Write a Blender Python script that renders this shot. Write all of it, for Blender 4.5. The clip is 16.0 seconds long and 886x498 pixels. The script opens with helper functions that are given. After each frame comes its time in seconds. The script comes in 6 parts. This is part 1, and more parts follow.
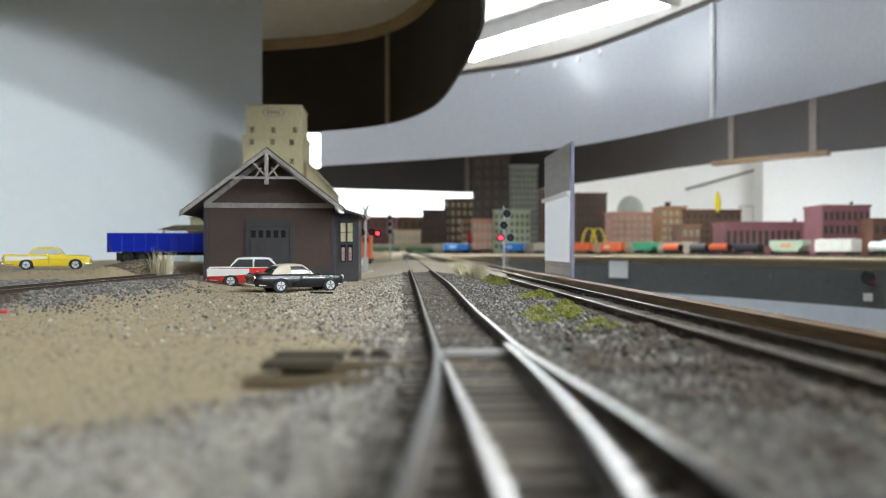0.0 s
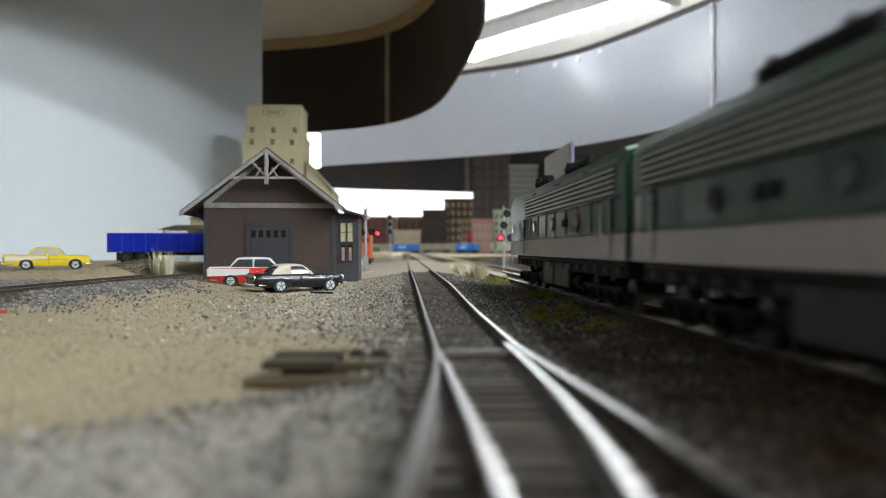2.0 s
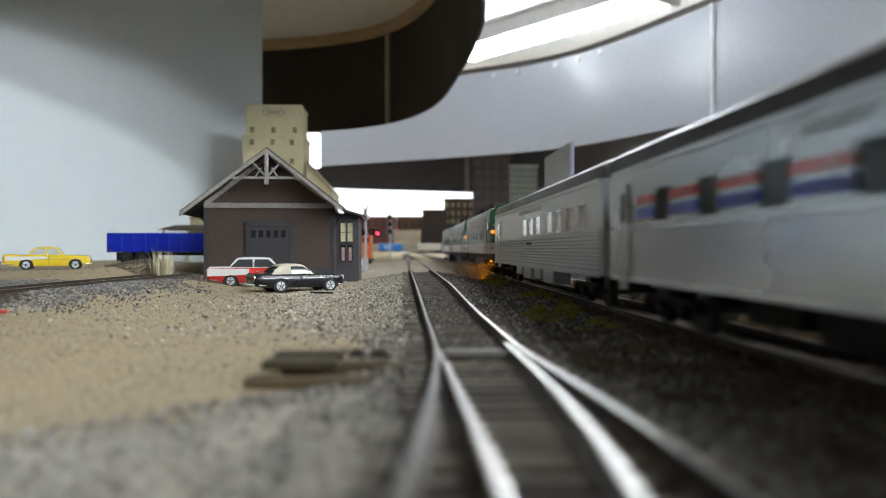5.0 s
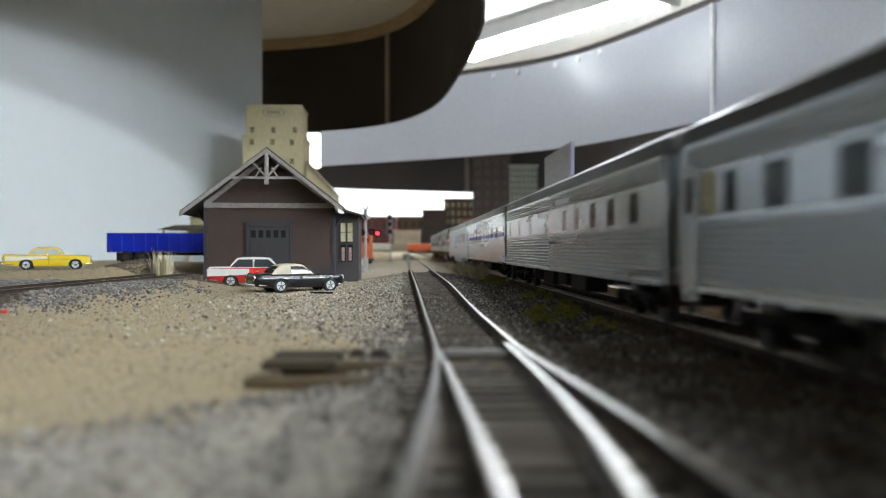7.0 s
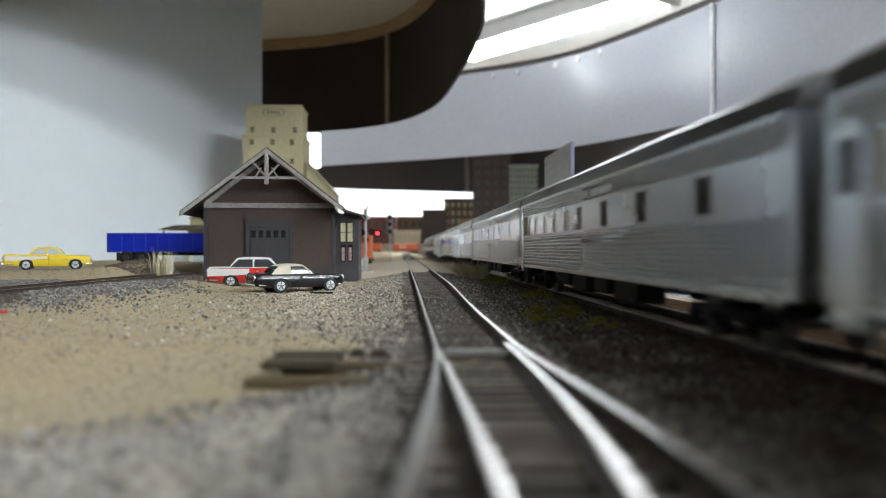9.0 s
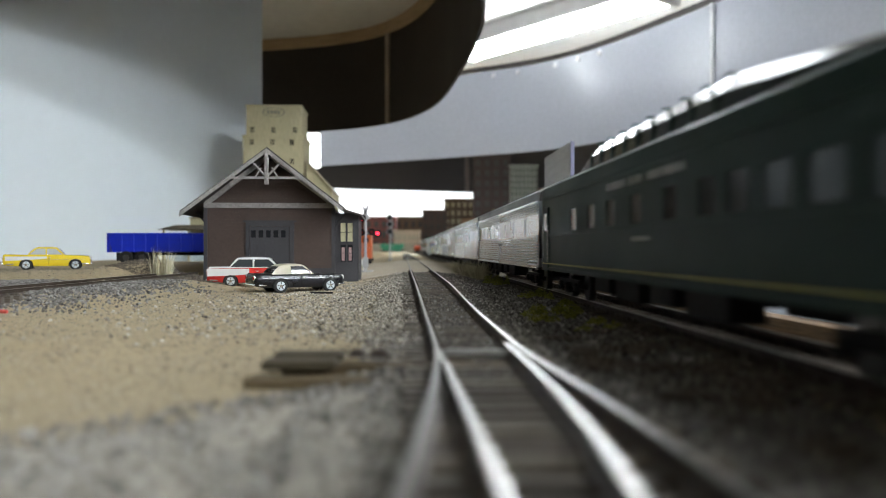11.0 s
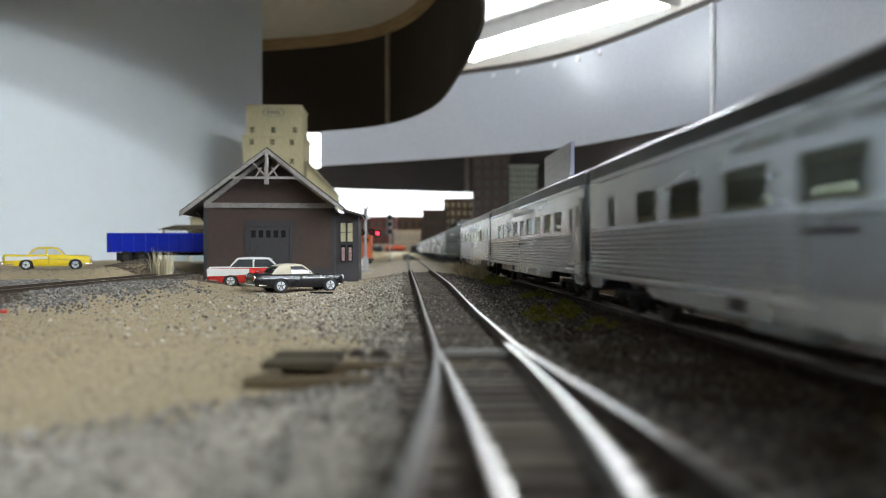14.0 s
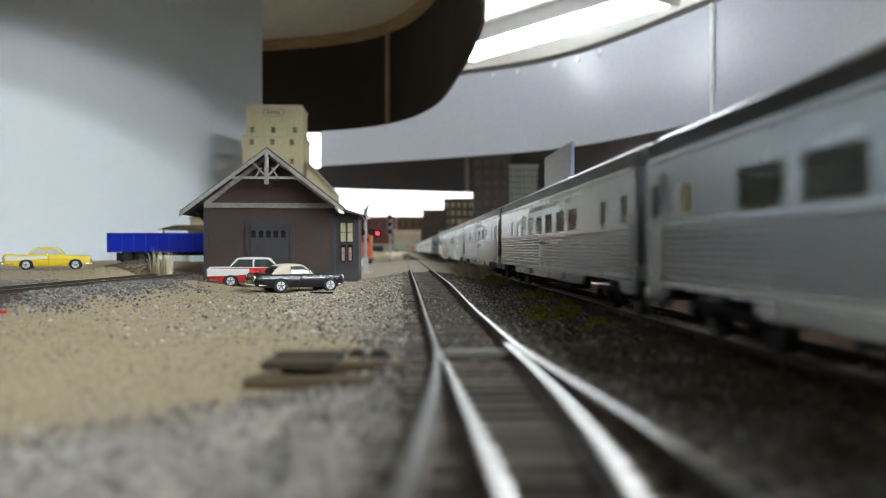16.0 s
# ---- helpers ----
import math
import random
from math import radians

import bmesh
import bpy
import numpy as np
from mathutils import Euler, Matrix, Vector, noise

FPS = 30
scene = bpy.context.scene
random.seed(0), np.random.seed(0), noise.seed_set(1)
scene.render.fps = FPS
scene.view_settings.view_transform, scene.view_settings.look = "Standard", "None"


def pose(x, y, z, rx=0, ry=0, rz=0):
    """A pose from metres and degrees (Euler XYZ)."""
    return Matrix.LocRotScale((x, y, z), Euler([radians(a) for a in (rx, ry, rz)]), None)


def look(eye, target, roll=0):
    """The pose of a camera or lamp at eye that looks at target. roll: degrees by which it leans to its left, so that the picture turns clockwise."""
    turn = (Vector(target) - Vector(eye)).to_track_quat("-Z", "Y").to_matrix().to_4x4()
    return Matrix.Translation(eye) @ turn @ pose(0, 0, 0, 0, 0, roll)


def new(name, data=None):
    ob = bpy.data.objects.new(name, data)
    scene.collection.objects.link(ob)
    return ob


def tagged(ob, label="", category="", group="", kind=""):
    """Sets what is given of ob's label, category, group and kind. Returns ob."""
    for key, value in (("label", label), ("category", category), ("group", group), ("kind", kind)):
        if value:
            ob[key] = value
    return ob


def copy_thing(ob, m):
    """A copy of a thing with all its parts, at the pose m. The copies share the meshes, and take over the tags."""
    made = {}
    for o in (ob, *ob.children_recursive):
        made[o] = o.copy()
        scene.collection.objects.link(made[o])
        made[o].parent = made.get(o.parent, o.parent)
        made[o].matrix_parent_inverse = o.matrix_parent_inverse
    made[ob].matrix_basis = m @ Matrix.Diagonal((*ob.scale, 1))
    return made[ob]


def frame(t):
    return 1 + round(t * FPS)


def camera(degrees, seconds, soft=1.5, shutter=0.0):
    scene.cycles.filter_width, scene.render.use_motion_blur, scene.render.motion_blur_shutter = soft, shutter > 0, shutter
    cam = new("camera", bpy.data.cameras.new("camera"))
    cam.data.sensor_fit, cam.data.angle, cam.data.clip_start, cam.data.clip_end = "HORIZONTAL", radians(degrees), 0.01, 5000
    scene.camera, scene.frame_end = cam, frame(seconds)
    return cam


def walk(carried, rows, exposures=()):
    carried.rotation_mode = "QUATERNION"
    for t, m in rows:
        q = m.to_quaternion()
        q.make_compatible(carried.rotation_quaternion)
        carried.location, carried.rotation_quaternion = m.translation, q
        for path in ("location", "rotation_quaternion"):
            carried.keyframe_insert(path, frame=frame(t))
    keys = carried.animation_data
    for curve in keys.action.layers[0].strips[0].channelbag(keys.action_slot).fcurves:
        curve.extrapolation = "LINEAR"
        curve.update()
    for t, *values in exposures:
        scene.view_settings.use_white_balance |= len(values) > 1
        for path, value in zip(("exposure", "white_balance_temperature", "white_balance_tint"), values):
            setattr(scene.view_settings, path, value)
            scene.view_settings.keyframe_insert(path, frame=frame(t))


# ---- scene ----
cam = camera(56.8, 16.0, soft=0.55, shutter=0.5)
cam.data.dof.use_dof = True
cam.data.dof.focus_distance = 0.42
cam.data.dof.aperture_fstop = 15.5
EYE = (0.0, 0.0, 0.0195)
walk(cam, [(0.0, look(EYE, (0.0, 1.0, 0.0197))), (16.0, look(EYE, (0.0, 1.0, 0.0197)))], exposures=[(0.0, 0.08), (16.0, 0.08)])

# ---- world: a closed room, hardly any light from outside ----
world = bpy.data.worlds.new("room_air")
world.use_nodes = True
world.node_tree.nodes["Background"].inputs[0].default_value = (0.75, 0.82, 0.9, 1)
world.node_tree.nodes["Background"].inputs[1].default_value = 0.03
scene.world = world

# lay of the tracks: they run away from the camera, leaning 2.76 degrees to its left
LEAN = -0.0483
TURN = 2.765
MAIN_X = 0.0785      # centre of the main track beside the camera
YARD_X = 0.0139      # centre of the track under the camera
GAUGE = 0.0165


# ---- materials ----
def mat(name, col, rough=0.6, metal=0.0, var=0.25, grain=400.0, stain=25.0, bump=0.15, col2=None, glow=0.0, alpha=None,
        object_random=0.0, coat=0.0, streak=None, spec=0.5):
    """A surface with fine grain and larger stains. col2: the stain's colour."""
    m = bpy.data.materials.new(name)
    m.use_nodes = True
    nt = m.node_tree
    b = nt.nodes["Principled BSDF"]
    N, L = nt.nodes.new, nt.links.new
    co = N("ShaderNodeTexCoord")
    src = co.outputs["Object"]
    if streak:
        mp = N("ShaderNodeMapping")
        mp.inputs["Scale"].default_value = streak
        L(src, mp.inputs["Vector"])
        src = mp.outputs[0]
    n1, n2 = N("ShaderNodeTexNoise"), N("ShaderNodeTexNoise")
    n1.inputs["Scale"].default_value, n1.inputs["Detail"].default_value = grain, 3
    n2.inputs["Scale"].default_value, n2.inputs["Detail"].default_value = stain, 4
    L(src, n1.inputs["Vector"]), L(src, n2.inputs["Vector"])
    c2 = col2 or tuple(c * 0.55 for c in col)
    r2 = N("ShaderNodeMapRange")
    r2.inputs[1].default_value, r2.inputs[2].default_value, r2.inputs[4].default_value = 0.38, 0.72, min(1, var * 2.2)
    L(n2.outputs[0], r2.inputs[0])
    mix = N("ShaderNodeMix")
    mix.data_type = "RGBA"
    mix.inputs[6].default_value, mix.inputs[7].default_value = (*col, 1), (*c2, 1)
    L(r2.outputs[0], mix.inputs[0])
    val = N("ShaderNodeMapRange")
    val.inputs[1].default_value, val.inputs[2].default_value = 0.3, 0.7
    val.inputs[3].default_value, val.inputs[4].default_value = 1 - var, 1 + var
    L(n1.outputs[0], val.inputs[0])
    hsv = N("ShaderNodeHueSaturation")
    L(mix.outputs[2], hsv.inputs["Color"])
    out = val.outputs[0]
    if object_random:
        oi, rr, mu = N("ShaderNodeObjectInfo"), N("ShaderNodeMapRange"), N("ShaderNodeMath")
        rr.inputs[3].default_value, rr.inputs[4].default_value = 1 - object_random, 1 + object_random
        L(oi.outputs["Random"], rr.inputs[0])
        mu.operation = "MULTIPLY"
        L(out, mu.inputs[0]), L(rr.outputs[0], mu.inputs[1])
        out = mu.outputs[0]
    L(out, hsv.inputs["Value"])
    L(hsv.outputs[0], b.inputs["Base Color"])
    ro = N("ShaderNodeMapRange")
    ro.inputs[3].default_value, ro.inputs[4].default_value = max(0.02, rough - 0.12), min(1, rough + 0.12)
    L(n2.outputs[0], ro.inputs[0])
    L(ro.outputs[0], b.inputs["Roughness"])
    b.inputs["Metallic"].default_value = metal
    b.inputs["Coat Weight"].default_value = coat
    b.inputs["Specular IOR Level"].default_value = spec
    if bump:
        bp = N("ShaderNodeBump")
        bp.inputs["Strength"].default_value = bump
        bp.inputs["Distance"].default_value = 0.3 / grain
        L(n1.outputs[0], bp.inputs["Height"])
        L(bp.outputs[0], b.inputs["Normal"])
    if glow:
        b.inputs["Emission Color"].default_value = (*col, 1)
        b.inputs["Emission Strength"].default_value = glow
    if alpha is not None:
        b.inputs["Transmission Weight"].default_value = alpha
        b.inputs["IOR"].default_value = 1.45
    return m


def island_mat(name, cols, rough=0.9):
    """Loose grains: each one takes a colour between those given."""
    m = bpy.data.materials.new(name)
    m.use_nodes = True
    nt = m.node_tree
    b = nt.nodes["Principled BSDF"]
    g = nt.nodes.new("ShaderNodeNewGeometry")
    r = nt.nodes.new("ShaderNodeValToRGB")
    while len(r.color_ramp.elements) < len(cols):
        r.color_ramp.elements.new(0.5)
    for i, (e, c) in enumerate(zip(r.color_ramp.elements, cols)):
        e.position, e.color = i / (len(cols) - 1), (*c, 1)
    nt.links.new(g.outputs["Random Per Island"], r.inputs[0])
    nt.links.new(r.outputs[0], b.inputs["Base Color"])
    b.inputs["Roughness"].default_value = rough
    return m


M = dict(
    wall=mat("white_backdrop_paint", (0.71, 0.77, 0.82), 0.55, var=0.012, grain=60, stain=2, bump=0.02, col2=(0.69, 0.75, 0.795)),
    room=mat("room_wall_paint", (0.80, 0.81, 0.82), 0.7, var=0.03, grain=40, stain=2, bump=0.03, col2=(0.74, 0.75, 0.77)),
    ceiling=mat("ceiling_paint", (0.82, 0.82, 0.80), 0.8, var=0.04, grain=40, stain=2, bump=0.05),
    valance=mat("grey_hardboard_gloss", (0.425, 0.445, 0.505), 0.17, var=0.04, grain=90, stain=3, bump=0.008, spec=0.5, col2=(0.41, 0.43, 0.48)),
    board=mat("shaded_brown_hardboard", (0.034, 0.028, 0.026), 0.7, var=0.12, grain=120, stain=5, bump=0.06, col2=(0.030, 0.025, 0.023)),
    fascia=mat("grey_fascia_paint", (0.12, 0.126, 0.126), 0.45, var=0.1, grain=90, stain=6, bump=0.03),
    ply=mat("bare_plywood", (0.56, 0.42, 0.25), 0.65, var=0.2, grain=150, stain=14, bump=0.1, streak=(1, 1, 8), col2=(0.30, 0.20, 0.11)),
    plyedge=mat("stained_plywood_edge", (0.20, 0.12, 0.06), 0.6, var=0.3, grain=200, stain=30, bump=0.2, streak=(1, 0.3, 5)),
    white=mat("white_plastic", (0.78, 0.78, 0.77), 0.4, var=0.04, bump=0.0),
    tube=mat("lit_diffuser", (0.90, 0.965, 1.0), 0.5, var=0, bump=0, glow=72.0),
    strip=mat("lit_strip_diffuser", (0.93, 0.97, 1.0), 0.5, var=0, bump=0, glow=120.0),
    tube_mid=mat("lit_half_bright_diffuser", (0.90, 0.965, 1.0), 0.5, var=0, bump=0, glow=45.0),
    tube_dim=mat("lit_dim_diffuser", (0.90, 0.965, 1.0), 0.5, var=0, bump=0, glow=17.0),
    dirt=mat("sandy_dirt", (0.335, 0.272, 0.172), 0.95, var=0.34, grain=1300, stain=13, bump=0.9, col2=(0.40, 0.315, 0.19)),
    tie=mat("weathered_sleeper", (0.105, 0.085, 0.065), 0.85, var=0.35, grain=900, stain=120, bump=0.4, streak=(0.3, 3, 3), object_random=0.35, col2=(0.20, 0.18, 0.155)),
    rail=mat("rusty_rail_side", (0.075, 0.055, 0.042), 0.6, 0.35, var=0.3, grain=900, stain=100, bump=0.2),
    railtop=mat("polished_rail_head", (0.33, 0.315, 0.295), 0.33, 1.0, var=0.06, grain=500, stain=60, bump=0.04, streak=(3, 0.2, 1)),
    gravel=island_mat("ballast_grains", [(0.022, 0.020, 0.018), (0.29, 0.27, 0.25), (0.12, 0.11, 0.10), (0.48, 0.455, 0.43), (0.045, 0.04, 0.036), (0.22, 0.204, 0.186), (0.38, 0.355, 0.33), (0.10, 0.09, 0.08)]),
    sand=island_mat("sand_grains", [(0.34, 0.285, 0.20), (0.46, 0.41, 0.32), (0.22, 0.18, 0.13), (0.38, 0.325, 0.23), (0.09, 0.075, 0.06), (0.31, 0.265, 0.185), (0.26, 0.22, 0.165)]),
    moss=island_mat("moss_flock", [(0.09, 0.11, 0.02), (0.32, 0.34, 0.05), (0.20, 0.23, 0.035), (0.42, 0.41, 0.09)]),
    straw=island_mat("dry_grass_fibre", [(0.55, 0.49, 0.33), (0.74, 0.69, 0.52), (0.44, 0.40, 0.25)]),
    scrub=island_mat("dark_scrub_flock", [(0.07, 0.055, 0.045), (0.19, 0.155, 0.125), (0.12, 0.10, 0.075), (0.05, 0.042, 0.03)]),
    brown=mat("brown_siding_paint", (0.072, 0.048, 0.040), 0.7, var=0.1, grain=700, stain=40, bump=0.1),
    trim=mat("dark_grey_trim_paint", (0.046, 0.044, 0.050), 0.6, var=0.1, grain=700, stain=40, bump=0.08),
    pale=mat("weathered_pale_trim", (0.33, 0.31, 0.30), 0.7, var=0.25, grain=900, stain=90, bump=0.2),
    shingle=mat("roof_shingle", (0.06, 0.052, 0.048), 0.85, var=0.25, grain=900, stain=60, bump=0.4, object_random=0.25),
    cream=mat("cream_elevator_siding", (0.48, 0.43, 0.27), 0.75, var=0.12, grain=500, stain=25, bump=0.15, streak=(1, 1, 0.2)),
    darkwin=mat("dark_window", (0.02, 0.022, 0.025), 0.12, var=0.05, bump=0),
    curtain=mat("yellowed_window_blind", (0.55, 0.52, 0.32), 0.6, var=0.1, bump=0.05),
    silver=mat("brushed_stainless", (0.55, 0.60, 0.65), 0.27, 0.70, var=0.06, grain=300, stain=25, bump=0.02, streak=(1, 0.15, 1), col2=(0.55, 0.595, 0.64)),
    silverpaint=mat("silver_paint", (0.60, 0.655, 0.70), 0.38, 0.35, var=0.06, grain=300, stain=25, bump=0.02),
    roof=mat("black_car_roof", (0.030, 0.029, 0.030), 0.42, var=0.2, spec=0.5, grain=300, stain=25, bump=0.05),
    under=mat("black_underframe", (0.010, 0.010, 0.011), 0.7, var=0.2, bump=0.1, spec=0.2),
    wheel=mat("blackened_wheel_steel", (0.10, 0.10, 0.10), 0.35, 0.8, var=0.1, bump=0),
    glass=mat("green_tinted_window", (0.010, 0.020, 0.018), 0.16, var=0.1, bump=0, spec=0.2),
    glass_clear=None,
    glow_in=mat("cream_seat_interior", (0.66, 0.62, 0.47), 0.7, var=0.2, bump=0.0),
    green=mat("dark_green_livery", (0.015, 0.060, 0.031), 0.36, var=0.08, grain=300, stain=30, bump=0.01, spec=0.32),
    pullman=mat("dark_green_car_paint", (0.014, 0.036, 0.031), 0.50, var=0.08, bump=0.01, spec=0.12),
    grey=mat("pale_grey_livery", (0.66, 0.63, 0.65), 0.5, var=0.05, grain=300, stain=30, bump=0.01),
    gill=mat("aged_cream_louvre", (0.30, 0.30, 0.24), 0.38, 0.3, var=0.1, bump=0.05),
    amber=mat("amber_lamp", (1.0, 0.30, 0.03), 0.4, var=0, bump=0, glow=1.1),
    amber_hot=mat("amber_ground_lamp", (1.0, 0.30, 0.0012), 0.4, var=0, bump=0, glow=1000.0),
    red_lamp=mat("red_signal_lamp", (1.0, 0.02, 0.04), 0.4, var=0, bump=0, glow=6.0),
    yellow=mat("yellow_car_enamel", (0.80, 0.60, 0.03), 0.22, var=0.03, bump=0, coat=0.6),
    red=mat("red_car_enamel", (0.55, 0.035, 0.03), 0.22, var=0.03, bump=0, coat=0.6),
    carwhite=mat("white_car_enamel", (0.75, 0.75, 0.74), 0.25, var=0.03, bump=0, coat=0.6),
    black=mat("black_car_enamel", (0.010, 0.010, 0.014), 0.26, var=0.03, bump=0, coat=0.25),
    tan=mat("cream_soft_top", (0.58, 0.53, 0.42), 0.7, var=0.05, bump=0.05),
    blue=mat("blue_trailer_paint", (0.008, 0.03, 0.50), 0.35, var=0.06, bump=0.02),
    chrome=mat("chrome", (0.86, 0.86, 0.86), 0.24, 1.0, var=0.02, bump=0),
    rubber=mat("black_rubber", (0.02, 0.02, 0.02), 0.8, var=0.1, bump=0.05),
    mast=mat("silver_signal_paint", (0.42, 0.43, 0.44), 0.5, 0.3, var=0.1, bump=0.02),
    orange=mat("orange_engine_paint", (0.55, 0.12, 0.03), 0.45, var=0.1, bump=0.02),
    concrete=mat("pale_concrete", (0.42, 0.42, 0.41), 0.85, var=0.12, bump=0.2),
)
M["glass_clear"] = mat("pale_reflection_window_glass", (0.24, 0.27, 0.22), 0.08, var=0, bump=0)
nt = M["glass_clear"].node_tree
tr, mx = nt.nodes.new("ShaderNodeBsdfTransparent"), nt.nodes.new("ShaderNodeMixShader")
tr.inputs[0].default_value, mx.inputs[0].default_value = (0.88, 0.92, 0.86, 1), 0.8
nt.links.new(nt.nodes["Principled BSDF"].outputs[0], mx.inputs[1]), nt.links.new(tr.outputs[0], mx.inputs[2])
nt.links.new(mx.outputs[0], nt.nodes["Material Output"].inputs[0])
M["acrylic"] = mat("clear_acrylic", (0.95, 0.96, 1.0), 0.05, var=0, bump=0, alpha=1.0)
M["acrylic"].node_tree.nodes["Principled BSDF"].inputs["IOR"].default_value = 1.2


def tint(name, col, rough=0.6, **k):
    if name not in M:
        M[name] = mat(name, col, rough, **k)
    return M[name]


# ---- mesh helpers ----
def box(bm, x0, x1, y0, y1, z0, z1, bevel=0.0):
    v = [bm.verts.new((x, y, z)) for x in (x0, x1) for y in (y0, y1) for z in (z0, z1)]
    f = [bm.faces.new([v[i] for i in q]) for q in ((0, 1, 3, 2), (4, 6, 7, 5), (0, 4, 5, 1), (2, 3, 7, 6), (0, 2, 6, 4), (1, 5, 7, 3))]
    if bevel:
        ed = list({e for q in f for e in q.edges})
        bmesh.ops.bevel(bm, geom=ed, offset=bevel, segments=2, affect="EDGES", profile=0.5)
    return bm


def cyl(bm, p0, p1, r, n=12, r2=None):
    p0, p1 = Vector(p0), Vector(p1)
    q = (p1 - p0).to_track_quat("Z", "Y")
    r2 = r if r2 is None else r2
    rings = []
    for p, rr in ((p0, r), (p1, r2)):
        rings.append([bm.verts.new(p + q @ Vector((rr * math.cos(2 * math.pi * i / n), rr * math.sin(2 * math.pi * i / n), 0))) for i in range(n)])
    for i in range(n):
        bm.faces.new((rings[0][i], rings[0][(i + 1) % n], rings[1][(i + 1) % n], rings[1][i]))
    bm.faces.new(rings[0][::-1]), bm.faces.new(rings[1])
    return bm


def prism(bm, pts, axis, lo, hi):
    """A polygon drawn in the two other axes, drawn out along axis."""
    def at(p, t):
        c = list(p)
        c.insert(axis, t)
        return bm.verts.new(c)
    a, b = [at(p, lo) for p in pts], [at(p, hi) for p in pts]
    n = len(pts)
    bm.faces.new(a[::-1]), bm.faces.new(b)
    for i in range(n):
        bm.faces.new((a[i], a[(i + 1) % n], b[(i + 1) % n], b[i]))
    bmesh.ops.recalc_face_normals(bm, faces=bm.faces)
    return bm


def loft(bm, rings, cap=True):
    """A skin over rings of equally many points."""
    vs = [[bm.verts.new(p) for p in r] for r in rings]
    n = len(vs[0])
    for a, b in zip(vs, vs[1:]):
        for i in range(n):
            bm.faces.new((a[i], a[(i + 1) % n], b[(i + 1) % n], b[i]))
    if cap:
        bm.faces.new(vs[0][::-1]), bm.faces.new(vs[-1])
    bmesh.ops.recalc_face_normals(bm, faces=bm.faces)
    return bm


def ball(bm, c, r, seg=10):
    bmesh.ops.create_uvsphere(bm, u_segments=seg, v_segments=max(5, seg // 2), radius=r, matrix=Matrix.Translation(c))
    return bm


def mesh_of(bm, name, material, smooth=False):
    me = bpy.data.meshes.new(name)
    bm.to_mesh(me)
    bm.free()
    me.materials.append(material)
    if smooth:
        me.polygons.foreach_set("use_smooth", [True] * len(me.polygons))
        me.set_sharp_from_angle(angle=radians(38))
    return me


def part(name, bm, material, parent=None, label="", smooth=False):
    ob = new(name, mesh_of(bm, name, material, smooth))
    if parent is not None:
        ob.parent = parent
    if label:
        ob["label"] = label
    return ob


def thing(name, label, category, m=None, group="", kind=""):
    ob = new(name)
    ob.empty_display_size = 0.01
    if m is not None:
        ob.matrix_basis = m
    return tagged(ob, label, category, group, kind)


def bm_new():
    return bmesh.new()


def smooth_curve(pts, step):
    """Catmull-Rom through points in plan, sampled at about step metres."""
    pts = [Vector(p) for p in pts]
    pts = [pts[0] * 2 - pts[1]] + pts + [pts[-1] * 2 - pts[-2]]
    out = []
    for i in range(1, len(pts) - 2):
        p0, p1, p2, p3 = pts[i - 1:i + 3]
        n = max(1, int((p2 - p1).length / step))
        for k in range(n):
            t = k / n
            out.append(0.5 * ((2 * p1) + (p2 - p0) * t + (2 * p0 - 5 * p1 + 4 * p2 - p3) * t * t + (3 * p1 - p0 - 3 * p2 + p3) * t ** 3))
    out.append(pts[-2].copy())
    return out


def ribbon(bm, path, z0, z1, thick):
    """An upright board that follows a path in plan; thick goes to the left of its way."""
    rings = []
    for i, p in enumerate(path):
        d = (path[min(i + 1, len(path) - 1)] - path[max(i - 1, 0)]).normalized()
        n = Vector((-d.y, d.x)) * thick
        q = p + n
        rings.append([(p.x, p.y, z0), (p.x, p.y, z1), (q.x, q.y, z1), (q.x, q.y, z0)])
    return loft(bm, rings)


def sm(a, b, x):
    t = min(1, max(0, (x - a) / (b - a)))
    return t * t * (3 - 2 * t)


# ---- the room ----
def slab(name, x0, x1, y0, y1, z0, z1, material, label, category):
    return tagged(part(name, box(bm_new(), x0, x1, y0, y1, z0, z1), material), label, category, kind="structure")


slab("room_floor", -3.2, 4.2, -5.6, 8.2, -1.15, -1.10, tint("dark_unseen_floor", (0.10, 0.10, 0.11), 0.4, var=0.1, grain=30, stain=3, bump=0.02), "unseen room floor, kept dark to cut bounced light", "floor")
slab("ceiling", -3.2, 4.2, -5.6, 8.2, 1.10, 1.15, M["ceiling"], "plain white painted room ceiling", "ceiling")
slab("wall_north", -3.2, 4.2, 8.2, 8.3, -1.15, 1.15, M["room"], "white painted far room wall", "wall")
slab("wall_south", -3.2, 4.2, -5.7, -5.6, -1.15, 1.15, tint("dark_unseen_wall", (0.16, 0.11, 0.08), 0.6), "unseen room wall behind the layout, darkened to cut bounced light", "wall")
slab("wall_east", 4.2, 4.3, -5.7, 8.3, -1.15, 1.15, M["room"], "white painted side wall of the room", "wall")
slab("wall_west", -3.3, -3.2, -5.7, 8.3, -1.15, 1.15, M["dark_unseen_wall"], "unseen side wall of the room, darkened to cut bounced light", "wall")


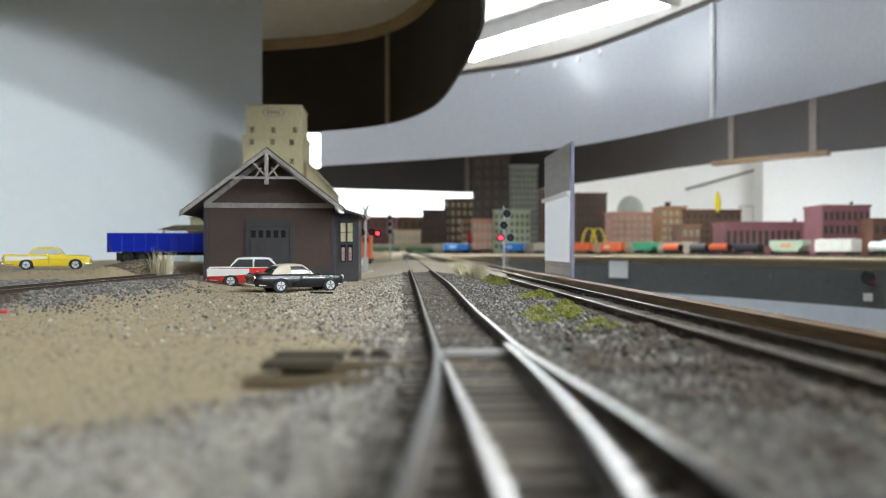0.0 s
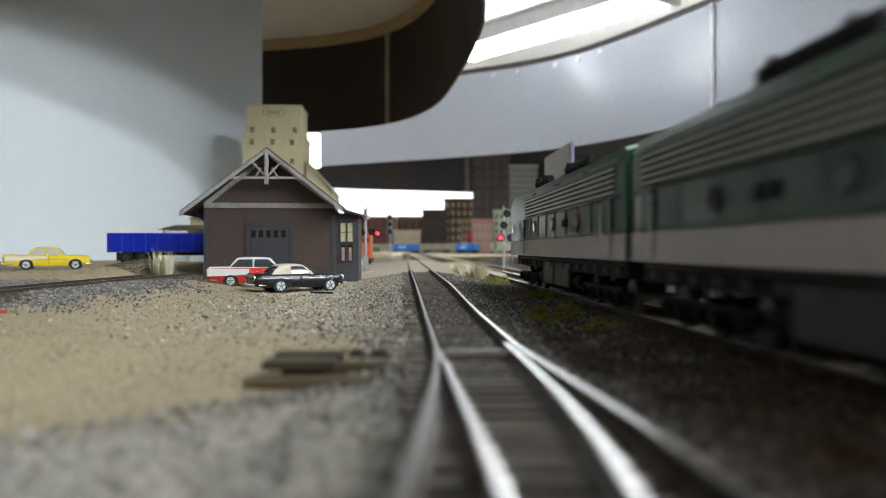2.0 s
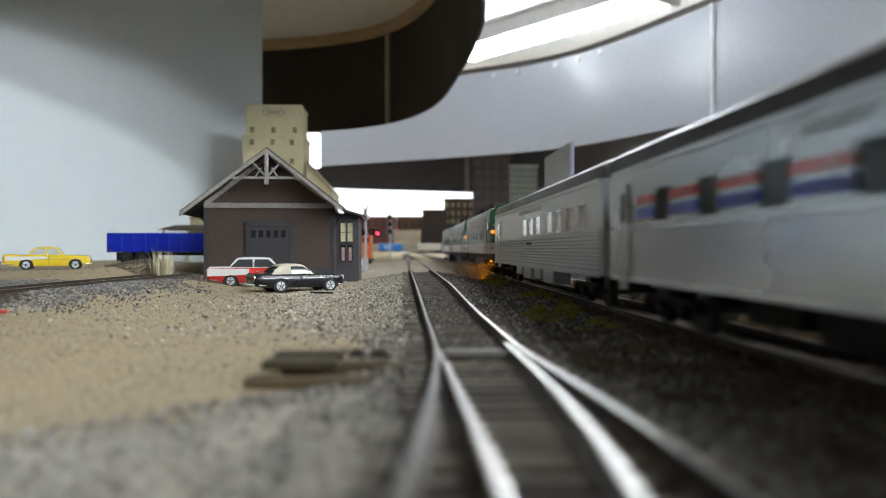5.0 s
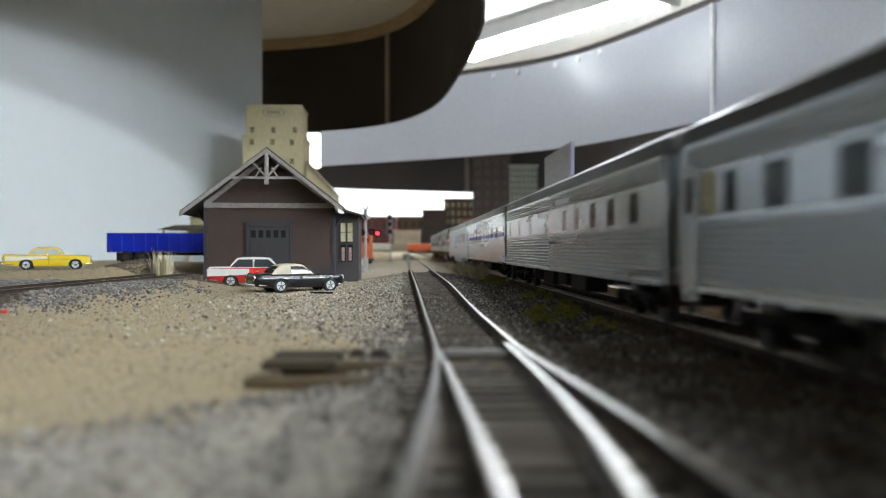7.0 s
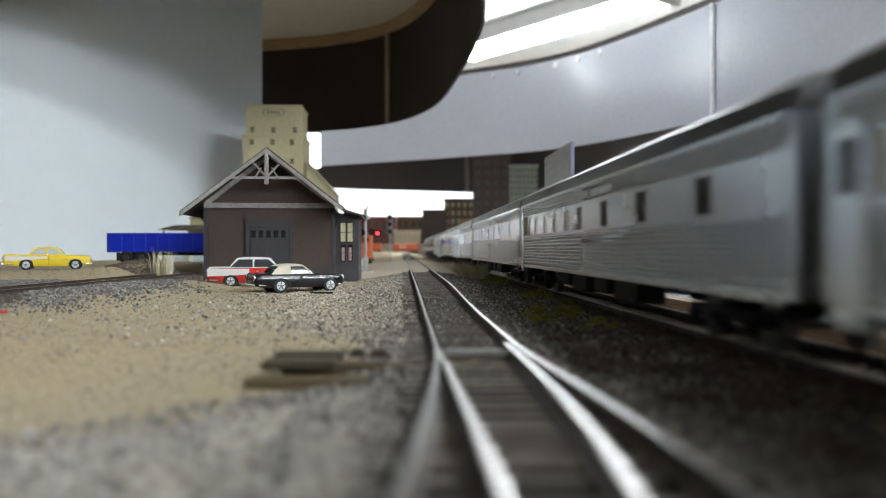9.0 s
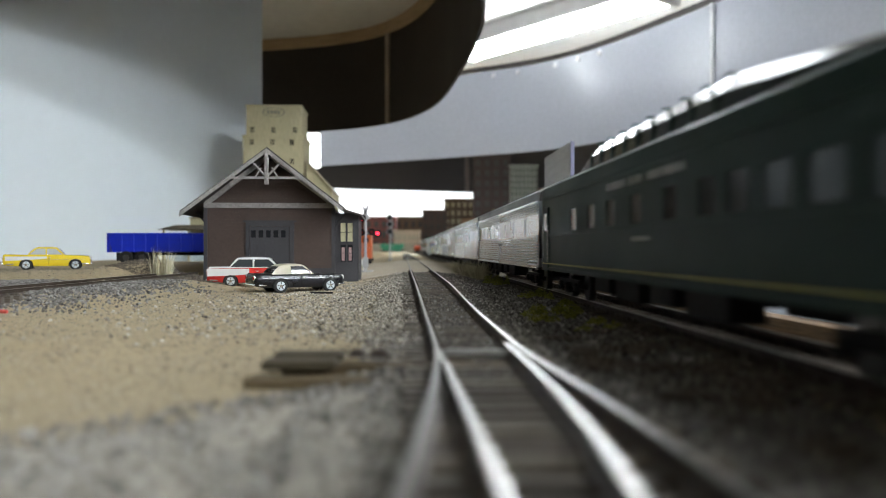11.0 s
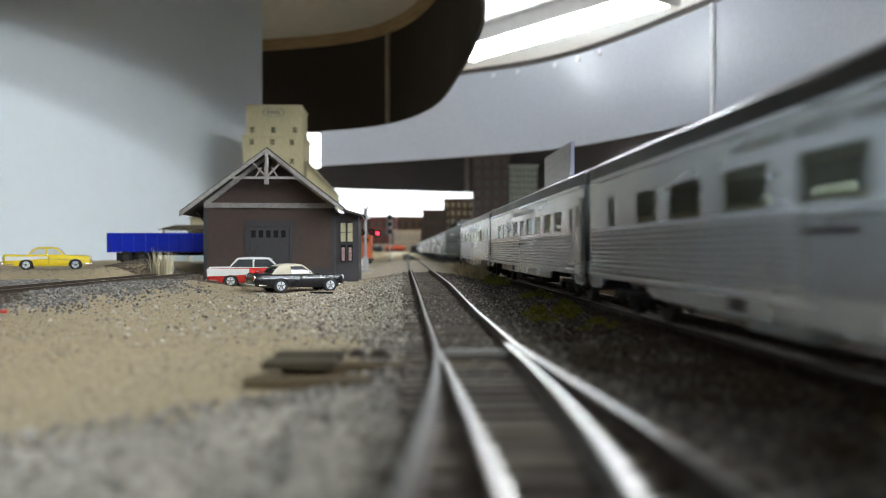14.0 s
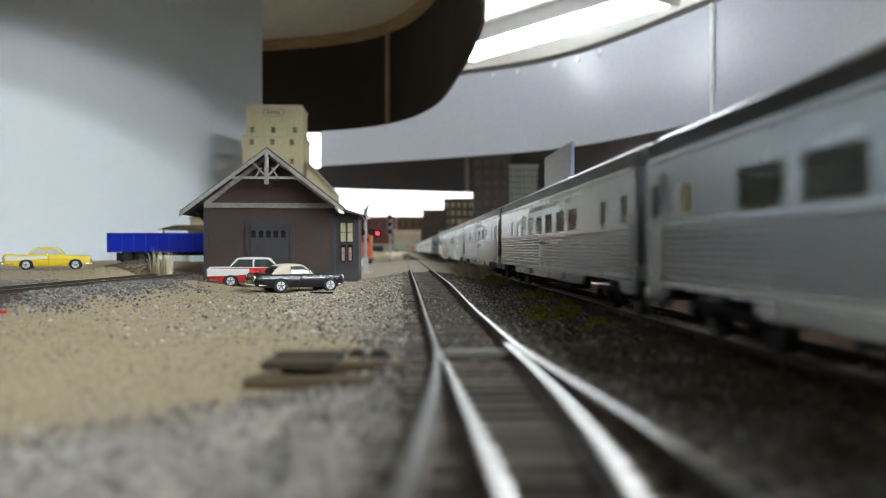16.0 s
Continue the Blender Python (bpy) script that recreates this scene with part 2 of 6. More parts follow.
def light_fixture(x0, y0, x1, y1, z=0.985, lamp="tube"):
    """A four-foot wrap-round fluorescent fixture on the ceiling, between two points in plan."""
    a, b = Vector((x0, y0)), Vector((x1, y1))
    L = (b - a).length
    ob = thing("ceiling_light", "white fluorescent ceiling fixture with a glowing diffuser", "ceiling light",
               pose((x0 + x1) / 2, (y0 + y1) / 2, z, 0, 0, math.degrees(math.atan2(b.y - a.y, b.x - a.x))), group="ceiling lights")
    part("diffuser", prism(bm_new(), [(-0.06, 0.04), (-0.05, 0.0), (0.05, 0.0), (0.06, 0.04)], 0, -L / 2 + 0.01, L / 2 - 0.01), M[lamp], ob)
    part("housing", box(bm_new(), -L / 2, L / 2, -0.07, 0.07, 0.043, 0.115), M["white"], ob)
    for s in (-1, 1):
        part("end_cap", box(bm_new(), s * L / 2 - 0.012, s * L / 2 + 0.012, -0.072, 0.072, -0.004, 0.042), M["white"], ob)
    return ob


for f in ((0.11, 4.18, 0.877, 3.21), (1.55, -1.9, 1.7, -0.7), (1.95, -1.9, 2.1, -0.7), (1.4, -3.6, 1.55, -2.4), (3.2, 4.2, 3.3, 5.4)):
    light_fixture(*f)
light_fixture(0.16, 1.65, 0.36, 2.65, lamp="tube_dim")
light_fixture(0.53, -0.21, 1.61, 0.21, lamp="tube_mid")
light_fixture(-1.75, 3.43, -0.78, 2.66, lamp="tube_dim")

# ---- valances and upper decks ----
VAL_LOW, VAL_TOP = 0.352, 0.615
near_edge = smooth_curve([(-1.3, 0.40), (-0.9, 0.585), (-0.66, 0.695), (-0.455, 0.775), (-0.22, 0.855), (-0.045, 0.925), (0.036, 1.015), (0.060, 1.15), (0.056, 1.30), (0.040, 1.49), (-0.018, 1.90), (-0.14, 2.17), (-0.34, 2.31), (-0.7, 2.40)], 0.05)
tagged(part("valance_near", ribbon(bm_new(), near_edge, VAL_LOW, VAL_TOP, 0.005), M["board"], smooth=True), "shade-darkened brown hardboard valance curving under the upper deck", "valance", kind="structure")
opp_edge = smooth_curve([(1.15, 0.2), (1.02, 0.9), (0.88, 1.59), (0.69, 2.09), (0.41, 2.67), (0.04, 2.97), (-0.49, 3.28)], 0.05)
tagged(part("valance_outer", ribbon(bm_new(), opp_edge, VAL_LOW, VAL_TOP + 0.03, -0.005), M["valance"], smooth=True), "glossy pale grey curved valance with bolts along the top", "valance", kind="structure")
far_edge = smooth_curve([(2.1, 1.4), (1.75, 2.1), (1.44, 2.67), (1.06, 3.17), (0.70, 4.10), (0.45, 4.62), (0.14, 4.78), (-0.55, 4.5), (-1.0, 4.3)], 0.06)
tagged(part("valance_far", ribbon(bm_new(), far_edge, VAL_LOW, VAL_TOP, 0.005), M["board"], smooth=True), "shade-darkened brown hardboard valance on the far side of the deck", "valance", kind="structure")


def deck_sheet(name, edge, back, z0, z1, material, label):
    """A board whose outline is an edge path and the points behind it."""
    bm = bm_new()
    prism(bm, [(p.x, p.y) for p in edge] + back, 2, z0, z1)
    bmesh.ops.triangulate(bm, faces=[f for f in bm.faces if len(f.verts) > 4])
    return tagged(part(name, bm, material), label, "deck", kind="structure")


deck_sheet("upper_deck_near", near_edge, [(-1.5, 2.4), (-1.5, 0.40)], VAL_TOP + 0.004, VAL_TOP + 0.02, M["ceiling"], "white-painted underside of the upper deck")
deck_sheet("upper_deck_far", opp_edge, [(-0.6, 3.5)] + [(p.x, p.y) for p in reversed(far_edge)], VAL_TOP + 0.034, VAL_TOP + 0.05, M["board"], "dark underside of the opposite upper deck")

# ---- left backdrop ----
tagged(part("backdrop_left", ribbon(bm_new(), smooth_curve([(-1.3, 0.55), (-0.54, 1.0), (-0.345, 1.38), (-0.322, 1.46)], 0.05), -0.01, VAL_TOP, 0.006), M["wall"], smooth=True), "plain pale grey backdrop board", "backdrop", kind="structure")


# ---- ground ----
def edge_x(y):
    """The deck's edge beside the main track."""
    return 0.139 + LEAN * y


def siding_rise(y):
    """The siding climbs a little past the turnout and falls back far off."""
    return 0.0032 * sm(0.24, 0.42, y) * (1 - sm(1.3, 2.6, y))


def ground_z(x, y):
    z = -0.0042
    z += siding_rise(y) * (1 - sm(0.020, 0.050, abs(x - YARD_X - LEAN * y)))
    for tx in (MAIN_X, YARD_X):
        d = abs(x - tx - LEAN * y)
        z += 0.0012 * (1 - sm(0.014, 0.024, d))
    z -= 0.0085 * sm(0.021, 0.034, x - MAIN_X - LEAN * y) * (1 - sm(1.2, 1.7, y))
    if x < -0.1:
        wob = 0.008 * noise.noise((x * 25, y * 25, 5))
        z += 0.0058 * sm(-0.122, -0.150, x + wob) * sm(0.295, 0.345, y + wob) * (1 - sm(0.47, 0.55, y) * sm(-0.215, -0.18, x))
        z += 0.0075 * math.exp(-((x + 0.199) / 0.022) ** 2 - ((y - 0.575) / 0.030) ** 2)
        z += 0.0050 * sm(-0.185, -0.225, x + wob) * sm(0.46, 0.53, y + wob)
        z -= 0.0020 * sm(-0.225, -0.255, x) * sm(0.50, 0.56, y)
    z += 0.0006 * noise.noise((x * 40, y * 40, 0)) + 0.0003 * noise.noise((x * 170, y * 170, 3))
    return z


def make_ground():
    ys = list(np.arange(-4.8, -0.2, 0.2)) + list(np.arange(-0.2, 1.2, 0.008)) + list(np.arange(1.2, 3.0, 0.05)) + list(np.arange(3.0, 6.4, 0.2))
    us = [0, .2, .4, .6, .75] + list(np.linspace(0.80, 1, 90))
    verts, faces = [], []
    for y in ys:
        e = edge_x(y) - 0.009
        for u in us:
            x = -2.6 + (e + 2.6) * u
            verts.append((x, y, ground_z(x, y)))
    n = len(us)
    for j in range(len(ys) - 1):
        for i in range(n - 1):
            a = j * n + i
            faces.append((a, a + 1, a + n + 1, a + n))
    me = bpy.data.meshes.new("ground")
    me.from_pydata(verts, [], faces)
    me.materials.append(M["dirt"])
    me.polygons.foreach_set("use_smooth", [True] * len(me.polygons))
    ob = new("ground", me)
    so = ob.modifiers.new("thick", "SOLIDIFY")
    so.thickness, so.offset = 0.012, -1
    return tagged(ob, "sandy tan scenery ground with grey ballast", "ground", kind="structure")


make_ground()


# ---- tracks ----
def rail_mesh(bm, path, z=0.0, head=False, lift=None):
    """A flat-bottomed rail along points in plan; head: only its polished top."""
    w, f, b = 0.0005, 0.0011, 0.0003
    sec = [(-w, z - 0.00005), (-w * 0.8, z + 0.00008), (w * 0.8, z + 0.00008), (w, z - 0.00005)] if head else \
          [(-f, z - 0.0021), (-f, z - 0.0018), (-b, z - 0.0015), (-b, z - 0.0008), (-w, z - 0.0006), (-w, z), (w, z), (w, z - 0.0006), (b, z - 0.0008), (b, z - 0.0015), (f, z - 0.0018), (f, z - 0.0021)]
    rings = []
    for i, p in enumerate(path):
        d = (path[min(i + 1, len(path) - 1)] - path[max(i - 1, 0)]).normalized()
        n = Vector((d.y, -d.x))
        up = lift(p.y) if lift else 0.0
        rings.append([(p.x + n.x * u, p.y + n.y * u, v + up) for u, v in sec])
    return loft(bm, rings)


def offset_path(path, off):
    out = []
    for i, p in enumerate(path):
        d = (path[min(i + 1, len(path) - 1)] - path[max(i - 1, 0)]).normalized()
        out.append(p + Vector((d.y, -d.x)) * off)
    return out


def tie_mesh():
    bm = bm_new()
    box(bm, -0.015, 0.015, -0.0013, 0.0013, -0.0048, -0.0021, 0.0002)
    for s in (-1, 1):
        c = s * GAUGE / 2
        box(bm, c - 0.0018, c + 0.0018, -0.0009, 0.0009, -0.0022, -0.0018)
        for k in (-1, 1):
            box(bm, c + k * 0.0013 - 0.0004, c + k * 0.0013 + 0.0004, -0.0004, 0.0004, -0.0019, -0.0012)
    return mesh_of(bm, "sleeper", M["tie"])


TIE = tie_mesh()


def lay_ties(track, centre, y_lo, y_hi, step=0.0068, picked=(-0.05, 1.6), z=0.0, lift=None):
    """Sleepers under a centre line x = f(y): those close by as parts, the far ones joined."""
    far_v, far_f = [], []
    base_v = [v.co.copy() for v in TIE.vertices]
    base_f = [tuple(p.vertices) for p in TIE.polygons]
    y = y_lo
    while y < y_hi:
        dx = (centre(y + 0.002) - centre(y - 0.002)) / 0.004
        rz = -math.degrees(math.atan(dx)) + random.uniform(-1.2, 1.2)
        m = pose(centre(y) + random.uniform(-.0004, .0004), y, z + (lift(y) if lift else 0) + random.uniform(-.00012, 0.00002), 0, 0, rz)
        if picked[0] <= y <= picked[1]:
            ob = new("sleeper", TIE)
            ob.parent, ob.matrix_basis = track, m
        else:
            o = len(far_v)
            far_v += [m @ v for v in base_v]
            far_f += [tuple(i + o for i in f) for f in base_f]
        y += step * random.uniform(0.93, 1.07)
    if far_v:
        me = bpy.data.meshes.new("far_sleepers")
        me.from_pydata(far_v, [], far_f)
        me.materials.append(M["tie"])
        ob = new("far_sleepers", me)
        ob.parent = track
        ob["kind"] = "stuff"


def lay_rail(track, path, z=0.0, lift=None):
    part("rail", rail_mesh(bm_new(), path, z, False, lift), M["rail"], track, "rusty brown rail side")
    part("rail_head", rail_mesh(bm_new(), path, z, True, lift), M["railtop"], track, "shiny worn rail top")


def near_lift(y):
    """The turnout rises a little towards the camera."""
    return 0.0027 * sm(0.17, 0.055, y)


def track_lift(y):
    return near_lift(y) + siding_rise(y)


main_line = lambda y: MAIN_X + LEAN * y
yard_line = lambda y: YARD_X + LEAN * y + 0.0010 * (1 - sm(0.25, 0.45, y))
SWITCH_Y = 0.166


def fork(y, k):
    """Centre of one leg of the forked turnout; k: how it bends off towards the camera."""
    if y >= SWITCH_Y:
        return yard_line(y)
    t = SWITCH_Y - y
    return yard_line(y) + 0.0003 * sm(0, 0.03, t) if k > 0 else yard_line(y) - 0.028 * t - 0.33 * t * t


track_main = thing("track_main", "main railway track with black sleepers and rusty rails", "railway track", kind="structure")
mp = [Vector((main_line(y), y)) for y in np.arange(-4.75, 5.6, 0.08)]
for s in (-1, 1):
    lay_rail(track_main, offset_path(mp, s * GAUGE / 2))
lay_ties(track_main, main_line, -4.7, 5.5, picked=(0.05, 1.9))

track_yard = thing("track_yard", "siding track with a forked turnout and shiny rails", "railway track", kind="structure")
ys = list(np.arange(-0.3, 0.4, 0.01)) + list(np.arange(0.4, 4.0, 0.08))
for k in (-1, 1):
    leg = [Vector((fork(y, k), y)) for y in ys]
    for s in (-1, 1):
        if s == k:
            lay_rail(track_yard, offset_path(leg, s * GAUGE / 2), 0.0, track_lift)          # outer stock rail
        else:
            near = [p for p in leg if p.y < SWITCH_Y + (0.012 if s > 0 else -0.004)]
            blade = offset_path(near, s * GAUGE / 2)
            if s > 0:      # the open point blade stands off its stock rail
                blade = [Vector((p.x - 0.0020 * max(0.0, min(1.0, (p.y - 0.06) / 0.118)), p.y)) for p in blade]
            lay_rail(track_yard, blade, 0.0, track_lift)         # closure rail, up to the point blade
lay_ties(track_yard, yard_line, -0.28, 3.9, picked=(0.03, 1.9), lift=track_lift)


# ---- railway cars: shared running gear ----
def axle_set(parent, y, r=0.0052):
    bm = bm_new()
    for s in (-1, 1):
        cyl(bm, (s * 0.0070, y, r), (s * 0.0095, y, r), r, 18)
    cyl(bm, (-0.0115, y, r), (0.0115, y, r), 0.0011, 8)
    part("wheelset", bm, M["wheel"], parent, smooth=True)


def truck(parent, y, axles, span, name="truck"):
    """A bogie: side frames with springs and journal boxes, and its axles."""
    bm = bm_new()
    for s in (-1, 1):
        box(bm, s * 0.0125 - 0.0009, s * 0.0125 + 0.0009, y - span / 2 - 0.004, y + span / 2 + 0.004, 0.0050, 0.0078, 0.0004)
        for k in range(axles):
            yy = y - span / 2 + span * k / (axles - 1)
            box(bm, s * 0.0135 - 0.001, s * 0.0135 + 0.001, yy - 0.0019, yy + 0.0019, 0.0036, 0.0068, 0.0004)
            if k < axles - 1:
                ym = yy + span / (axles - 1) / 2
                for q in (-0.0018, 0.0018):
                    cyl(bm, (s * 0.0133, ym + q, 0.0036), (s * 0.0133, ym + q, 0.0066), 0.0011, 8)
                box(bm, s * 0.0128 - 0.0012, s * 0.0128 + 0.0012, ym - 0.0036, ym + 0.0036, 0.0026, 0.0038, 0.0003)
    box(bm, -0.012, 0.012, y - 0.003, y + 0.003, 0.0055, 0.0090)
    t = part(name, bm, M["under"], parent)
    for k in range(axles):
        axle_set(t, y - span / 2 + span * k / (axles - 1))
    return t


HALF = 0.0172
CAR_LEN = 0.297
SILL, BELT, WIN0, WIN1, EAVE, CROWN = 0.0112, 0.0250, 0.0262, 0.0342, 0.0410, 0.0490


def roof_ring(y, crown=CROWN, drop=0.0, half=HALF):
    pts = []
    for i in range(13):
        a = math.pi * i / 12
        pts.append((-half * math.cos(a) * 1.0, y, EAVE - drop + (crown - EAVE) * math.sin(a) ** 0.42))
    return pts


FLUTE, STRIP = {}, {}


def passenger_car(name, label, windows, skin, fluted=True, roof="roof", doors=(0.135,), dome=False, signs=(), pane="glass", boxes="under", skirt=False):
    """A streamlined passenger car, built round its centre at rail height. windows: (centre, width) along the car."""
    car = thing(name, label, "passenger car", group="passenger cars of the train")
    h = CAR_LEN / 2
    T = 0.0008
    cuts = sorted(windows)
    bm = bm_new()
    marks = [-h] + [q for a, w in cuts for q in (a - w / 2, a + w / 2)] + [h]
    for s in (-1, 1):
        x0, x1 = sorted((s * HALF, s * (HALF - T)))
        for k, (ya, yb) in enumerate(zip(marks, marks[1:])):
            box(bm, x0, x1, ya, yb, SILL, WIN0)
            if k % 2 == 0:
                box(bm, x0, x1, ya, yb, WIN0, WIN1)
            box(bm, x0, x1, ya, yb, WIN1, EAVE + 0.0003)
        ya, yb = sorted((s * h, s * (h - 0.001)))
        box(bm, -HALF, HALF, ya, yb, SILL, EAVE + 0.0003)
    bmesh.ops.remove_doubles(bm, verts=bm.verts, dist=1e-6)
    part("body", bm, M[skin], car)
    for s in (-1, 1):
        zs = []
        if fluted:
            zs = [(SILL + 0.0020 + 0.00134 * k, "flute", FLUTE) for k in range(9)]
            if pane == "glass" and skin == "silver":
                zs += [(0.0362 + 0.00112 * k, "letterboard_rib", FLUTE) for k in range(4)]
        zs += [(SILL, "sill_strip", STRIP), (EAVE - 0.0001, "eave_strip", STRIP), (BELT + 0.0003, "belt_strip", STRIP)]
        for z, nm, table in zs:
            key = (nm, skin)
            if key not in table:
                w = 0.00042 if table is FLUTE else 0.0006
                if table is FLUTE:
                    arc = [(-0.0001, -0.00054)] + [(0.00055 * math.sin(math.pi * i / 7), -0.00054 * math.cos(math.pi * i / 7)) for i in range(1, 7)] + [(-0.0001, 0.00054)]
                    b = bm_new()
                    loft(b, [[(x, y, q) for x, q in arc] for y in (-h + 0.004, h - 0.004)])
                    table[key] = mesh_of(b, nm, M[skin], True)
                else:
                    table[key] = mesh_of(box(bm_new(), -0.0002, 0.0006, -h + 0.004, h - 0.004, -w, w), nm, M[skin])
            o = new(nm, table[key])
            o.parent = car
            o.matrix_basis = pose(s * HALF, 0, z, 0, 0, 0 if s > 0 else 180)
    bm = bm_new()
    loft(bm, [roof_ring(-h, CROWN - 0.001), roof_ring(-h + 0.004), roof_ring(h - 0.004), roof_ring(h, CROWN - 0.001)])
    for k in range(6):
        yy = -h + 0.03 + k * (CAR_LEN - 0.06) / 5
        box(bm, -0.003, 0.003, yy - 0.004, yy + 0.004, CROWN - 0.0008, CROWN + 0.0010, 0.0004)
    part("roof", bm, M[roof], car, smooth=True)
    part("floor", box(bm_new(), -HALF + T, HALF - T, -h + 0.001, h - 0.001, SILL, SILL + 0.0015), M["under"], car)
    part("ceiling_liner", box(bm_new(), -HALF + 0.0015, HALF - 0.0015, -h + 0.002, h - 0.002, 0.0385, 0.0392), M["white"], car, "white ceiling inside the car")
    bm = bm_new()
    for s in (-1, 1):
        yy = -h + 0.03
        while yy < h - 0.03:
            box(bm, s * 0.0085 - 0.0045, s * 0.0085 + 0.0045, yy, yy + 0.0022, SILL + 0.0015, 0.0285, 0.0006)
            yy += 0.0125
    part("seats", bm, M["glow_in"], car, "cream seat backs behind the windows")
    if name == "dining_car":
        part("ceiling_lamp", box(bm_new(), -0.0155, -0.0130, -h + 0.02, h - 0.02, 0.0375, 0.0382), tint("warm_fill_glow", (1.0, 0.90, 0.66), 0.5, var=0, bump=0, glow=9.0), car, "unseen warm strip added to brighten the car's windows")
    for c, w in cuts:
        for s in (-1, 1):
            xa, xb = sorted((s * (HALF - 0.00045), s * (HALF - 0.00025)))
            win = part("window", box(bm_new(), xa, xb, c - w / 2, c + w / 2, WIN0, WIN1), M[pane], car, "dark tinted window pane" if pane == "glass" else "clear greenish window pane")
            bm = bm_new()
            x0, x1 = sorted((s * (HALF - 0.0002), s * (HALF + 0.0003)))
            for a, b, z0, z1 in ((c - w / 2 - .0004, c + w / 2 + .0004, WIN0 - .0005, WIN0 + .0001), (c - w / 2 - .0004, c + w / 2 + .0004, WIN1 - .0001, WIN1 + .0005)):
                box(bm, x0, x1, a, b, z0, z1)
            part("window_frame", bm, M["silver" if skin != "pullman" else "pullman"], win)
    for d in doors:
        for s in (-1, 1):
            bm = bm_new()
            xa, xb = sorted((s * HALF, s * (HALF + 0.0007)))
            box(bm, xa, xb, d - 0.0045, d + 0.0045, SILL - 0.003, 0.0372, 0.0003)
            dr = part("vestibule_door", bm, M[skin], car)
            xa, xb = sorted((s * (HALF + .0006), s * (HALF + .0009)))
            part("door_window", box(bm_new(), xa, xb, d - 0.0022, d + 0.0022, 0.0270, 0.0345), M["glass"], dr)
            bm = bm_new()
            for q in (-0.0056, 0.0056):
                cyl(bm, (s * (HALF + 0.0009), d + q, 0.014), (s * (HALF + 0.0009), d + q, 0.030), 0.0002, 6)
            part("grab_rail", bm, M["chrome"], dr)
    for y0, y1, z0, z1, col in signs:
        for s in (-1, 1):
            xa, xb = sorted((s * HALF, s * (HALF + 0.0004)))
            part("emblem", box(bm_new(), xa, xb, y0, y1, z0, z1), M[col], car, "small painted emblem panel")
    for s in (-1, 1):      # road name on the letterboard and the car's name below, too small to read
        xa, xb = sorted((s * HALF, s * (HALF + 0.0006)))
        for y0, n, z0, hh, nm in ((-0.035, 17, 0.0368, 0.0019, "letterboard_lettering"), (-0.010, 7, 0.0216, 0.0011, "name_lettering")):
            bm = bm_new()
            for k in range(n):
                if k not in (7, 11):
                    box(bm, xa, xb, y0 + k * hh * 2.1, y0 + k * hh * 2.1 + hh * (1.1 + 0.35 * ((k * 7) % 3 - 1)), z0, z0 + hh)
            part(nm, bm, M["silverpaint" if z0 > 0.03 and skin != "pullman" else "mast" if skin == "pullman" else "trim"], car, "bars of unreadable lettering")
    bm = bm_new()
    for y0, y1, z0 in ((-0.055, -0.030, 0.0045), (-0.022, -0.004, 0.0055), (0.006, 0.030, 0.0045), (0.036, 0.056, 0.0058)):
        for s in (-1, 1):
            part("equipment_box", box(bm_new(), s * 0.0115 - 0.004, s * 0.0115 + 0.004, y0, y1, z0, SILL, 0.0006), M[boxes], car)
    if skirt:
        for s in (-1, 1):
            xs = sorted((s * HALF, s * (HALF - 0.0008)))
            b = prism(bm_new(), [(-0.086, SILL), (-0.0835, 0.0082), (-0.080, 0.0072), (0.080, 0.0072), (0.0835, 0.0082), (0.086, SILL)], 0, *xs)
            part("skirt", b, M[skin], car, "steel skirt between the trucks", smooth=False)
            for e in (-1, 1):
                b = prism(bm_new(), [(e * 0.130, SILL), (e * 0.1325, 0.0082), (e * 0.136, 0.0072), (e * (h - 0.001), 0.0072), (e * (h - 0.001), SILL)], 0, *xs)
                part("end_skirt", b, M[skin], car)
            for yy, w in ((-0.052, 0.006), (-0.020, 0.004), (0.030, 0.0075)):
                part("access_hatch", box(bm_new(), *sorted((s * HALF, s * (HALF + 0.0003))), yy - w / 2, yy + w / 2, 0.0080, 0.0106, 0.0001), M["silverpaint" if w < 0.007 else "trim"], car)
    box(bm, -0.004, 0.004, -h + 0.01, h - 0.01, 0.0085, SILL)
    part("centre_sill", bm, M["under"], car)
    for s in (-1, 1):
        truck(car, s * 0.108, 2, 0.029)
        bm = bm_new()
        y0, y1 = sorted((s * h, s * (h + 0.0042)))
        box(bm, -0.0085, 0.0085, y0, y1, 0.0095, 0.0425, 0.001)
        part("diaphragm", bm, M["rubber"], car, "black rubber end diaphragm")
    if dome:
        for s in (-1, 1):
            xa, xb = sorted((s * HALF, s * (HALF + 0.0008)))
            part("yellow_line", box(bm_new(), xa, xb, -h + 0.004, h - 0.004, 0.0131, 0.0136), tint("dull_yellow_line", (0.30, 0.29, 0.06), 0.5), car, "thin dull yellow line along the sill")
        bm = bm_new()
        loft(bm, [[(x * 0.0140, y, CROWN - 0.004 + z) for x, z in ((-1, 0), (-0.97, hh * 0.6), (-0.7, hh), (0.7, hh), (0.97, hh * 0.6), (1, 0))] for y, hh in ((-0.112, 0.004), (-0.046, 0.0106), (0.070, 0.0106), (0.088, 0.004))])
        dm = part("dome", bm, M["glass"], car, "glazed vista dome on the roof")
        bm = bm_new()
